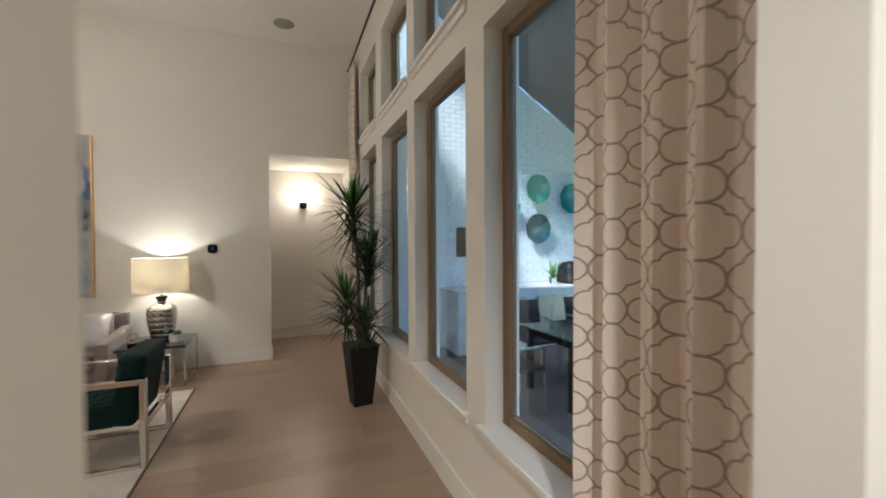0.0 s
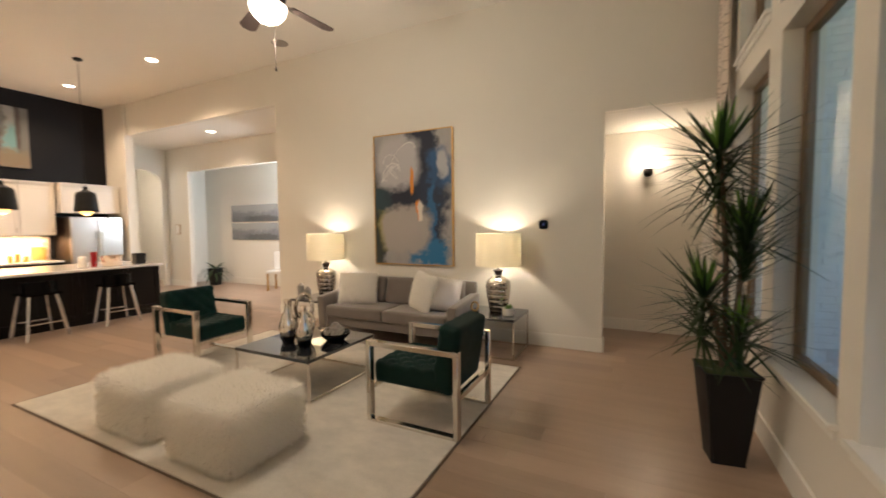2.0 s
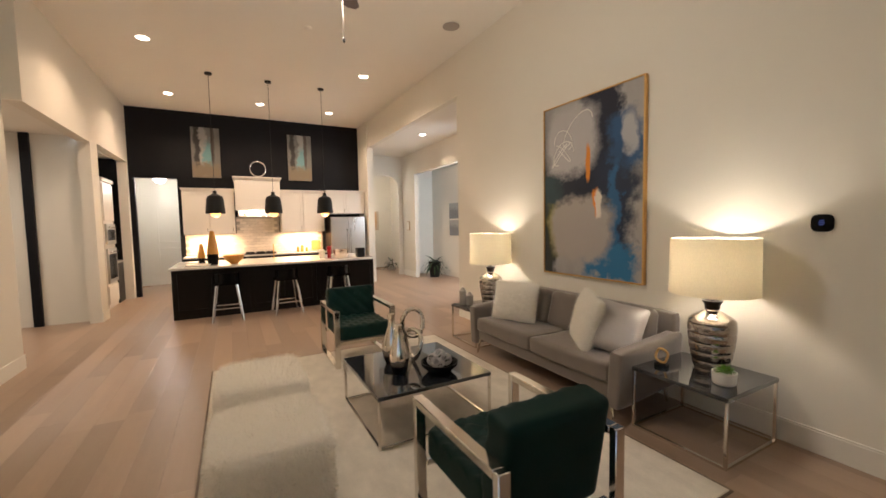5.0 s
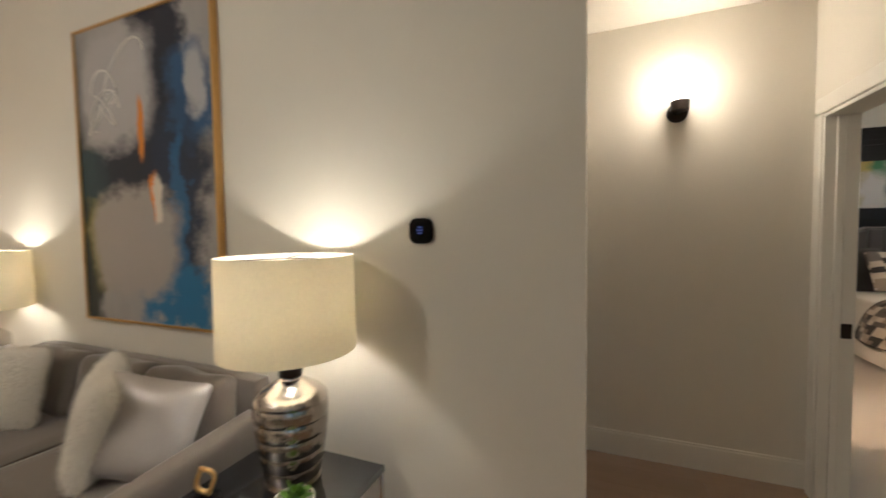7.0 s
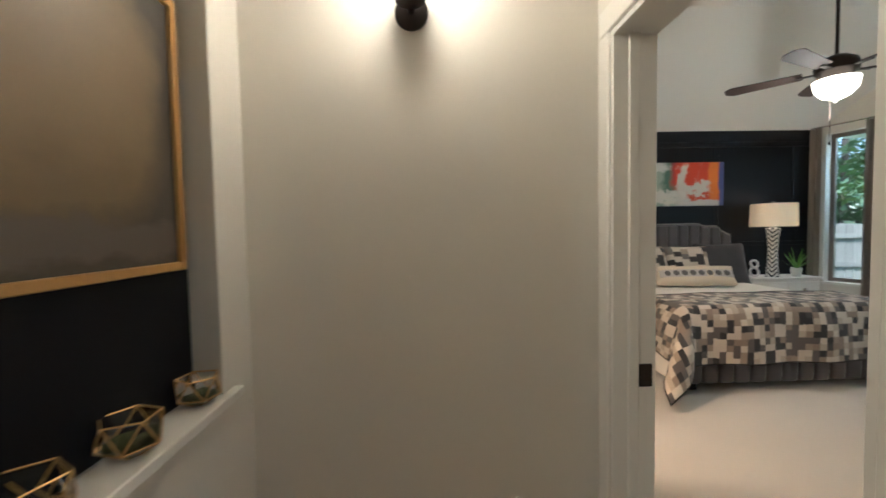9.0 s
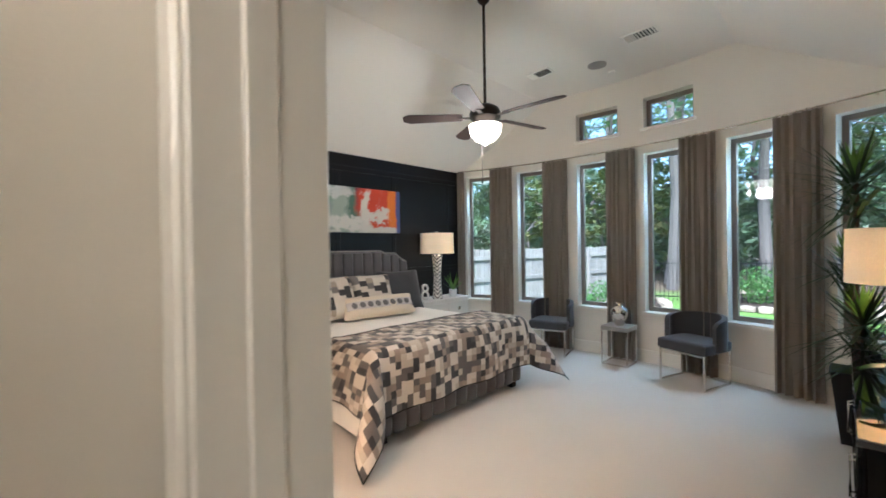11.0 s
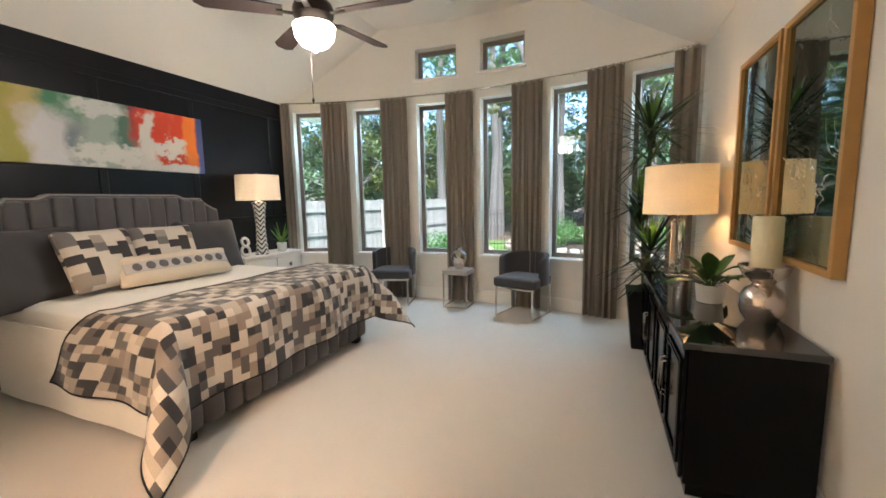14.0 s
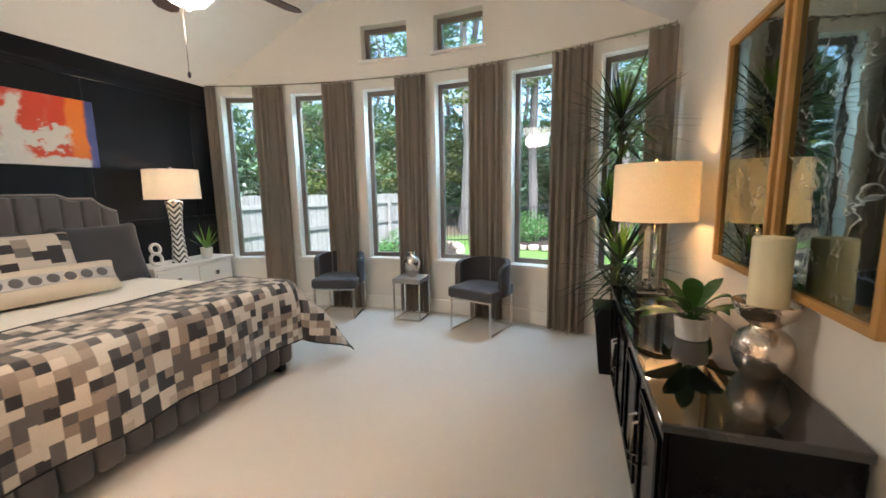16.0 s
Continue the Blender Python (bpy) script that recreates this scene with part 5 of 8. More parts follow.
# island
I = thing("kitchen_island", "long espresso island with a white quartz top", "kitchen island", -7.35, 3.915)
simple("body", (-0.72, -1.80, 0.0), (0.72, 1.80, 0.872), ESPRESSO, I)
for k in range(6):
    a = -1.80 + 0.6 * k
    bm = bmesh.new()
    for lo, hi in (((0.722, a + 0.01, 0.10), (0.735, a + 0.08, 0.86)), ((0.722, a + 0.52, 0.10), (0.735, a + 0.59, 0.86)), ((0.722, a + 0.08, 0.10), (0.735, a + 0.52, 0.17)), ((0.722, a + 0.08, 0.79), (0.735, a + 0.52, 0.86))):
        box(bm, lo, hi, 0.002)
    part("face_panel", bm, ESPRESSO, I)
bm = bmesh.new()
box(bm, (-0.78, -1.83, 0.874), (0.80, 1.83, 0.912), 0.004)
part("top", bm, QUARTZ, I, "white quartz top")


def bar_stool():
    s = thing("bar_stool", "bar stool with smoky low back and polished steel legs", "stool", group="island stools")
    bm = bmesh.new()
    puff(bm, (-0.19, -0.20, 0.615), (0.19, 0.20, 0.655), 0.6, 6)
    part("seat", bm, BLACK, s)
    bm = bmesh.new()
    sheet(bm, 14, 4, lambda u, v, back: Vector(((0.205 if back else 0.195) * math.cos(radians(-75 + 150 * u)), (0.205 if back else 0.195) * math.sin(radians(-75 + 150 * u)), 0.65 + 0.17 * v)), 0.01)
    part("backrest", bm, BLACK, s, "smoky glossy low back")
    for x in (-1, 1):
        for y in (-1, 1):
            bm = bmesh.new()
            bar(bm, (x * 0.23, y * 0.23, 0.0), (x * 0.14, y * 0.15, 0.62), 0.026, 0.034)
            part("leg", bm, POLISHED, s, "", False)
    for (a, b) in (((-0.19, -0.19), (-0.19, 0.19)), ((0.19, -0.19), (0.19, 0.19)), ((-0.19, -0.19), (0.19, -0.19)), ((-0.19, 0.19), (0.19, 0.19))):
        bm = bmesh.new()
        bar(bm, (a[0], a[1], 0.22), (b[0], b[1], 0.22), 0.018)
        part("foot_rail", bm, POLISHED, s, "", False)
    return s


bs = bar_stool()
bs.matrix_basis = pose(-6.28, 2.95, 0)
copy_thing(bs, pose(-6.30, 3.92, 0, 0, 0, 4))
copy_thing(bs, pose(-6.32, 4.88, 0, 0, 0, -3))


def pendant():
    p = thing("pendant_lamp", "black bell pendant with a glowing amber bulb", "pendant lamp", group="pendants over the island")
    bm = bmesh.new()
    lathe(bm, [(0.160, 0), (0.166, 0.02), (0.142, 0.27), (0.122, 0.325), (0.06, 0.355), (0.034, 0.375), (0.034, 0.42), (0.014, 0.43)], 28)
    bmesh.ops.delete(bm, geom=[f_ for f_ in bm.faces if len(f_.verts) > 4 and f_.calc_center_median().z < 0.1], context="FACES_ONLY")
    part("shade", bm, BLACKMATT, p, "black metal bell shade")
    bm = bmesh.new()
    ball(bm, (0, 0, 0.02), 0.085, 1, 1, 1.05, 18, 12)
    part("bulb", bm, EDISON, p, "glowing amber globe bulb")
    bm = bmesh.new()
    rod(bm, (0, 0, 0.42), (0, 0, H - 1.86 - 0.02), 0.004, None, 6)
    part("cord", bm, BLACKMATT, p)
    bm = bmesh.new()
    lathe(bm, [(0.055, H - 1.86 - 0.03), (0.06, H - 1.86 - 0.02), (0.06, H - 1.86)], 20)
    part("canopy", bm, BLACKMATT, p)
    return p


pd = pendant()
pd.matrix_basis = pose(-7.0, 2.82, 1.86)
copy_thing(pd, pose(-7.0, 3.82, 1.86))
copy_thing(pd, pose(-7.0, 4.82, 1.86))
for k, (y, x, s) in enumerate(((2.55, -7.1, 0.62), (2.74, -6.95, 1.0))):
    v = thing("cone_vase", "amber tapered cone vase with a black foot on the island", "vase", x, y, 0.912, 0, "amber cones")
    bm = bmesh.new()
    lathe(bm, [(0.075 * s, 0), (0.085 * s, 0.01), (0.098 * s, 0.20 * s)], 24)
    part("foot", bm, BLACK, v, "black lower band")
    bm = bmesh.new()
    lathe(bm, [(0.098 * s, 0.202 * s), (0.095 * s, 0.26 * s), (0.06 * s, 0.48 * s), (0.035 * s, 0.62 * s), (0.012 * s, 0.635 * s)], 24)
    part("body", bm, AMBERWOOD, v)
turned("bowl", "amber footed bowl on the island", "bowl", [(0.07, 0), (0.075, 0.02), (0.15, 0.08), (0.19, 0.16), (0.182, 0.16), (0.14, 0.09)], AMBERWOOD, -6.95, 3.08, 0.912)
turned("serving_tray", "pale wooden round serving tray on the island", "tray", [(0.19, 0), (0.20, 0.012), (0.20, 0.03), (0.19, 0.03), (0.185, 0.014)], LINEN, -6.85, 2.50, 0.912)
turned("ice_bucket", "hammered steel party bucket on the island", "bucket", [(0.13, 0), (0.14, 0.01), (0.17, 0.18), (0.178, 0.185), (0.165, 0.18), (0.13, 0.04)], HAMMERED, -6.9, 5.10, 0.912)
turned("red_tumbler", "bright red plastic tumbler on the island", "cup", [(0.035, 0), (0.04, 0.005), (0.048, 0.26), (0.044, 0.26)], BAUBLES[0], -6.95, 4.86, 0.912)
turned("white_canister", "white ceramic canister on the island", "canister", [(0.055, 0), (0.06, 0.005), (0.06, 0.17), (0.03, 0.19)], WHITECER, -7.0, 4.72, 0.912)
simple("sign_box", (-6.95, 5.42, 0.912), (-6.78, 5.58, 1.11), BLACKMATT, None, "", 0.006)
tagged(bpy.data.objects["sign_box"], "small black box on the island end", "box")
turned("faucet_base", "brass pot filler stand behind the island", "faucet", [(0.02, 0), (0.02, 0.02), (0.012, 0.03), (0.012, 0.30), (0.02, 0.31)], GOLD, -7.75, 3.85, 0.912)
for y, h in ((4.62, 0.12), (4.72, 0.16), (4.84, 0.1)):
    turned("jar", "small kitchen jar on the worktop", "jar", [(0.035, 0), (0.04, 0.005), (0.04, h), (0.025, h + 0.02)], AMBERWOOD, -9.62, y, 0.915, 18, "worktop jars")
for y in (2.35, 2.62):
    g = thing("herb_pot", "small green herb in a bowl on the worktop", "potted plant", -9.60, y, 0.915, 0, "worktop herbs")
    bm = bmesh.new()
    lathe(bm, [(0.05, 0), (0.07, 0.05), (0.064, 0.05)], 18)
    part("pot", bm, WHITECER, g)
    bm = bmesh.new()
    rosette(bm, (0, 0, 0.04), 26, 0.11, 0.016, int(y * 10), 0.4)
    part("leaves", bm, LEAFLIGHT, g, "", False)
bm = bmesh.new()
box(bm, (-9.955, 5.02, 0.93), (-9.935, 5.26, 1.20), 0.01, pose(0, 0, 0.0, 0, 0, 0))
solo("cutting_board", bm, OAKGOLD, "wooden cutting board leaning on the backsplash", "cutting board")

for yc, sd in ((2.595, 0.0), (4.80, 0.4)):
    P = thing("canvas_picture", "grey and teal tree-trunk canvas on the black wall", "picture", KX, yc, 3.455, 90, "canvases over the kitchen")
    simple("canvas", (-0.305, -0.04, -0.61), (0.305, -0.003, 0.61), painting("tree_canvas" if sd == 0 else "tree_canvas_two", (0.15, 0.145, 0.13), [(-0.18, 0.1, 0.04, 0.6, (0.03, 0.025, 0.022), 0.9, 0.25), (-0.05 + sd * 0.2, 0.0, 0.05, 0.6, (0.30, 0.29, 0.26), 0.9, 0.35), (0.06, -0.12, 0.07, 0.26, (0.13, 0.26, 0.27), 1.0, 0.5), (0.15, 0.3, 0.03, 0.5, (0.07, 0.055, 0.045), 0.6, 0.1), (0.0, -0.45, 0.28, 0.12, (0.18, 0.14, 0.09), 1.0, 0.4)], 0.6, 0.6), P)
r = thing("ring_ornament", "open silver ring ornament standing on the hood", "ornament", -9.55, 3.72, 2.87 - 0.014)
bm = bmesh.new()
box(bm, (-0.05, -0.08, 0), (0.05, 0.08, 0.02), 0.003)
tube(bm, [(0, 0.18 * math.cos(a), 0.205 + 0.185 * math.sin(a)) for a in [2 * math.pi * j / 36 for j in range(36)]], 0.013, 8, True)
part("ring", bm, CHROME, r)

# ovens in the alcove
O = thing("oven_tower", "tall white cabinet with built-in microwave and oven", "oven tower", -8.92, 0.54)
simple("body", (-0.38, -0.31, 0), (0.38, 0.30, 2.56), WHITECAB, O, "", 0.004)
simple("crown", (-0.41, -0.31, 2.562), (0.41, 0.335, 2.64), WHITECAB, O, "", 0.01)
for z0, z1, nm in ((1.30, 1.72, "microwave"), (0.52, 1.22, "oven")):
    d = simple(nm, (-0.34, 0.302, z0), (0.34, 0.335, z1), STEEL, O, "steel framed " + nm, 0.004)
    simple("window", (-0.27, 0.336, z0 + 0.08), (0.27, 0.340, z1 - 0.12), BLACK, d)
    simple("handle", (-0.28, 0.345, z1 - 0.085), (0.28, 0.365, z1 - 0.065), CHROME, d, "", 0.004)
simple("top_door", (-0.36, 0.302, 1.78), (0.36, 0.32, 2.52), WHITECAB, O, "", 0.004)
simple("drawer", (-0.36, 0.302, 0.10), (0.36, 0.32, 0.46), WHITECAB, O, "", 0.004)
cabinet("base_cabinet", "espresso base cabinet beside the ovens", (-9.97, 0.24, 0), (-9.32, 0.84, 0.875), ESPRESSO, "y", 1)
simple("worktop", (-9.97, 0.23, 0.877), (-9.32, 0.87, 0.915), QUARTZ, None, "", 0.004)
tagged(bpy.data.objects["worktop.001"], "short white worktop beside the ovens", "worktop")

# pantry door
d = thing("door_2", "white two-panel pantry door with a dark lever", "door", -12.175, 1.52, 0, 0, "", "structure")
simple("leaf", (0.0, -0.42, 0.01), (0.04, 0.42, 2.38), TRIM, d)
for z0, z1 in ((0.2, 1.05), (1.2, 2.22)):
    bm = bmesh.new()
    for lo, hi in (((0.041, -0.30, z0), (0.052, -0.27, z1)), ((0.041, 0.27, z0), (0.052, 0.30, z1)), ((0.041, -0.27, z0), (0.052, 0.27, z0 + 0.03)), ((0.041, -0.27, z1 - 0.03), (0.052, 0.27, z1))):
        box(bm, lo, hi, 0.003)
    part("panel_moulding", bm, TRIM, d)
bm = bmesh.new()
rod(bm, (0.04, 0.34, 0.98), (0.09, 0.34, 0.98), 0.012)
rod(bm, (0.085, 0.34, 0.98), (0.085, 0.22, 0.98), 0.009)
part("lever", bm, DARKMETAL, d, "dark bronze lever")

g = thing("pantry_ceiling_light", "lit flush glass bowl light on the pantry ceiling", "ceiling light", -10.9, 1.5, 3.0)
bm = bmesh.new()
lathe(bm, [(0.02, -0.24), (0.08, -0.22), (0.13, -0.16), (0.14, -0.10), (0.12, -0.09)], 24)
part("bowl", bm, SCONCEGLASS, g, "lit frosted bowl")
bm = bmesh.new()
lathe(bm, [(0.03, -0.095), (0.03, -0.03), (0.08, -0.02), (0.08, 0.0)], 20)
part("mount", bm, DARKMETAL, g)

# gallery, arch room and white room
for nm, lb, x0, x1, z0, z1 in (("upper", "wide grey brushed metal panel on the white wall", -8.90, -6.95, 1.74, 2.20), ("lower", "wide grey brushed metal panel on the white wall", -8.90, -6.95, 1.24, 1.70)):
    P = thing("wall_panel_art", lb, "wall art", (x0 + x1) / 2, 8.90, (z0 + z1) / 2, 0, "stacked metal panels")
    simple("panel", (-(x1 - x0) / 2, -0.03, -(z1 - z0) / 2), ((x1 - x0) / 2, -0.003, (z1 - z0) / 2), painting("metal_panel_" + nm, (0.23, 0.245, 0.26), [(0.0, 0.18, 0.9, 0.10, (0.36, 0.37, 0.38), 0.9, 0.3), (0.3, -0.15, 0.5, 0.05, (0.12, 0.13, 0.14), 0.9, 0.3)], 0.35, 0.6), P, "", 0.004)
g = thing("fern_pot", "leafy fern in a tall black planter by the opening", "potted plant", -9.05, 8.42, 0)
bm = bmesh.new()
lathe(bm, [(0.13, 0), (0.14, 0.01), (0.19, 0.46), (0.175, 0.46), (0.16, 0.40)], 24)
part("pot", bm, BLACKMATT, g)
bm = bmesh.new()
rosette(bm, (0, 0, 0.42), 60, 0.48, 0.03, 5, 0.6)
part("fronds", bm, LEAF, g, "", False)
g = thing("fern_pot", "small leafy plant in a pot beyond the arch", "potted plant", -11.6, 8.0, 0)
bm = bmesh.new()
lathe(bm, [(0.10, 0), (0.11, 0.01), (0.14, 0.3), (0.13, 0.3)], 20)
part("pot", bm, WHITECER, g)
bm = bmesh.new()
rosette(bm, (0, 0, 0.28), 40, 0.36, 0.025, 6, 0.6)
part("fronds", bm, LEAF, g, "", False)
c = thing("dining_chair", "white upholstered dining chair in the white room", "chair", -6.6, 8.45, 0, 20)
for nm, lo, hi in (("seat", (-0.22, -0.22, 0.42), (0.22, 0.22, 0.50)), ("backrest", (-0.22, 0.16, 0.5), (0.22, 0.23, 0.95))):
    bm = bmesh.new()
    puff(bm, lo, hi, 0.5, 5)
    part(nm, bm, WHITECER, c)
for x in (-0.19, 0.19):
    for y in (-0.19, 0.19):
        simple("leg", (x - 0.018, y - 0.018, 0), (x + 0.018, y + 0.018, 0.43), OAKGOLD, c)
for x, y, tn, w, h, z, lb in ((-9.75, 7.90, 0, 0.16, 0.24, 1.55, "small framed print on the gallery wall"),):
    P = thing("small_print", lb, "picture", x, y, z, tn)
    simple("frame", (-w / 2 - 0.015, -0.02, -h / 2 - 0.015), (w / 2 + 0.015, -0.002, h / 2 + 0.015), OAKGOLD, P, "", 0.003)
    simple("sheet", (-w / 2, -0.023, -h / 2), (w / 2, -0.0205, h / 2), LINEN, P)
P = thing("small_print", "pale orange abstract print beyond the arch", "picture", -12.78, 7.75, 1.75, 90)
simple("canvas", (-0.22, -0.03, -0.35), (0.22, -0.003, 0.35), painting("pale_print", (0.60, 0.50, 0.38), [(0, 0.05, 0.1, 0.25, (0.62, 0.36, 0.18), 0.9, 0.2)], 0.7), P)
P = thing("small_print", "dark blue framed picture beyond the arch", "picture", -12.78, 7.05, 1.55, 90)
simple("canvas", (-0.14, -0.03, -0.45), (0.14, -0.003, 0.45), painting("blue_print", (0.10, 0.15, 0.18), [(0, 0.1, 0.06, 0.3, (0.30, 0.36, 0.38), 0.9, 0.2)], 0.6), P)
bm = bmesh.new()
lathe(bm, [(0.02, -0.05), (0.15, 0.0), (0.20, 0.10), (0.18, 0.16)], 24, (-11.3, 6.95, 2.72))
solo("hanging_bowl_light", bm, SCONCEGLASS, "lit frosted glass bowl light beyond the arch", "ceiling light").location = (0, 0, 0)
bm = bmesh.new()
rod(bm, (-11.3, 6.95, 2.88), (-11.3, 6.95, 3.6), 0.01)
s_ = part("rod", bm, DARKMETAL, bpy.data.objects["hanging_bowl_light"])

# kitchen backsplash tiles
bs_ = thing("backsplash", "glazed beige backsplash tiles behind the worktop", "backsplash", kind="structure")
simple("grout_bed", (KX + 0.0005, 2.06, 0.916), (KX + 0.005, 5.33, 1.448), STUCCO, bs_)
simple("grout_bed", (KX + 0.0005, 3.18, 1.449), (KX + 0.005, 4.21, 1.868), STUCCO, bs_)
bm = bmesh.new()
box(bm, (0, 0.002, 0.002), (0.008, 0.148, 0.073), 0.0015)
tile_mesh = mesh_of("tile", bm, TILE, False)
for j in range(12):
    for i in range(22):
        y, z = 2.06 + 0.15 * i - (0.075 if j % 2 else 0), 0.917 + 0.0755 * j
        if y < 2.05 or y + 0.15 > 5.34 or (j >= 7 and not (3.17 < y and y + 0.15 < 4.22)):
            continue
        tl = new("tile", tile_mesh)
        tl.parent, tl.location = bs_, (KX + 0.005, y, z)

# ---------- bedroom things ----------
BX = 4.87
B = thing("bed", "king bed with channel-tufted grey velvet headboard and frame", "bed", BX, 9.70)
bm = bmesh.new()
box(bm, (-0.93, 0.03, 0.09), (0.93, 2.02, 0.34))
part("platform", bm, GREYVELVET, B, "", False)
for k in range(13):
    bm = bmesh.new()
    puff(bm, (-0.96 + 0.148 * k, -0.03, 0.07), (-0.96 + 0.148 * k + 0.144, 0.06, 0.37), 0.75, 4)
    part("foot_channel", bm, GREYVELVET, B)
for s in (-1, 1):
    for k in range(13):
        bm = bmesh.new()
        puff(bm, (s * 0.955 - 0.045, 0.065 + 0.148 * k, 0.07), (s * 0.955 + 0.045, 0.065 + 0.148 * k + 0.144, 0.37), 0.75, 4)
        part("side_channel", bm, GREYVELVET, B)
    for y in (0.06, 1.9):
        bm = bmesh.new()
        box(bm, (s * 0.88 - 0.04, y - 0.04, 0), (s * 0.88 + 0.04, y + 0.04, 0.09), 0.006)
        part("leg", bm, BLACKMATT, B)


def crest(x):
    a = abs(x)
    if a < 0.53:
        return 1.53
    if a < 0.80:
        return 1.53 - 0.035 * min(1, (a - 0.53) / 0.07)
    u = min(1, (a - 0.80) / 0.19)
    return 1.495 - 0.13 * u ** 0.6


bm = bmesh.new()
n = 44
rows = [[], [], [], []]
for i in range(n + 1):
    x = -1.0 + 2.0 * i / n
    for row, (y, z) in zip(rows, ((2.0, 0.1), (2.0, crest(x)), (2.07, crest(x)), (2.07, 0.1))):
        row.append(bm.verts.new((x, y, z)))
for p, q in zip(rows, rows[1:] + rows[:1]):
    for i in range(n):
        bm.faces.new((p[i], p[i + 1], q[i + 1], q[i]))
for i in (0, n):
    bm.faces.new([r_[i] for r_ in rows])
part("headboard", bm, GREYVELVET, B, "grey velvet headboard with stepped crest")
for k in range(13):
    x0, x1 = -0.985 + 0.1515 * k, -0.985 + 0.1515 * (k + 1) - 0.004
    bm = bmesh.new()
    top = min(crest(x0), crest(x1))

    def tall(q, s, x0=x0, x1=x1):
        q = q.copy()
        if q.z > 0:
            q.z += (crest((x0 + x1) / 2 + q.x) - crest((x0 + x1) / 2)) * q.z / s.z
        return q
    puff(bm, (x0, 1.945, 0.45), (x1, 2.02, crest((x0 + x1) / 2) - 0.03), 0.9, 6, fn=tall)
    part("head_channel", bm, GREYVELVET, B)
bm = bmesh.new()
tube(bm, [(-0.985 + 1.97 * i / 60, 1.996, crest(-0.985 + 1.97 * i / 60) - 0.012) for i in range(61)], 0.008, 6)
part("piping", bm, STUCCO, B, "pale piping")
bm = bmesh.new()
puff(bm, (-0.965, 0.0, 0.34), (0.965, 1.95, 0.735), 0.45, 18, 0.02, 4)
part("mattress", bm, LINEN, B, "white made-up mattress")


def quilt_material():
    m, t, b = nodes_of("block_quilt")
    uv = coords(t, "UV")
    sep = t.nodes.new("ShaderNodeSeparateXYZ")
    link(t, uv, sep.inputs[0])

    def cells(wu, wv, seed):
        cu = calc(t, "FLOOR", calc(t, "MULTIPLY", sep.outputs[0], wu))
        cv = calc(t, "FLOOR", calc(t, "MULTIPLY", sep.outputs[1], wv))
        comb = t.nodes.new("ShaderNodeCombineXYZ")
        link(t, cu, comb.inputs[0])
        link(t, cv, comb.inputs[1])
        comb.inputs[2].default_value = seed
        w = t.nodes.new("ShaderNodeTexWhiteNoise")
        link(t, comb.outputs[0], w.inputs["Vector"])
        par = calc(t, "MODULO", calc(t, "ABSOLUTE", calc(t, "ADD", cu, cv)), 2.0)
        return w.outputs["Value"], par
    a, pa = cells(28.0, 10.0, 1.0)
    c, pc = cells(56.0, 20.0, 5.0)
    e, pe = cells(56.0, 10.0, 9.0)
    mixed = calc(t, "ADD", calc(t, "MULTIPLY", c, 0.62), calc(t, "MULTIPLY", e, 0.38))
    pick = calc(t, "ADD", calc(t, "MULTIPLY", pa, 0.30), calc(t, "MULTIPLY", mixed, 0.68))
    ramp = t.nodes.new("ShaderNodeValToRGB")
    ramp.color_ramp.interpolation = "CONSTANT"
    stops = [(0.0, (0.54, 0.48, 0.405)), (0.24, (0.42, 0.36, 0.29)), (0.33, (0.54, 0.48, 0.405)), (0.42, (0.24, 0.19, 0.15)), (0.50, (0.10, 0.088, 0.082)), (0.60, (0.022, 0.020, 0.022)), (0.78, (0.30, 0.24, 0.19)), (0.86, (0.05, 0.045, 0.045))]
    el = ramp.color_ramp.elements
    while len(el) < len(stops):
        el.new(1.0)
    for e, (p, cc) in zip(el, stops):
        e.position, e.color = p, rgb(cc)
    link(t, pick, ramp.inputs[0])
    grain = noise_tex(t, 140.0, 3.0, coords(t))
    big = noise_tex(t, 4.0, 3.0, coords(t))
    tone = calc(t, "ADD", calc(t, "MULTIPLY_ADD", grain, 0.3, 0.7), calc(t, "MULTIPLY", big, 0.3))
    link(t, mixer(t, "MULTIPLY", 1.0, ramp.outputs[0], tone), b.inputs["Base Color"])
    b.inputs["Roughness"].default_value, b.inputs["Sheen Weight"].default_value = 0.8, 0.2
    bumped(t, b, grain, 0.002)
    return m


QUILT = quilt_material()


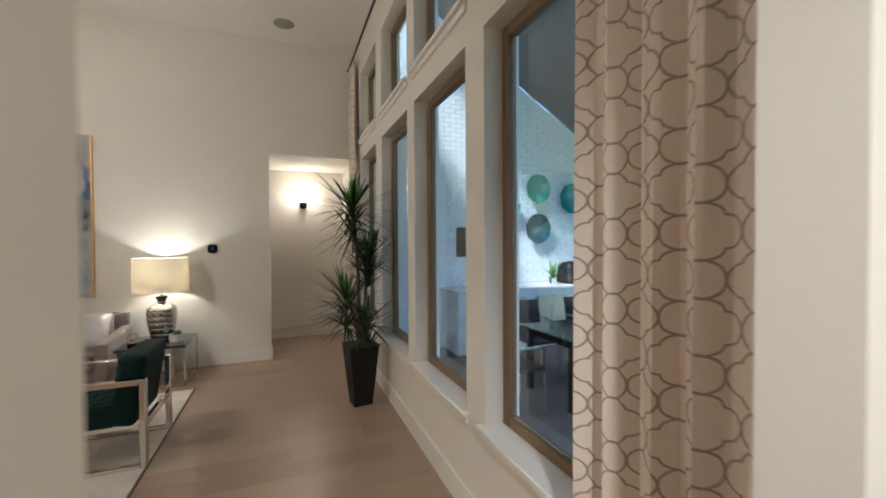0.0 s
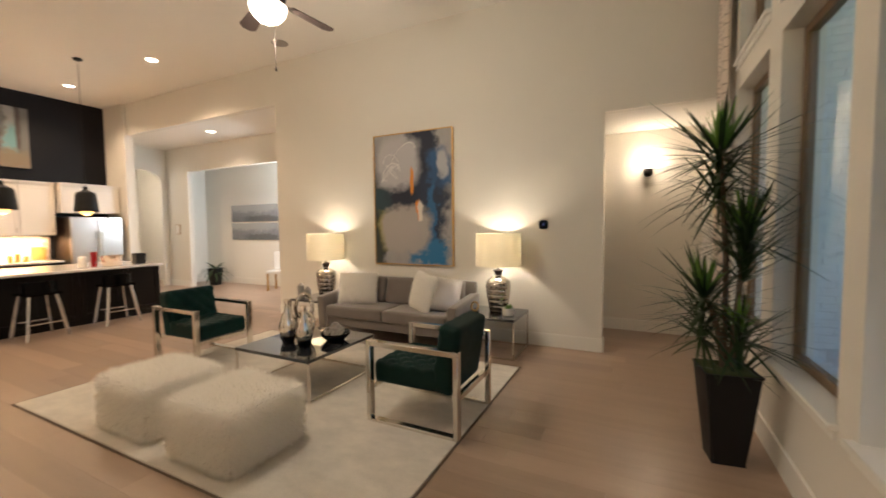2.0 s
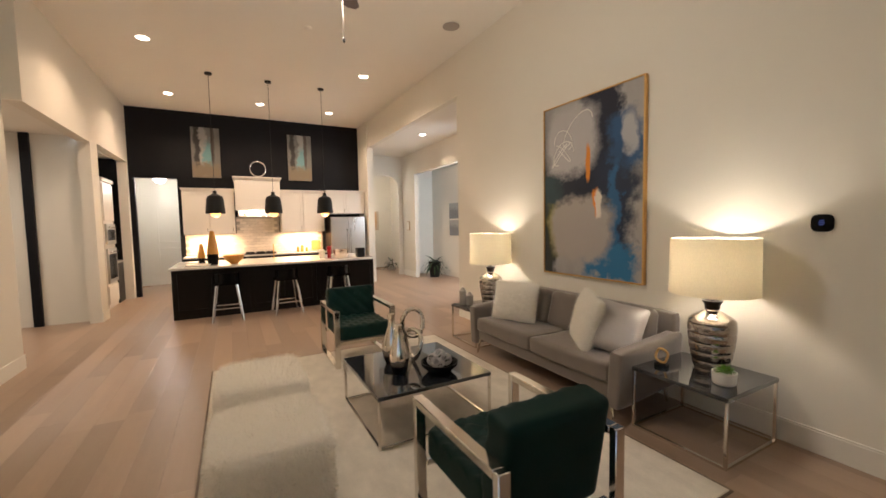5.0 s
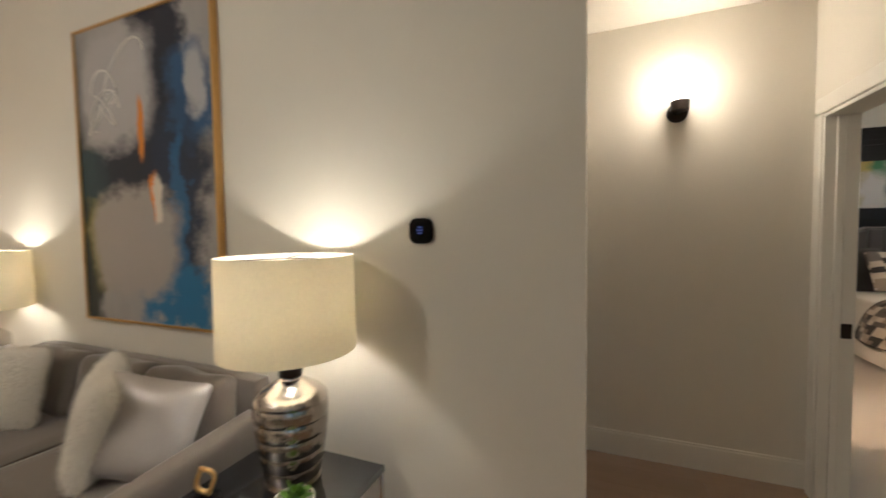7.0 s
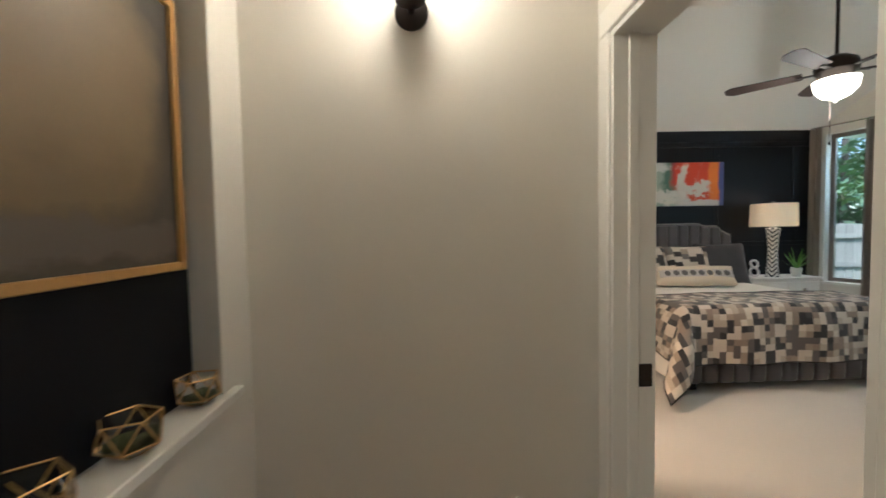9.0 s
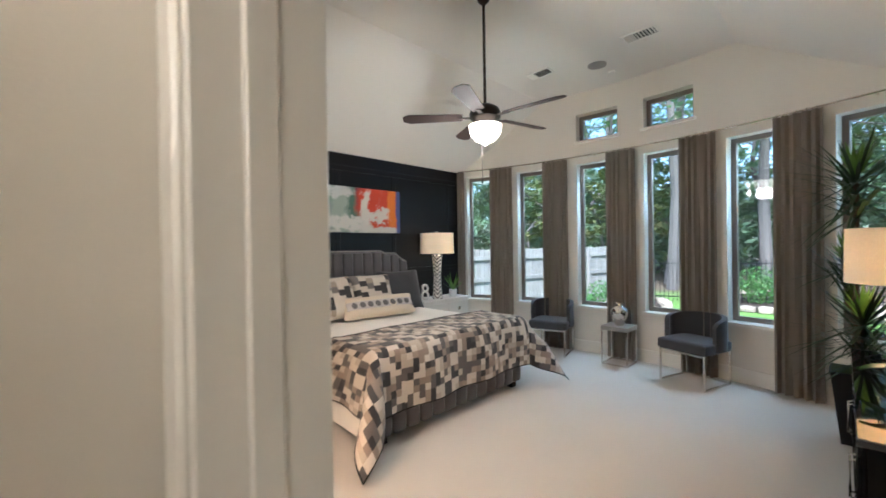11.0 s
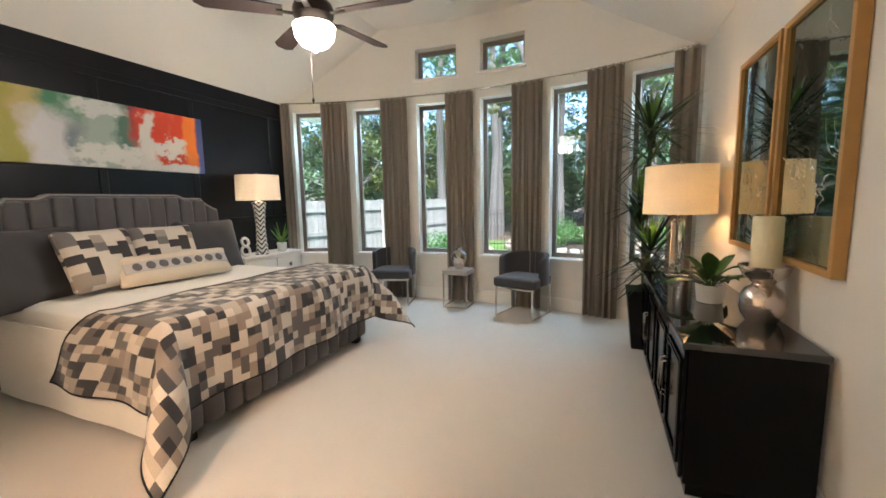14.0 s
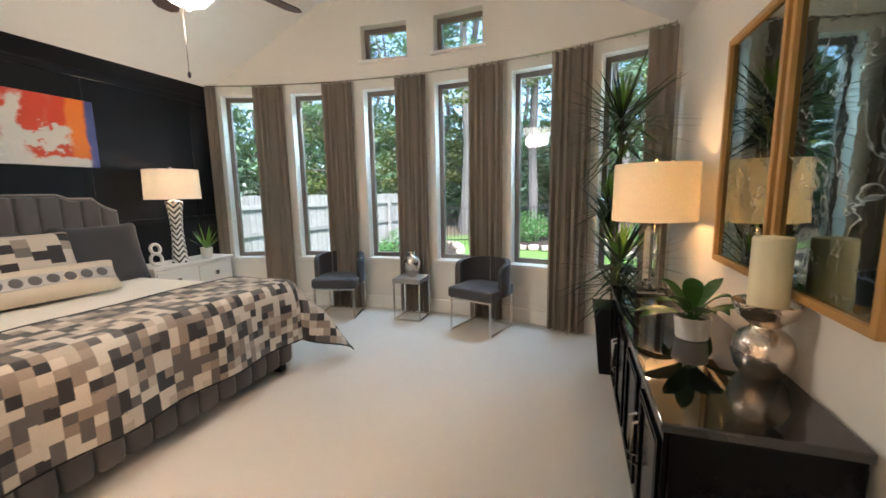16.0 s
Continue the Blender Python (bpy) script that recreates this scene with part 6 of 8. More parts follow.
def drape(u, v, back=False):
    s = (u - 0.5) * 3.06
    t = -0.57 + (1.12 - 0.03 * s + 0.9 * max(0.0, abs(s) - 0.92)) * v
    w, top = 0.965, 0.765 if back else 0.773
    dx, dt = max(0.0, abs(s) - w), max(0.0, -t)
    sg = 1 if s > 0 else -1
    r = math.hypot(dx, dt)
    phi = math.atan2(dt, dx) if r else 0
    fin = math.sin(2 * phi) ** 2 if dx and dt else 0.0
    lean = radians(30) * fin * min(1, r / 0.35)
    r *= 1 + 0.10 * fin
    out = 0.085 * (1 - math.exp(-r / 0.09)) + r * math.sin(lean)
    x = sg * (min(abs(s), w) + out * math.cos(phi) * (1 if dx else 0))
    y = max(t, 0.0) - out * math.sin(phi) * (1 if dt else 0)
    z = top - max(0.0, r - 0.06 * (1 - math.exp(-r / 0.08))) * math.cos(lean)
    z += 0.010 * noise.noise(Vector((s * 3, t * 3, 1))) + 0.02 * (1 - (min(abs(s), 1.35) / 1.35) ** 2) * (1 - dt)
    y -= 0.026 * math.sin(s * 9 + 2 * t) * min(1, dt / 0.25) * (1 - fin)
    x += sg * 0.022 * math.sin(t * 9 + 1) * min(1, dx / 0.25) * (1 - fin)
    return Vector((x, y - 0.015, max(0.012 if back else 0.02, z)))


q = thing("quilt", "patchwork quilt in black, grey, cream blocks draped over the bed foot", "quilt", BX, 9.70)
bm = bmesh.new()
sheet(bm, 72, 48, drape, 0.01)
part("quilt_cloth", bm, QUILT, q)
bm = bmesh.new()
for pts in ([drape(i / 60, 0.0) for i in range(61)], [drape(0.0, i / 40) for i in range(41)], [drape(1.0, i / 40) for i in range(41)], [drape(i / 60, 1.0) for i in range(61)]):
    tube(bm, pts, 0.006, 6)
part("edge_binding", bm, BLACKMATT, q, "black corded edge")

bs_h = thing("bed_sheet", "white bed sheet hanging over the bed sides", "bed sheet", BX, 9.70)
for s in (-1, 1):
    bm = bmesh.new()
    sheet(bm, 30, 6, lambda u, v, back, s=s: Vector((s * ((1.012 if back else 1.006) + 0.005 * math.sin(u * 17) * (1 - v)), 0.02 + 1.86 * u, 0.06 + 0.57 * v)), 0.006)
    part("hanging_side", bm, LINEN, bs_h)
cushion("bed_pillow", "dark grey velvet square pillow against the headboard", CHARVELVET, 0.68, 0.62, 0.20, pose(4.06, 11.38, 0.97, -18, 0, 6), 0, 5)
cushion("bed_pillow", "dark grey velvet square pillow against the headboard", CHARVELVET, 0.68, 0.60, 0.20, pose(5.52, 11.42, 0.96, -18, 0, -4), 0, 6)
cushion("bed_pillow", "dark grey velvet square pillow against the headboard", CHARVELVET, 0.66, 0.56, 0.18, pose(4.78, 11.50, 0.95, -16, 0, 0), 0, 7)
cushion("bed_pillow", "patchwork block square pillow in black and cream", surface("pillow_linen", (0.45, 0.39, 0.32), 0.85), 0.58, 0.50, 0.19, pose(4.39, 11.17, 1.0, -22, 0, 10), 0, 8)
cushion("bed_pillow", "patchwork block square pillow in black and cream", MATS["pillow_linen"], 0.56, 0.48, 0.18, pose(4.95, 11.26, 1.0, -22, 0, -6), 0, 9)


def block_cloth():
    m, t, b = MATS["pillow_linen"], MATS["pillow_linen"].node_tree, MATS["pillow_linen"].node_tree.nodes["Principled BSDF"]
    sep = t.nodes.new("ShaderNodeSeparateXYZ")
    link(t, coords(t), sep.inputs[0])
    comb = t.nodes.new("ShaderNodeCombineXYZ")
    cu = calc(t, "FLOOR", calc(t, "MULTIPLY", sep.outputs[0], 11.0))
    cv = calc(t, "FLOOR", calc(t, "ADD", calc(t, "MULTIPLY", sep.outputs[2], 14.0), calc(t, "MULTIPLY", calc(t, "MODULO", calc(t, "ABSOLUTE", cu), 2.0), 0.5)))
    link(t, cu, comb.inputs[0])
    link(t, cv, comb.inputs[1])
    w = t.nodes.new("ShaderNodeTexWhiteNoise")
    link(t, comb.outputs[0], w.inputs["Vector"])
    ramp = t.nodes.new("ShaderNodeValToRGB")
    ramp.color_ramp.interpolation = "CONSTANT"
    el = ramp.color_ramp.elements
    el.new(0.5)
    el.new(0.75)
    for e, (p, cc) in zip(el, ((0, (0.58, 0.51, 0.42)), (0.42, (0.045, 0.04, 0.04)), (0.68, (0.17, 0.15, 0.14)), (0.86, (0.33, 0.27, 0.21)))):
        e.position, e.color = p, rgb(cc)
    link(t, w.outputs["Value"], ramp.inputs[0])
    link(t, ramp.outputs[0], b.inputs["Base Color"])


block_cloth()
lp = cushion("lumbar_pillow", "long cream lumbar pillow with a grey medallion band", TANLINEN, 0.94, 0.27, 0.17, pose(4.87, 11.0, 0.875, -34, 0, -8), 0, 10)


def bow(x, z):
    return -0.085 * math.sqrt(max(0.06, (1 - (x / 0.47) ** 4) * (1 - (z / 0.135) ** 4)))


bm = bmesh.new()
sheet(bm, 24, 3, lambda u, v, back: Vector((-0.42 + 0.84 * u, bow(-0.42 + 0.84 * u, 0.05) + (0.01 if back else -0.004), -0.046 + 0.092 * v)), 0.01)
part("band", bm, SATIN, lp, "pale grey woven band")
bm = bmesh.new()
lathe(bm, [(0.034, 0.0), (0.036, 0.003), (0.030, 0.006), (0.016, 0.007)], 18)
bmesh.ops.transform(bm, matrix=pose(0, 0, 0, 90), verts=bm.verts)
medal = mesh_of("medallion", bm, GREYVELVET)
for k in range(8):
    x = -0.335 + 0.0957 * k
    o = new("medallion", medal)
    o.parent, o.location = lp, (x, bow(x, 0.05) - 0.003, 0)

# night stand and what stands on it
N = thing("nightstand", "white painted two-door nightstand beside the bed", "nightstand", 6.42, 11.60)
bm = bmesh.new()
box(bm, (-0.47, -0.19, 0.08), (0.47, 0.20, 0.735), 0.004)
part("body", bm, WHITECAB, N)
bm = bmesh.new()
box(bm, (-0.49, -0.21, 0.737), (0.49, 0.20, 0.77), 0.005)
part("top", bm, WHITECAB, N)
for x in (-0.42, 0.42):
    for y in (-0.15, 0.16):
        simple("leg", (x - 0.025, y - 0.025, 0), (x + 0.025, y + 0.025, 0.08), WHITECAB, N)
for x in (-0.235, 0.235):
    for z, h in ((0.12, 0.34), (0.49, 0.22)):
        d = simple("drawer", (x - 0.22, -0.208, z), (x + 0.22, -0.192, z + h), WHITECAB, N, "", 0.004)
        simple("pull", (x - 0.025, -0.225, z + h / 2 - 0.025), (x + 0.025, -0.209, z + h / 2 + 0.025), CHROME, d, "square nickel pull", 0.004)
L = thing("bedside_lamp", "lit lamp with white drum shade on a chevron base", "lamp", 6.33, 11.53, 0.77)
bm = bmesh.new()
lathe(bm, [(0.085, 0), (0.088, 0.012), (0.075, 0.02), (0.062, 0.20), (0.056, 0.36), (0.068, 0.55), (0.084, 0.66), (0.03, 0.68), (0.01, 0.69), (0.01, 0.98), (0.018, 1.0), (0.012, 1.03)], 28)


def chevron():
    m, t, b = nodes_of("chevron_ceramic")
    sep = t.nodes.new("ShaderNodeSeparateXYZ")
    link(t, coords(t), sep.inputs[0])
    ang = calc(t, "ARCTAN2", sep.outputs[1], sep.outputs[0])
    zig = calc(t, "PINGPONG", ang, math.pi / 4)
    band = calc(t, "FRACT", calc(t, "ADD", calc(t, "MULTIPLY", sep.outputs[2], 17.0), calc(t, "MULTIPLY", zig, 1.3)))
    link(t, mixer(t, "MIX", calc(t, "LESS_THAN", band, 0.42), (0.76, 0.72, 0.66, 1), (0.02, 0.02, 0.022, 1)), b.inputs["Base Color"])
    b.inputs["Roughness"].default_value = 0.4
    return m


part("base", bm, chevron(), L, "chevron patterned ceramic base")
bm = bmesh.new()
lathe(bm, [(0.262, 0.69), (0.255, 1.0), (0.252, 1.0), (0.259, 0.69)], 40)
bmesh.ops.delete(bm, geom=[f for f in bm.faces if len(f.verts) > 4], context="FACES_ONLY")
part("shade", bm, WHITESHADE, L, "white drum shade")
s = thing("figure_eight", "white glossy figure-eight ornament on the nightstand", "ornament", 6.05, 11.50, 0.77)
bm = bmesh.new()
for cz, r in ((0.075, 0.058), (0.185, 0.048)):
    tube(bm, [(r * math.cos(a), 0.012 * math.sin(a), cz + r * math.sin(a)) for a in [2 * math.pi * j / 26 for j in range(26)]], 0.016, 9, True)
part("double_loop", bm, WHITECER, s)
g = thing("snake_plant", "small snake plant in a white pot on the nightstand", "potted plant", 6.64, 11.50, 0.77)
bm = bmesh.new()
lathe(bm, [(0.05, 0), (0.058, 0.01), (0.064, 0.12), (0.056, 0.12), (0.05, 0.1)], 22)
part("pot", bm, WHITECER, g)
bm = bmesh.new()
rosette(bm, (0, 0, 0.10), 16, 0.26, 0.017, 9, 0.15, 1.2)
part("leaves", bm, LEAFLIGHT, g, "upright green blades", False)

# long painting over the bed
P = thing("long_painting", "wide abstract canvas in olive, green, white and red", "painting", 4.88, 11.83, 2.08)
bm = bmesh.new()
box(bm, (-0.945, -0.045, -0.305), (0.945, -0.002, 0.305), 0.003)
part("canvas", bm, painting("colour_field_paint", (0.55, 0.53, 0.48), [
    (-0.80, 0.0, 0.20, 0.45, (0.34, 0.31, 0.03), 0.5, 0.2), (-0.50, 0.10, 0.10, 0.25, (0.45, 0.36, 0.10), 0.6, 0.3), (-0.30, 0.20, 0.13, 0.14, (0.05, 0.20, 0.09), 0.6, 0.3), (-0.42, -0.10, 0.12, 0.18, (0.60, 0.58, 0.58), 0.8, 0.3),
    (-0.20, -0.12, 0.10, 0.14, (0.16, 0.20, 0.22), 0.9, 0.3), (0.05, -0.05, 0.22, 0.28, (0.36, 0.42, 0.35), 0.6, 0.4), (0.22, 0.10, 0.10, 0.20, (0.08, 0.17, 0.12), 0.8, 0.4), (0.27, 0.22, 0.06, 0.16, (0.02, 0.03, 0.07), 0.5, 0.2),
    (0.58, 0.12, 0.32, 0.24, (0.62, 0.055, 0.015), 0.35, 0.25), (0.66, -0.20, 0.25, 0.12, (0.60, 0.07, 0.02), 0.5, 0.3), (0.80, 0.10, 0.06, 0.28, (0.75, 0.20, 0.02), 0.6, 0.15), (0.0, -0.20, 0.26, 0.07, (0.66, 0.64, 0.58), 0.8, 0.5), (-0.06, 0.24, 0.16, 0.05, (0.62, 0.62, 0.58), 0.8, 0.4), (0.36, 0.02, 0.06, 0.22, (0.68, 0.64, 0.58), 0.5, 0.4), (0.52, -0.06, 0.22, 0.08, (0.66, 0.62, 0.56), 0.3, 0.45), (0.60, -0.28, 0.30, 0.05, (0.62, 0.60, 0.55), 0.4, 0.2), (0.93, 0.0, 0.045, 0.34, (0.07, 0.09, 0.26), 0.5, 0.12)], 0.5, 0.3), P)

ceiling_fan("ceiling_fan", "dark bronze bedroom ceiling fan with lit bowl on a long rod", 4.885, 9.37, 3.78, 2.71, 0.235, 0.73, WALNUT, "", 60, 0.56)

# barrel chairs and table at the bay


def barrel_chair():
    c = thing("barrel_chair", "slate velvet barrel chair on a chrome sled base", "chair", group="chairs at the bay window")
    bm = bmesh.new()
    puff(bm, (-0.27, -0.27, 0.37), (0.24, 0.27, 0.49), 0.5, 10)
    part("seat", bm, CHARVELVET, c)
    bm = bmesh.new()

    def wrap(u, v, back):
        a = radians(-112 + 224 * u)
        r = (0.305 if back else 0.255)
        edge = math.sin(math.pi * u) ** 0.35
        return Vector((0.01 + r * math.cos(a) * 0.95, r * math.sin(a), 0.40 + v * (0.36 * (0.72 + 0.28 * edge))))
    sheet(bm, 28, 6, wrap, 0.05)
    part("backrest", bm, CHARVELVET, c, "curved wrap-round back")
    for y in (-0.24, 0.24):
        bm = bmesh.new()
        for lo, hi in (((-0.255, y - 0.011, 0), (-0.233, y + 0.011, 0.38)), ((0.235, y - 0.011, 0), (0.257, y + 0.011, 0.38)), ((-0.233, y - 0.011, 0), (0.235, y + 0.011, 0.02))):
            box(bm, lo, hi, 0.003)
        part("sled_leg", bm, CHROME, c, "chrome sled leg")
    bm = bmesh.new()
    box(bm, (-0.25, -0.235, 0.352), (-0.23, 0.235, 0.372))
    part("rail", bm, CHROME, c, "", False)
    bm = bmesh.new()
    box(bm, (0.24, -0.235, 0.0), (0.255, 0.235, 0.02))
    part("rail", bm, CHROME, c, "", False)
    return c


bc = barrel_chair()
bc.matrix_basis = pose(7.26, 8.34, 0, 0, 0, -17)
copy_thing(bc, pose(7.33, 10.16, 0, 0, 0, 14))
t = thing("drink_table", "small square grey stone-topped table on a thin chrome frame", "table", 7.41, 9.23)
bm = bmesh.new()
box(bm, (-0.17, -0.17, 0.445), (0.17, 0.17, 0.50), 0.003)
part("tabletop", bm, STUCCO, t)
for x in (-0.16, 0.16):
    for y in (-0.16, 0.16):
        simple("leg", (x - 0.008, y - 0.008, 0), (x + 0.008, y + 0.008, 0.445), CHROME, t)
    simple("base_rail", (x - 0.008, -0.152, 0), (x + 0.008, 0.152, 0.014), CHROME, t)
    simple("base_rail", (-0.152, x - 0.008, 0), (0.152, x + 0.008, 0.014), CHROME, t)
turned("urn_vase", "mercury silver urn vase on the small table", "vase", [(0.05, 0), (0.055, 0.01), (0.075, 0.06), (0.105, 0.14), (0.108, 0.19), (0.085, 0.235), (0.045, 0.26), (0.04, 0.285), (0.055, 0.31), (0.045, 0.308)], BRIGHT, 7.41, 9.22, 0.50, 28)

# dresser and what stands on it
D = thing("dresser", "long glossy black dresser with moulded doors and chrome pulls", "dresser", 5.42, 6.86)
bm = bmesh.new()
box(bm, (-0.93, -0.25, 0.07), (0.93, 0.24, 0.725), 0.004)
part("body", bm, BLACK, D)
simple("plinth", (-0.90, -0.24, 0), (0.90, 0.22, 0.07), BLACK, D)
bm = bmesh.new()
box(bm, (-0.945, -0.255, 0.726), (0.945, 0.27, 0.76), 0.005)
TOPGLASS = surface("black_mirror_top", (0.006, 0.006, 0.007), 0.04, var=0.2, scale=4, fine=60, depth=0.0)
TOPGLASS.node_tree.nodes["Principled BSDF"].inputs["IOR"].default_value = 1.9
part("top", bm, TOPGLASS, D, "mirror-gloss black top")
for k in range(4):
    x = -0.93 + 0.465 * k
    d = simple("door", (x + 0.012, 0.241, 0.09), (x + 0.453, 0.256, 0.71), BLACK, D, "", 0.003)
    bm = bmesh.new()
    for e in (0.05, 0.075):
        for lo, hi in (((x + e, 0.256, 0.09 + e), (x + e + 0.012, 0.266, 0.71 - e)), ((x + 0.453 - e, 0.256, 0.09 + e), (x + 0.465 - e, 0.266, 0.71 - e)), ((x + e + 0.012, 0.256, 0.09 + e), (x + 0.453 - e, 0.266, 0.10 + e)), ((x + e + 0.012, 0.256, 0.70 - e), (x + 0.453 - e, 0.266, 0.71 - e))):
            box(bm, lo, hi, 0.002)
    part("moulding", bm, BLACK, d, "stepped door moulding")
    hx = x + (0.43 if k % 2 == 0 else 0.035)
    bm = bmesh.new()
    tube(bm, [(hx, 0.257, 0.30), (hx, 0.285, 0.31), (hx, 0.285, 0.49), (hx, 0.257, 0.50)], 0.007, 8)
    part("handle", bm, CHROME, d, "chrome bow handle")
c = thing("candle_holder", "hammered silver sphere candle holder on the dresser", "candle holder", 4.94, 6.705, 0.76)
bm = bmesh.new()
lathe(bm, [(0.050, 0), (0.066, 0.004), (0.090, 0.040), (0.102, 0.090), (0.098, 0.130), (0.080, 0.168), (0.052, 0.188), (0.046, 0.200), (0.060, 0.212), (0.092, 0.240), (0.108, 0.275), (0.112, 0.292), (0.106, 0.292), (0.088, 0.268)], 44)
part("body", bm, HAMMERED, c)
bm = bmesh.new()
lathe(bm, [(0.061, 0.266), (0.064, 0.28), (0.064, 0.530), (0.060, 0.538), (0.012, 0.530), (0.003, 0.532), (0.002, 0.550)], 32)
part("candle", bm, WAX, c, "thick ivory pillar candle")
g = thing("leafy_plant", "broad-leaved plant in a small white pot on the dresser", "potted plant", 5.31, 6.85, 0.76)
bm = bmesh.new()
lathe(bm, [(0.060, 0), (0.068, 0.004), (0.079, 0.105), (0.079, 0.11), (0.073, 0.11), (0.069, 0.08)], 28)
part("pot", bm, WHITECER, g, "white ceramic pot")
bm = bmesh.new()
lathe(bm, [(0.001, 0.092), (0.070, 0.088)], 20)
part("soil", bm, SOIL, g)
bm = bmesh.new()
rnd = random.Random(21)
for k in range(15):
    az, el, Lh = k * 2.4, radians(rnd.uniform(15, 70)), rnd.uniform(0.19, 0.31)
    d = Vector((math.cos(az) * math.cos(el), math.sin(az) * math.cos(el), math.sin(el)))
    base = Vector((0, 0, 0.09)) + d * 0.06
    sd = Vector((-math.sin(az), math.cos(az), 0))
    prev = None
    for j in range(7):
        u = j / 6
        p = base + d * Lh * u - Vector((0, 0, 0.10 * u * u))
        w = 0.042 * math.sin(math.pi * min(1, 0.08 + 0.92 * u)) ** 0.8
        row = [bm.verts.new(p - sd * w + Vector((0, 0, 0.012))), bm.verts.new(p), bm.verts.new(p + sd * w + Vector((0, 0, 0.012)))]
        if prev:
            bm.faces.new((prev[0], prev[1], row[1], row[0]))
            bm.faces.new((prev[1], prev[2], row[2], row[1]))
        prev = row
    tube(bm, [(0, 0, 0.07), Vector((0, 0, 0.07)).lerp(base, 0.6) + Vector((0, 0, 0.02)), base], 0.004, 5)
part("leaves", bm, surface("glossy_leaf", (0.055, 0.13, 0.025), 0.3, var=0.4, scale=30, fine=60), g, "variegated glossy green leaves")
L = thing("dresser_lamp", "lit lamp with cream drum shade and clear glass column", "lamp", 6.17, 6.90, 0.76)
bm = bmesh.new()
box(bm, (-0.085, -0.085, 0), (0.085, 0.085, 0.025), 0.004)
part("foot", bm, CHROME, L)
bm = bmesh.new()
lathe(bm, [(0.05, 0.025), (0.05, 0.45), (0.03, 0.47)], 24)
part("column", bm, CLEAR, L, "clear glass column")
bm = bmesh.new()
for s in (-1, 1):
    tube(bm, [(s * 0.05, 0, 0.05), (s * 0.095, 0, 0.14), (s * 0.11, 0, 0.30), (s * 0.07, 0, 0.45), (0, 0, 0.48)], 0.011, 8)
part("arms", bm, CLEAR, L, "curved glass arms")
bm = bmesh.new()
rod(bm, (0, 0, 0.42), (0, 0, 0.895), 0.008)
ball(bm, (0, 0, 0.91), 0.014)
part("stem", bm, CHROME, L)
bm = bmesh.new()
lathe(bm, [(0.262, 0.51), (0.256, 0.885), (0.253, 0.885), (0.259, 0.51)], 40)
bmesh.ops.delete(bm, geom=[f for f in bm.faces if len(f.verts) > 4], context="FACES_ONLY")
part("shade", bm, LAMPSHADE, L, "cream drum shade")
c = thing("greeting_card", "small standing card with a red print on the dresser", "card", 5.62, 6.74, 0.76, 20)
bm = bmesh.new()
box(bm, (-0.05, 0.0, 0.0), (0.05, 0.004, 0.21), 0.0, pose(0, 0, 0, -8))
part("sheet", bm, WHITECER, c, "", False)
simple("print", (-0.028, -0.0012, 0.11), (0.028, -0.0003, 0.16), BAUBLES[0], c).matrix_basis = pose(0, -0.002, 0, -8)
def marbled():
    """Dark silvered glass with pale drawn veins."""
    m, t, b = nodes_of("marbled_mirror")
    vec = coords(t)
    n = t.nodes.new("ShaderNodeTexNoise")
    n.inputs["Scale"].default_value, n.inputs["Detail"].default_value, n.inputs["Distortion"].default_value = 3.2, 3.0, 2.2
    link(t, vec, n.inputs["Vector"])
    vein = calc(t, "SUBTRACT", 1.0, calc(t, "MULTIPLY", calc(t, "ABSOLUTE", calc(t, "SUBTRACT", n.outputs[0], 0.545)), 60.0), clamp=True)
    vein = calc(t, "MULTIPLY", vein, calc(t, "MULTIPLY_ADD", noise_tex(t, 5.0, 2.0, vec), 2.4, -0.70, clamp=True))
    cloud = mixer(t, "MIX", noise_tex(t, 2.4, 5.0, vec), (0.10, 0.135, 0.115, 1), (0.38, 0.42, 0.38, 1))
    link(t, mixer(t, "MIX", vein, cloud, (0.46, 0.46, 0.40, 1)), b.inputs["Base Color"])
    link(t, calc(t, "SUBTRACT", 1.0, vein, clamp=True), b.inputs["Metallic"])
    link(t, calc(t, "MULTIPLY_ADD", vein, 0.4, 0.02), b.inputs["Roughness"])
    bumped(t, b, noise_tex(t, 6.0, 3.0, vec), 0.006, 0.10)
    return m


MARBLE = marbled()
for x0, x1 in ((4.50, 5.155), (5.195, 5.85)):
    xm, hw = (x0 + x1) / 2, (x1 - x0) / 2
    P = thing("wall_mirror", "dark marbled mirror glass in a deep honey wood frame", "mirror", xm, 6.585, 1.668, 0, "pair of marbled mirrors")
    simple("glass", (-hw + 0.03, 0.004, -0.57), (hw - 0.03, 0.030, 0.57), MARBLE, P, "reflective dark marbled glass")
    bm = bmesh.new()
    for lo, hi in (((-hw, 0.002, -0.60), (-hw + 0.03, 0.05, 0.60)), ((hw - 0.03, 0.002, -0.60), (hw, 0.05, 0.60)), ((-hw + 0.03, 0.002, -0.60), (hw - 0.03, 0.05, -0.57)), ((-hw + 0.03, 0.002, 0.57), (hw - 0.03, 0.05, 0.60))):
        box(bm, lo, hi, 0.002)
    part("frame", bm, OAKGOLD, P, "honey wood frame")

# bay curtains and rod
def bay_cloth():
    m = shade_cloth("taupe_sheer", (0.30, 0.255, 0.21), 0.30)
    return m


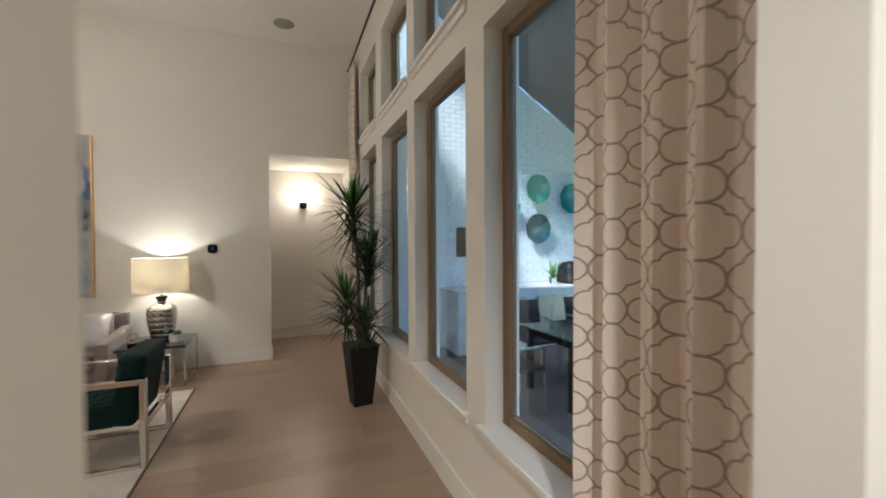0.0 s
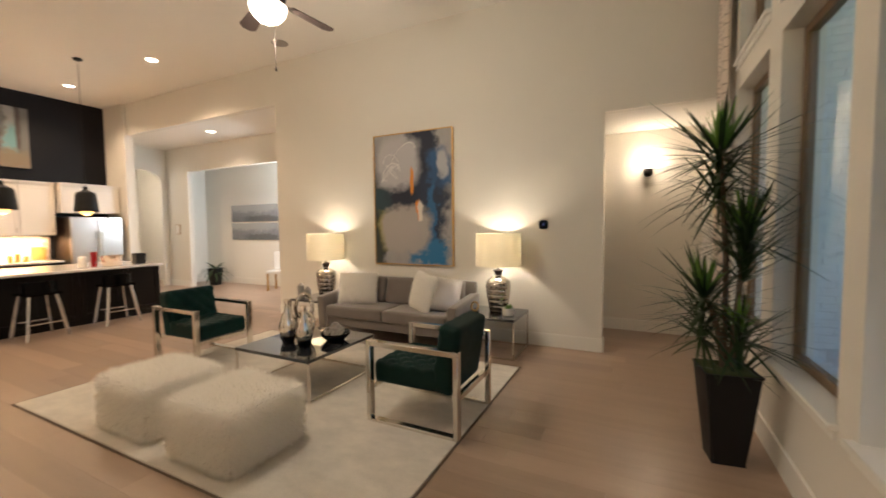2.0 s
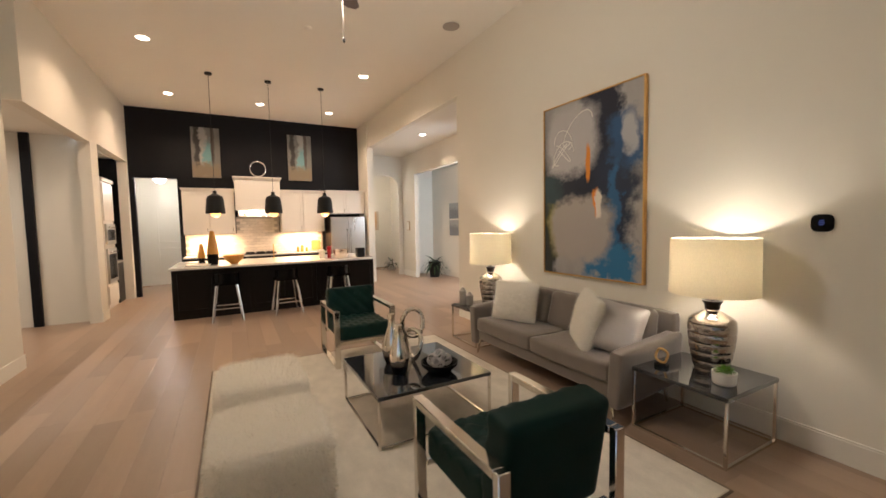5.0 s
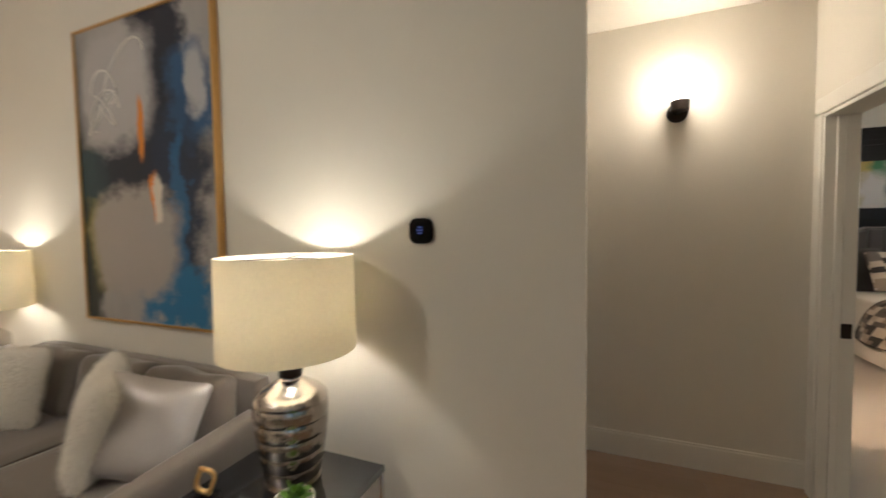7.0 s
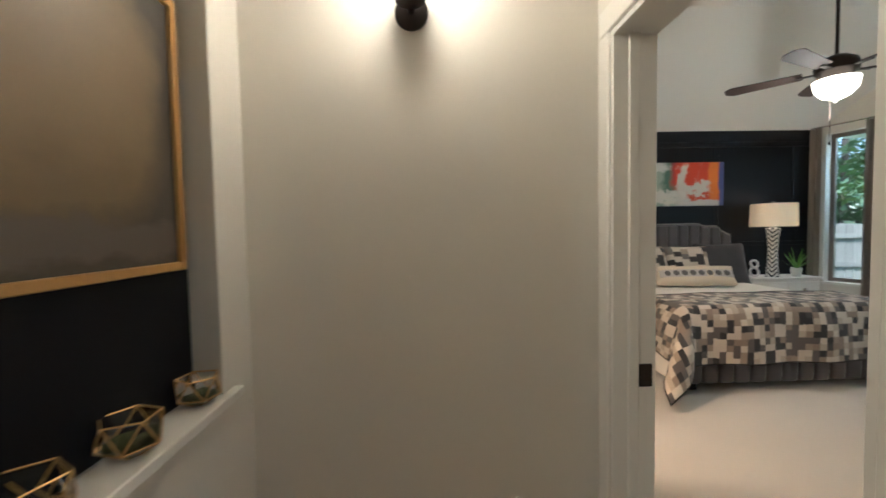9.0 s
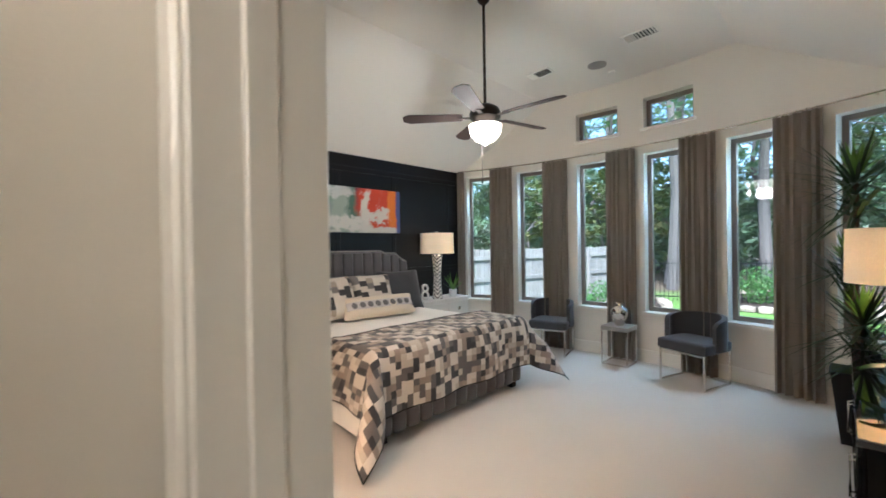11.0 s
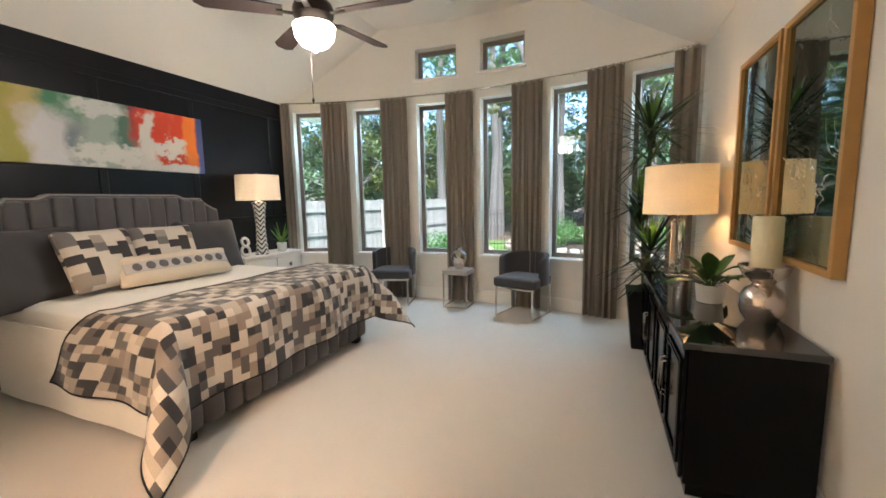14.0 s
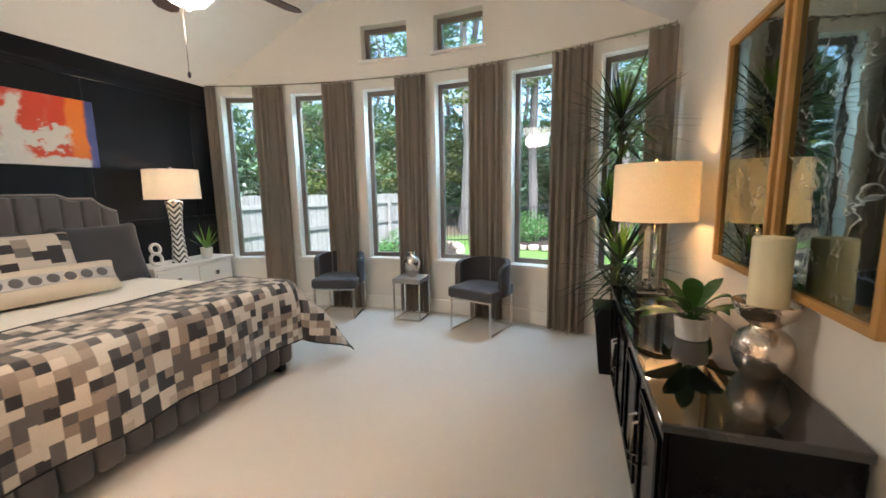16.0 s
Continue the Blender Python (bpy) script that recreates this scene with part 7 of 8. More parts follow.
TAUPE = bay_cloth()
SPANS = [(20.95, 22.05)] + [(t - 7.0, t - 3.75) for t in BAY[:5]] + [(-22.5, -20.6)]
for a, b in SPANS:
    nf = 5 if b - a > 2 else 2

    def path(u, a=a, b=b):
        th = a + (b - a) * u
        p = bay(th, RI - 0.10, 0)
        return p, Vector((math.cos(radians(th)), math.sin(radians(th)), 0))
    curtain_panel("curtain", "taupe semi-sheer curtain hanging between the bay windows", TAUPE, path, 0.015, 2.82, nf, 0.030, "bay curtains")
r = thing("curtain_rod", "curved brushed nickel curtain rod along the bay", "curtain rod")
bm = bmesh.new()
tube(bm, [bay(-22.4 + 44.3 * k / 48, RI - 0.10, 2.835) for k in range(49)], 0.011, 8)
part("pole", bm, CHROME, r)
for a, b in SPANS:
    for k in range(5):
        bm = bmesh.new()
        th = a + (b - a) * (k + 0.5) / 5
        c0 = bay(th, RI - 0.10, 2.832)
        d0 = (bay(th + 0.1, RI - 0.10, 2.832) - c0).normalized()
        nr = Vector((-d0.y, d0.x, 0))
        tube(bm, [c0 + nr * 0.018 * math.cos(q) + Vector((0, 0, 0.018 * math.sin(q))) for q in [2 * math.pi * j / 10 for j in range(10)]], 0.003, 4, True)
        part("ring", bm, CHROME, r)
for th in (-19.5, -12, -4.6, 3.2, 11, 18.6):
    bm = bmesh.new()
    rod(bm, bay(th, RI - 0.10, 2.835), bay(th, RI - 0.001, 2.835), 0.007)
    part("bracket", bm, CHROME, r)

for x, y in ((6.66, 9.90), (6.61, 8.65)):
    v = thing("ceiling_vent", "white louvred ceiling air vent", "vent", x, y, 3.78, 0, "ceiling vents")
    bm = bmesh.new()
    for lo, hi in (((-0.10, -0.17, -0.012), (-0.08, 0.17, 0)), ((0.08, -0.17, -0.012), (0.10, 0.17, 0)), ((-0.08, -0.17, -0.012), (0.08, -0.15, 0)), ((-0.08, 0.15, -0.012), (0.08, 0.17, 0))):
        box(bm, lo, hi)
    part("frame", bm, TRIM, v, "", False)
    simple("backing", (-0.08, -0.15, -0.003), (0.08, 0.15, -0.001), BLACKMATT, v)
    for k in range(9):
        bm = bmesh.new()
        box(bm, (-0.078, -0.014, -0.001), (0.078, 0.014, 0.001), 0.0, pose(0, -0.13 + 0.0325 * k, -0.009, 35 if k < 6 else -35))
        part("slat", bm, TRIM, v, "", False)

# ---------- patio ----------
bm = bmesh.new()
box(bm, (2.5, -3.0, -0.25), (8.6, 6.40, -0.06))
structure("pavement", bm, CONCRETE, "grey concrete patio slab under the porch", "patio")
PATIOZ = -0.06
bm = bmesh.new()
vs = [bm.verts.new((x, y, 5.85 - 0.594 * (x - 2.5) + e)) for e in (0, 0.15) for x, y in ((2.5, 1.9), (7.9, 1.9), (7.9, 6.36), (2.5, 6.36))]
for i in ((0, 3, 2, 1), (4, 5, 6, 7), (0, 1, 5, 4), (1, 2, 6, 5), (2, 3, 7, 6), (3, 0, 4, 7)):
    bm.faces.new([vs[j] for j in i])
structure("ceiling_porch", bm, PORCHWOOD, "dark grey sloping porch ceiling", "ceiling")
for y in (2.1, 4.2):
    bm = bmesh.new()
    bar(bm, (2.6, y, 5.85 - 0.594 * 0.1 - 0.08), (7.8, y, 5.85 - 0.594 * 5.3 - 0.08), 0.12, 0.14)
    solo("porch_beam", bm, PORCHWOOD, "dark porch rafter beam", "beam", "porch beams", smooth=False)
for y in (2.0, 6.1):
    bm = bmesh.new()
    box(bm, (7.55, y - 0.12, PATIOZ), (7.79, y + 0.12, 2.72), 0.01)
    solo("porch_post", bm, WHITEBRICK, "white square porch post", "post", "porch posts")
bm = bmesh.new()
vs = [bm.verts.new((x, y, z)) for y in (6.375, 6.435) for x, z in ((2.5, -0.3), (7.25, -0.3), (7.25, 3.02), (2.5, 5.84))]
for i in ((0, 1, 2, 3), (7, 6, 5, 4), (0, 4, 5, 1), (1, 5, 6, 2), (2, 6, 7, 3), (3, 7, 4, 0)):
    bm.faces.new([vs[j] for j in i])
brickwall = structure("wall_brick", bm, WHITEBRICK, "white painted brick gable wall of the patio", "wall")
kit = thing("outdoor_counter", "white outdoor kitchen counter along the brick wall", "counter", 5.4, 6.05, PATIOZ)
simple("body", (-1.75, -0.28, 0), (1.8, 0.31, 0.92), WHITEBRICK, kit)
simple("top", (-1.8, -0.33, 0.922), (1.84, 0.315, 0.965), QUARTZ, kit, "pale stone top", 0.006)
for x in (-1.2, -0.4, 0.4):
    simple("door", (x, -0.30, 0.12), (x + 0.6, -0.281, 0.82), STEEL, kit, "steel access door", 0.004)
g = thing("grill", "stainless steel built-in gas grill", "grill", 6.65, 6.05, 0.905)
simple("body", (-0.40, -0.30, 0.002), (0.40, 0.28, 0.14), STEEL, g, "", 0.01)
bm = bmesh.new()
sheet(bm, 16, 2, lambda u, v, back: Vector((-0.39 + 0.78 * v, (0.27 if not back else 0.26) * math.cos(math.pi * u), 0.142 + (0.24 if not back else 0.23) * math.sin(math.pi * u))), 0.01)
part("hood", bm, STEEL, g, "domed steel hood")
simple("handle", (-0.3, -0.33, 0.22), (0.3, -0.30, 0.25), CHROME, g, "", 0.006)
for k in range(4):
    bm = bmesh.new()
    rod(bm, (-0.28 + 0.18 * k, -0.30, 0.07), (-0.28 + 0.18 * k, -0.335, 0.07), 0.022, None, 12)
    part("knob", bm, BLACKMATT, g)
bm = bmesh.new()
puff(bm, (5.72, 5.82, 0.905), (6.12, 6.22, 1.27), 0.5, 8, 0.03, 3, lambda q, s: Vector((q.x * (1 - 0.25 * q.z / s.z), q.y * (1 - 0.25 * q.z / s.z), q.z)))
solo("covered_burner", bm, BLACKMATT, "burner under a black fabric cover on the counter", "covered burner")
DISH = [surface("teal_glass_dish", (0.02, 0.22, 0.26), 0.12, coat=0.8, var=0.4, scale=9, fine=30), surface("sea_green_dish", (0.06, 0.30, 0.22), 0.12, coat=0.8, var=0.5, scale=9, fine=30), surface("dark_teal_dish", (0.01, 0.06, 0.075), 0.15, coat=0.8, var=0.4, scale=9, fine=30), surface("sky_blue_dish", (0.10, 0.36, 0.52), 0.15, coat=0.8, var=0.4, scale=9, fine=30)]
for x, z, r, k in ((5.42, 2.55, 0.25, 1), (6.15, 2.40, 0.27, 0), (6.75, 1.85, 0.25, 3), (5.42, 1.85, 0.26, 2), (4.85, 2.2, 0.2, 0)):
    bm = bmesh.new()
    lathe(bm, [(r * 0.25, 0.012), (r * 0.6, 0.02), (r * 0.85, 0.045), (r, 0.07), (r * 0.98, 0.075), (r * 0.6, 0.03), (r * 0.3, 0.024)], 28)
    for v in bm.verts:
        a = math.atan2(v.co.y, v.co.x)
        v.co.z += 0.012 * math.sin(8 * a) * (v.co.xy.length / r) ** 2
    ob = solo("wall_dish", bm, DISH[k], "fluted coloured glass dish mounted on the brick", "wall dish", "glass dishes")
    ob.matrix_basis = pose(x, 6.345, z, 90)
g = thing("counter_plant", "small yellow flowering plant on the outdoor counter", "potted plant", 5.55, 6.05, 0.905)
bm = bmesh.new()
lathe(bm, [(0.05, 0), (0.07, 0.12), (0.06, 0.12)], 18)
part("pot", bm, CLEAR, g, "clear glass vase")
bm = bmesh.new()
rosette(bm, (0, 0, 0.1), 26, 0.3, 0.02, 8, 0.3, 1)
part("leaves", bm, LEAFLIGHT, g, "", False)
tv = thing("outdoor_screen", "black outdoor screen on the brick wall", "screen", 4.3, 6.372, 1.62)
simple("panel", (-0.42, -0.05, -0.24), (0.42, -0.004, 0.24), BLACK, tv, "", 0.004)
t = thing("patio_table", "long black slatted patio dining table", "table", 4.75, 3.95, PATIOZ)
for k in range(8):
    simple("slat", (-0.95, -0.45 + 0.1125 * k, 0.70), (0.95, -0.45 + 0.1125 * k + 0.105, 0.73), BLACK, t, "", 0.003)
simple("apron", (-0.85, -0.36, 0.62), (0.85, 0.34, 0.698), BLACKMATT, t)
for x in (-0.85, 0.85):
    for y in (-0.36, 0.36):
        simple("leg", (x - 0.03, y - 0.03, 0), (x + 0.03, y + 0.03, 0.70), BLACKMATT, t)


def patio_chair():
    c = thing("patio_chair", "black woven patio chair with slim metal legs", "chair", group="patio chairs")
    bm = bmesh.new()
    box(bm, (-0.23, -0.23, 0.41), (0.23, 0.23, 0.44), 0.006)
    part("seat", bm, BLACKMATT, c)
    bm = bmesh.new()
    box(bm, (-0.23, -0.012, 0), (0.23, 0.012, 0.46), 0.006, pose(0, 0.22, 0.44, -10))
    part("backrest", bm, BLACKMATT, c)
    for x in (-1, 1):
        for y in (-1, 1):
            bm = bmesh.new()
            bar(bm, (x * 0.23, y * 0.22, 0), (x * 0.22, y * 0.21, 0.42), 0.022)
            part("leg", bm, STEEL, c, "", False)
        bm = bmesh.new()
        bar(bm, (x * 0.24, -0.22, 0.64), (x * 0.24, 0.22, 0.66), 0.03, 0.02)
        bar(bm, (x * 0.24, -0.21, 0.42), (x * 0.24, -0.21, 0.64), 0.018)
        part("arm", bm, STEEL, c, "", False)
    return c


pc = patio_chair()
pc.matrix_basis = pose(4.3, 4.75, PATIOZ)
for x, y, tn in ((5.2, 4.75, 0), (4.2, 3.12, 180), (5.1, 3.12, 180), (3.45, 3.95, 90), (6.05, 3.95, -90)):
    copy_thing(pc, pose(x, y, PATIOZ, 0, 0, tn))

# ---------- garden ----------
GZ = -0.35


def ground_material():
    m, t, b = nodes_of("garden_ground")
    vec = coords(t)
    big, mid, fine = noise_tex(t, 0.35, 4, vec), noise_tex(t, 3.0, 4, vec), noise_tex(t, 60, 3, vec)
    sep = t.nodes.new("ShaderNodeSeparateXYZ")
    link(t, vec, sep.inputs[0])
    far = calc(t, "MULTIPLY_ADD", calc(t, "ADD", sep.outputs[0], calc(t, "MULTIPLY", big, 6.0)), 0.4, -8.2, clamp=True)
    grass = mixer(t, "MULTIPLY", 1.0, mixer(t, "MIX", mid, (0.075, 0.15, 0.022, 1), (0.14, 0.24, 0.04, 1)), calc(t, "MULTIPLY_ADD", fine, 0.8, 0.6))
    litter = mixer(t, "MULTIPLY", 1.0, mixer(t, "MIX", mid, (0.045, 0.03, 0.018, 1), (0.12, 0.08, 0.045, 1)), calc(t, "MULTIPLY_ADD", fine, 0.8, 0.6))
    link(t, mixer(t, "MIX", far, grass, litter), b.inputs["Base Color"])
    b.inputs["Roughness"].default_value = 0.95
    bumped(t, b, fine, 0.03)
    return m


bm = bmesh.new()
box(bm, (-600, -600, GZ - 0.5), (600, 600, GZ))
structure("ground", bm, ground_material(), "green lawn running into woodland litter", "ground")
MULCH = surface("dark_mulch", (0.035, 0.022, 0.014), 0.95, var=0.4, scale=8, fine=70, depth=0.03)
STONE = surface("border_stone", (0.30, 0.24, 0.18), 0.85, var=0.25, scale=6, fine=40, depth=0.01, piece=0.25)
FENCEWOOD = surface("weathered_fence", (0.25, 0.23, 0.205), 0.85, var=0.2, scale=2, fine=30, depth=0.003, stretch=(3, 3, 0.3), piece=0.14)
for cx, cy, rx, ry, sd in ((13.0, 11.5, 3.0, 1.0, 1), (17.8, 8.6, 2.6, 2.2, 2), (16.2, 5.0, 2.2, 1.6, 3)):
    bm = bmesh.new()
    ring = [bm.verts.new((cx + rx * math.cos(a) * (1 + 0.12 * math.sin(3 * a + sd)), cy + ry * math.sin(a), GZ + 0.03)) for a in [2 * math.pi * k / 40 for k in range(40)]]
    top = bm.verts.new((cx, cy, GZ + 0.14))
    for p, q in zip(ring, ring[1:] + ring[:1]):
        bm.faces.new((p, q, top))
    structure("flower_bed", bm, MULCH, "dark mulched planting bed", "flower bed")
    rnd = random.Random(sd)
    edge = thing("stone_border", "ring of rough tan border stones round the bed", "stone border", cx, cy, GZ)
    for k in range(36):
        a = 2 * math.pi * k / 36
        bm = bmesh.new()
        puff(bm, (-0.17, -0.1, 0), (0.17, 0.1, rnd.uniform(0.12, 0.2)), 0.6, 2, 0.03, k)
        st = part("stone", bm, STONE, edge)
        st.matrix_basis = pose(rx * math.cos(a) * (1 + 0.12 * math.sin(3 * a + sd)), ry * math.sin(a), 0, 0, 0, math.degrees(a) + 90 + rnd.uniform(-15, 15))


def leaf_cloud(bm, centre, radii, count, size, rnd, flat=0.5):
    for _ in range(count):
        while True:
            d = Vector((rnd.uniform(-1, 1), rnd.uniform(-1, 1), rnd.uniform(-1, 1)))
            if 0.15 < d.length < 1:
                break
        p = Vector(centre) + Vector((d.x * radii[0], d.y * radii[1], d.z * radii[2]))
        n = Vector((rnd.uniform(-1, 1), rnd.uniform(-1, 1), rnd.uniform(flat, 1.5))).normalized()
        a = n.orthogonal().normalized()
        a = Matrix.Rotation(rnd.uniform(0, 6.28), 3, n) @ a
        b = n.cross(a)
        s = size * rnd.uniform(0.5, 1.2)
        bm.faces.new([bm.verts.new(q) for q in (p - a * s, p + b * s * 0.38 - a * s * 0.1, p + a * s, p - b * s * 0.38 - a * s * 0.1)])


def leafy(name, cols, rough=0.6):
    m, t, b = nodes_of(name)
    info = t.nodes.new("ShaderNodeNewGeometry").outputs["Random Per Island"]
    big = noise_tex(t, 0.5, 3, coords(t))
    col = mixer(t, "MIX", info, rgb(cols[0]), rgb(cols[1]))
    col = mixer(t, "MIX", calc(t, "MULTIPLY_ADD", big, 1.6, -0.45, clamp=True), col, rgb(cols[2]))
    link(t, col, b.inputs["Base Color"])
    b.inputs["Roughness"].default_value = rough
    tr = t.nodes.new("ShaderNodeBsdfTranslucent")
    link(t, mixer(t, "MULTIPLY", 1.0, col, (1.1, 1.2, 0.6, 1)), tr.inputs[0])
    mx = t.nodes.new("ShaderNodeMixShader")
    mx.inputs[0].default_value = 0.35
    link(t, b.outputs[0], mx.inputs[1])
    link(t, tr.outputs[0], mx.inputs[2])
    link(t, mx.outputs[0], t.nodes["Material Output"].inputs[0])
    return m


FOLIAGE = leafy("woodland_foliage", ((0.080, 0.155, 0.105), (0.125, 0.205, 0.130), (0.15, 0.19, 0.09)))
AUTUMN = leafy("autumn_foliage", ((0.08, 0.12, 0.035), (0.16, 0.13, 0.035), (0.06, 0.11, 0.04)))
SHRUB = leafy("shrub_foliage", ((0.05, 0.13, 0.03), (0.11, 0.22, 0.05), (0.07, 0.17, 0.05)))
TRUNK = surface("grey_pine_bark", (0.105, 0.09, 0.08), 0.9, var=0.35, scale=2, fine=14, depth=0.03, stretch=(1, 1, 0.25))


def tree(seed, height, leaf_mat, crown_lo, spread, clumps):
    rnd = random.Random(seed)
    t = thing("tree", "tall slender woodland tree with a thin high crown" if crown_lo > 4 else "leafy young woodland tree", "tree", group="woodland trees")
    bm = bmesh.new()
    sway = [Vector((rnd.uniform(-0.25, 0.25) * k, rnd.uniform(-0.25, 0.25) * k, height * k / 5 - (0.1 if k == 0 else 0))) for k in range(6)]
    r0 = height * 0.0105 + 0.03
    for k in range(5):
        rod(bm, sway[k], sway[k + 1], r0 * (1 - k * 0.17), r0 * (1 - (k + 1) * 0.17), 8, False)
    tips = []
    for k in range(clumps):
        h = crown_lo + (height - crown_lo) * (k + rnd.random()) / clumps
        i = min(4, int(h / height * 5))
        base = sway[i].lerp(sway[i + 1], h / height * 5 - i)
        a, L = rnd.uniform(0, 6.28), spread * rnd.uniform(0.35, 1.0) * (1.15 - 0.6 * (h - crown_lo) / (height - crown_lo + 0.1))
        tip = base + Vector((L * math.cos(a), L * math.sin(a), L * rnd.uniform(0.0, 0.5)))
        rod(bm, base, tip, 0.035, 0.010, 5, False)
        tips.append(tip)
    part("trunk", bm, TRUNK, t)
    bm = bmesh.new()
    for tip in tips:
        s = rnd.uniform(0.6, 1.15) * spread * 0.42
        leaf_cloud(bm, tip, (s, s, s * 0.6), 70, 0.18, rnd)
    part("crown", bm, leaf_mat, t, "", False)
    return t


protos = [tree(1, 19, FOLIAGE, 6.5, 2.6, 26), tree(2, 16, FOLIAGE, 2.2, 2.3, 34), tree(3, 17, AUTUMN, 5.0, 2.2, 26), tree(4, 9, FOLIAGE, 0.8, 1.9, 36), tree(5, 6.5, AUTUMN, 0.6, 1.7, 28)]
rnd = random.Random(77)
spots = []
for k in range(78):
    az = radians(-32 + 100 * ((k * 0.618) % 1.0))
    d = 15 + 24 * rnd.random() ** 0.8 + (5 if az > 0.6 else 0)
    p = (4.0 + d * math.cos(az), 8.0 + d * math.sin(az))
    if all((p[0] - q[0]) ** 2 + (p[1] - q[1]) ** 2 > 1.4 for q in spots):
        spots.append(p)
for k, p in enumerate(spots):
    pr = protos[k % 5]
    if k < 5:
        pr.matrix_basis = pose(p[0], p[1], GZ, 0, 0, rnd.uniform(0, 360))
    else:
        copy_thing(pr, pose(p[0], p[1], GZ, 0, 0, rnd.uniform(0, 360)))
bm = bmesh.new()
for k in range(620):
    az, d = radians(rnd.uniform(-40, 75)), rnd.uniform(24, 46)
    h = rnd.uniform(0.3, 19) if k % 4 == 1 else rnd.uniform(0.3, 7)
    leaf_cloud(bm, (4 + d * math.cos(az), 8 + d * math.sin(az), GZ + h), (2.6, 2.6, 1.7), 130 if h < 7 else 80, 0.34, rnd)
solo("woodland_undergrowth", bm, FOLIAGE, "dense green undergrowth filling the woodland behind", "undergrowth", kind="stuff", smooth=False)
for x, y, r, sd in ((12.4, 11.6, 0.62, 1), (13.3, 11.4, 0.55, 2), (11.5, 11.8, 0.45, 3), (17.0, 8.9, 0.6, 4), (17.6, 8.1, 0.5, 5), (18.6, 9.0, 0.75, 6), (16.4, 5.4, 0.55, 7), (15.6, 4.7, 0.45, 8), (18.3, 7.3, 0.5, 9)):
    s = thing("shrub", "rounded leafy green garden shrub in the bed", "shrub", x, y, GZ + 0.05, 0, "garden shrubs")
    rr = random.Random(sd)
    bm = bmesh.new()
    for k in range(6):
        a = k * 1.05
        rod(bm, (0, 0, 0), (r * 0.5 * math.cos(a), r * 0.5 * math.sin(a), r * 0.8), 0.015, 0.006, 5)
    part("stems", bm, BARK, s)
    bm = bmesh.new()
    leaf_cloud(bm, (0, 0, r * 0.72), (r, r, r * 0.72), 900, 0.06, rr, -0.3)
    part("foliage", bm, SHRUB, s, "", False)

# wooden fence
F0, F1 = Vector((8.4, 13.9, GZ)), Vector((15.6, 12.3, GZ))
fd = (F1 - F0).normalized()
fl, fa = (F1 - F0).length, math.degrees(math.atan2(fd.y, fd.x))
F = thing("fence", "pale weathered board fence with back rails", "fence", F0.x, F0.y, F0.z, fa)
bm = bmesh.new()
box(bm, (0.003, 0, 0), (0.137, 0.02, 1.82), 0.003)
board = mesh_of("board", bm, FENCEWOOD, False)
for k in range(int(fl / 0.142)):
    o = new("board", board)
    o.parent, o.location = F, (0.142 * k, 0.0, 0.0 + 0.01 * math.sin(k * 7.3))
for z in (0.35, 1.0, 1.55):
    simple("rail", (0, -0.042, z), (fl, -0.002, z + 0.09), FENCEWOOD, F)
for k in range(5):
    simple("post", (k * fl / 4 - 0.045, -0.133, 0), (k * fl / 4 + 0.045, -0.043, 1.75), FENCEWOOD, F)
G0 = F1
I2 = thing("iron_fence", "black iron rail fence at the lawn edge", "fence", G0.x, G0.y, GZ, -68)
for z in (0.2, 1.25):
    simple("rail", (0, -0.012, z), (12, 0.012, z + 0.03), BLACKMATT, I2)
bm = bmesh.new()
box(bm, (-0.008, -0.008, 0), (0.008, 0.008, 1.4))
picket = mesh_of("picket", bm, BLACKMATT, False)
for k in range(100):
    o = new("picket", picket)
    o.parent, o.location = I2, (0.12 * k, 0.02, 0)

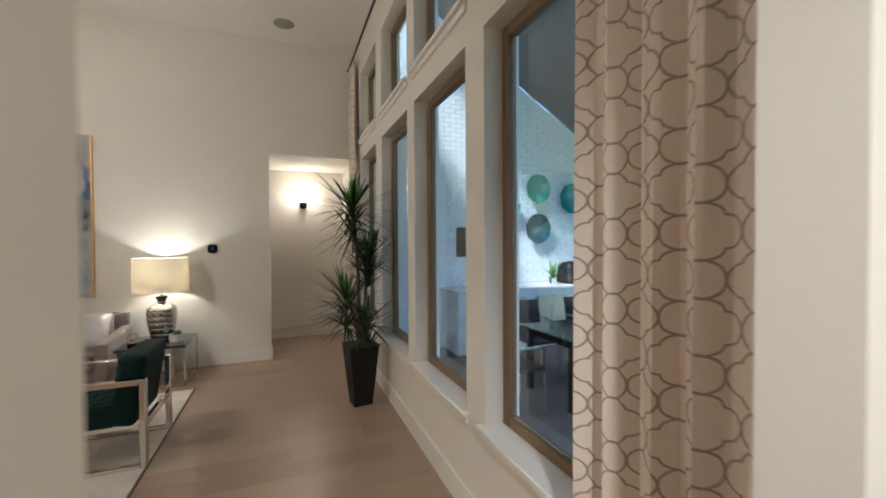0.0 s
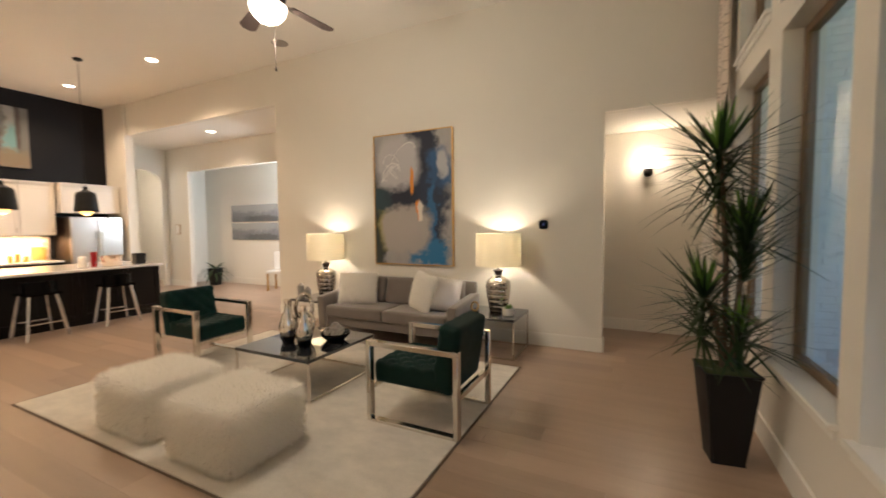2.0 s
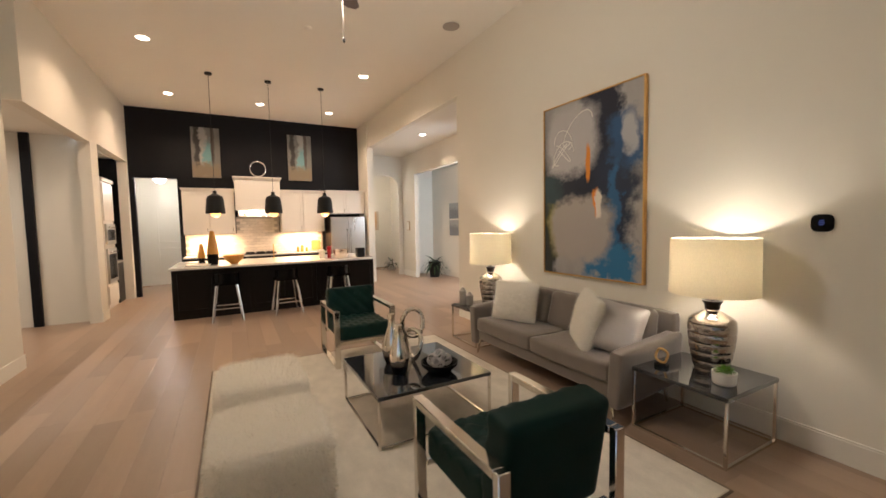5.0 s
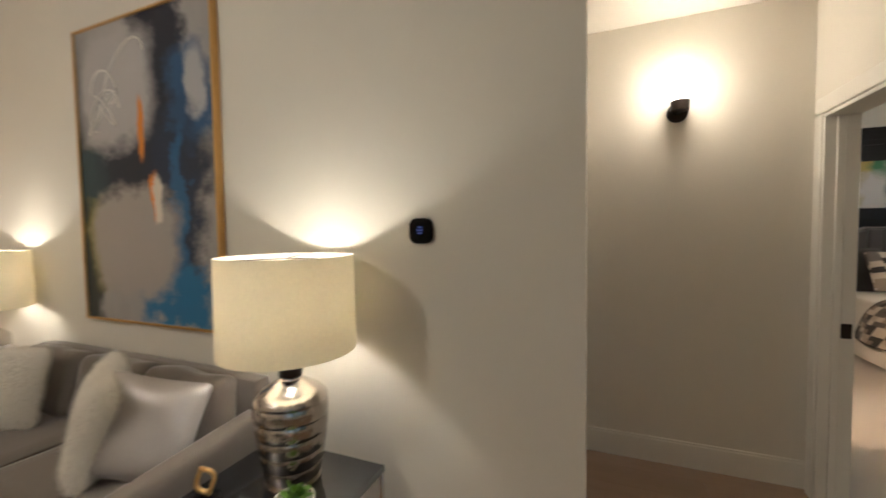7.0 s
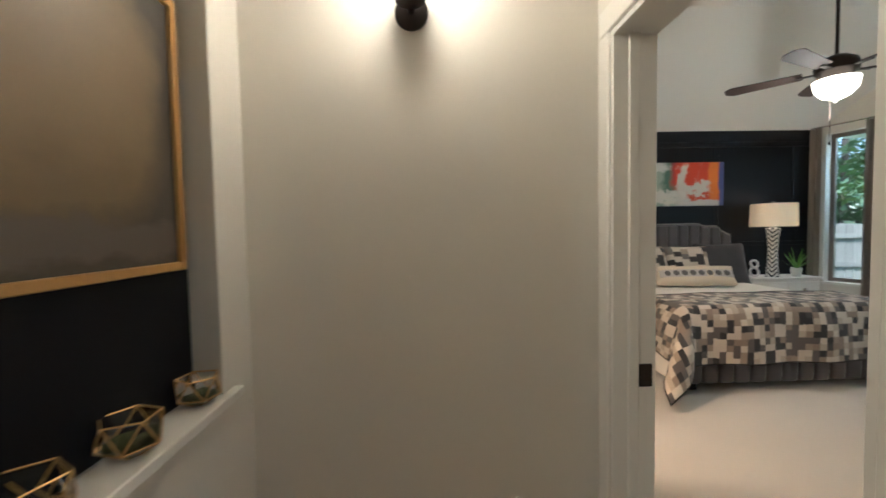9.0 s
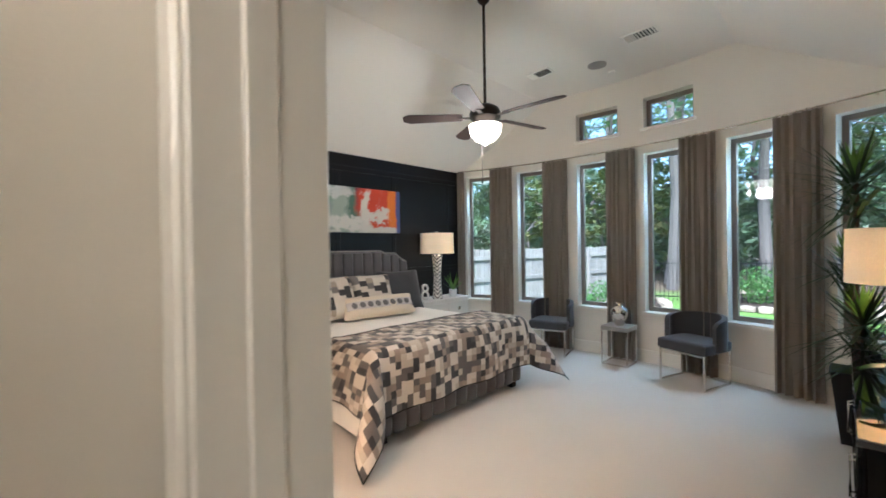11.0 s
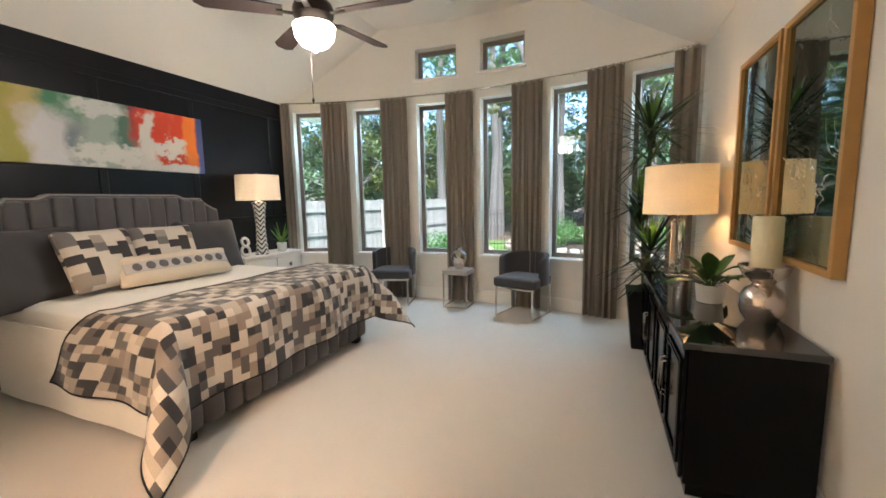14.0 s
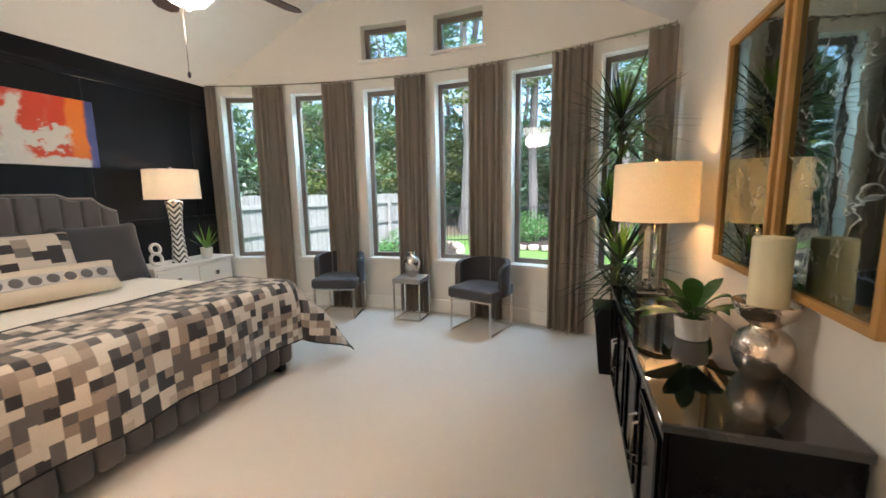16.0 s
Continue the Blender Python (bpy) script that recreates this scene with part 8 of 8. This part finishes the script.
# bricks of the patio wall: the stretch that the windows show
bm = bmesh.new()
box(bm, (0.004, -0.010, 0.004), (0.206, 0.006, 0.071), 0.003)
brick = mesh_of("brick", bm, surface("painted_brick_face", (0.72, 0.755, 0.77), 0.65, var=0.12, scale=9, fine=60, depth=0.004, piece=0.07), False)
count = 0
rest = bmesh.new()
for j in range(62):
    for i in range(23):
        x, z = 2.52 + 0.21 * i + (0.105 if j % 2 else 0), -0.28 + 0.075 * j
        if x + 0.21 > 7.25 or z + 0.075 > 5.80 - 0.594 * (x + 0.21 - 2.5) or (z < 0.9 and x > 3.6):
            continue
        if 4.6 < x < 6.7 and 1.0 < z < 3.0 and count < 290:
            o = new("brick", brick)
            o.parent, o.location = brickwall, (x, 6.372, z)
            count += 1
        else:
            box(rest, (x + 0.004, 6.362, z + 0.004), (x + 0.206, 6.376, z + 0.071))
tagged(part("brick_field", rest, MATS["painted_brick_face"], brickwall, "", False), kind="stuff")

# oak planks: rows along x, joints staggered
lengths = {}
for L in (1.2, 1.5, 1.8, 2.1):
    bm = bmesh.new()
    box(bm, (0.0006, 0.0006, -0.012), (L - 0.0006, 0.1994, 0.0))
    lengths[L] = mesh_of("plank", bm, PLANK, False)
rnd = random.Random(5)
field = bmesh.new()
made = 0
for row in range(-13, 46):
    y = 0.2 * row
    x = -13.0 + rnd.uniform(0, 1.2)
    while x < 2.3:
        L = rnd.choice((1.2, 1.5, 1.8, 2.1))
        end = min(x + L, 2.33)
        near = 0.7 < y < 7.8 and x + L > -7.2
        if near and made < 300 and x + L <= 2.33:
            o = new("plank", lengths[L])
            o.parent, o.location = floor, (x, y, 0)
            made += 1
        else:
            box(field, (x + 0.0006, y + 0.0006, -0.012), (end - 0.0006, y + 0.1994, 0.0))
        x += L


PLANKREST = surface("oak_plank_rest", (0.345, 0.243, 0.172), 0.34, var=0.16, scale=2.2, fine=26, depth=0.0006, stretch=(0.35, 5.0, 1.0))
tagged(part("plank_field", field, PLANKREST, floor, "", False), kind="stuff")
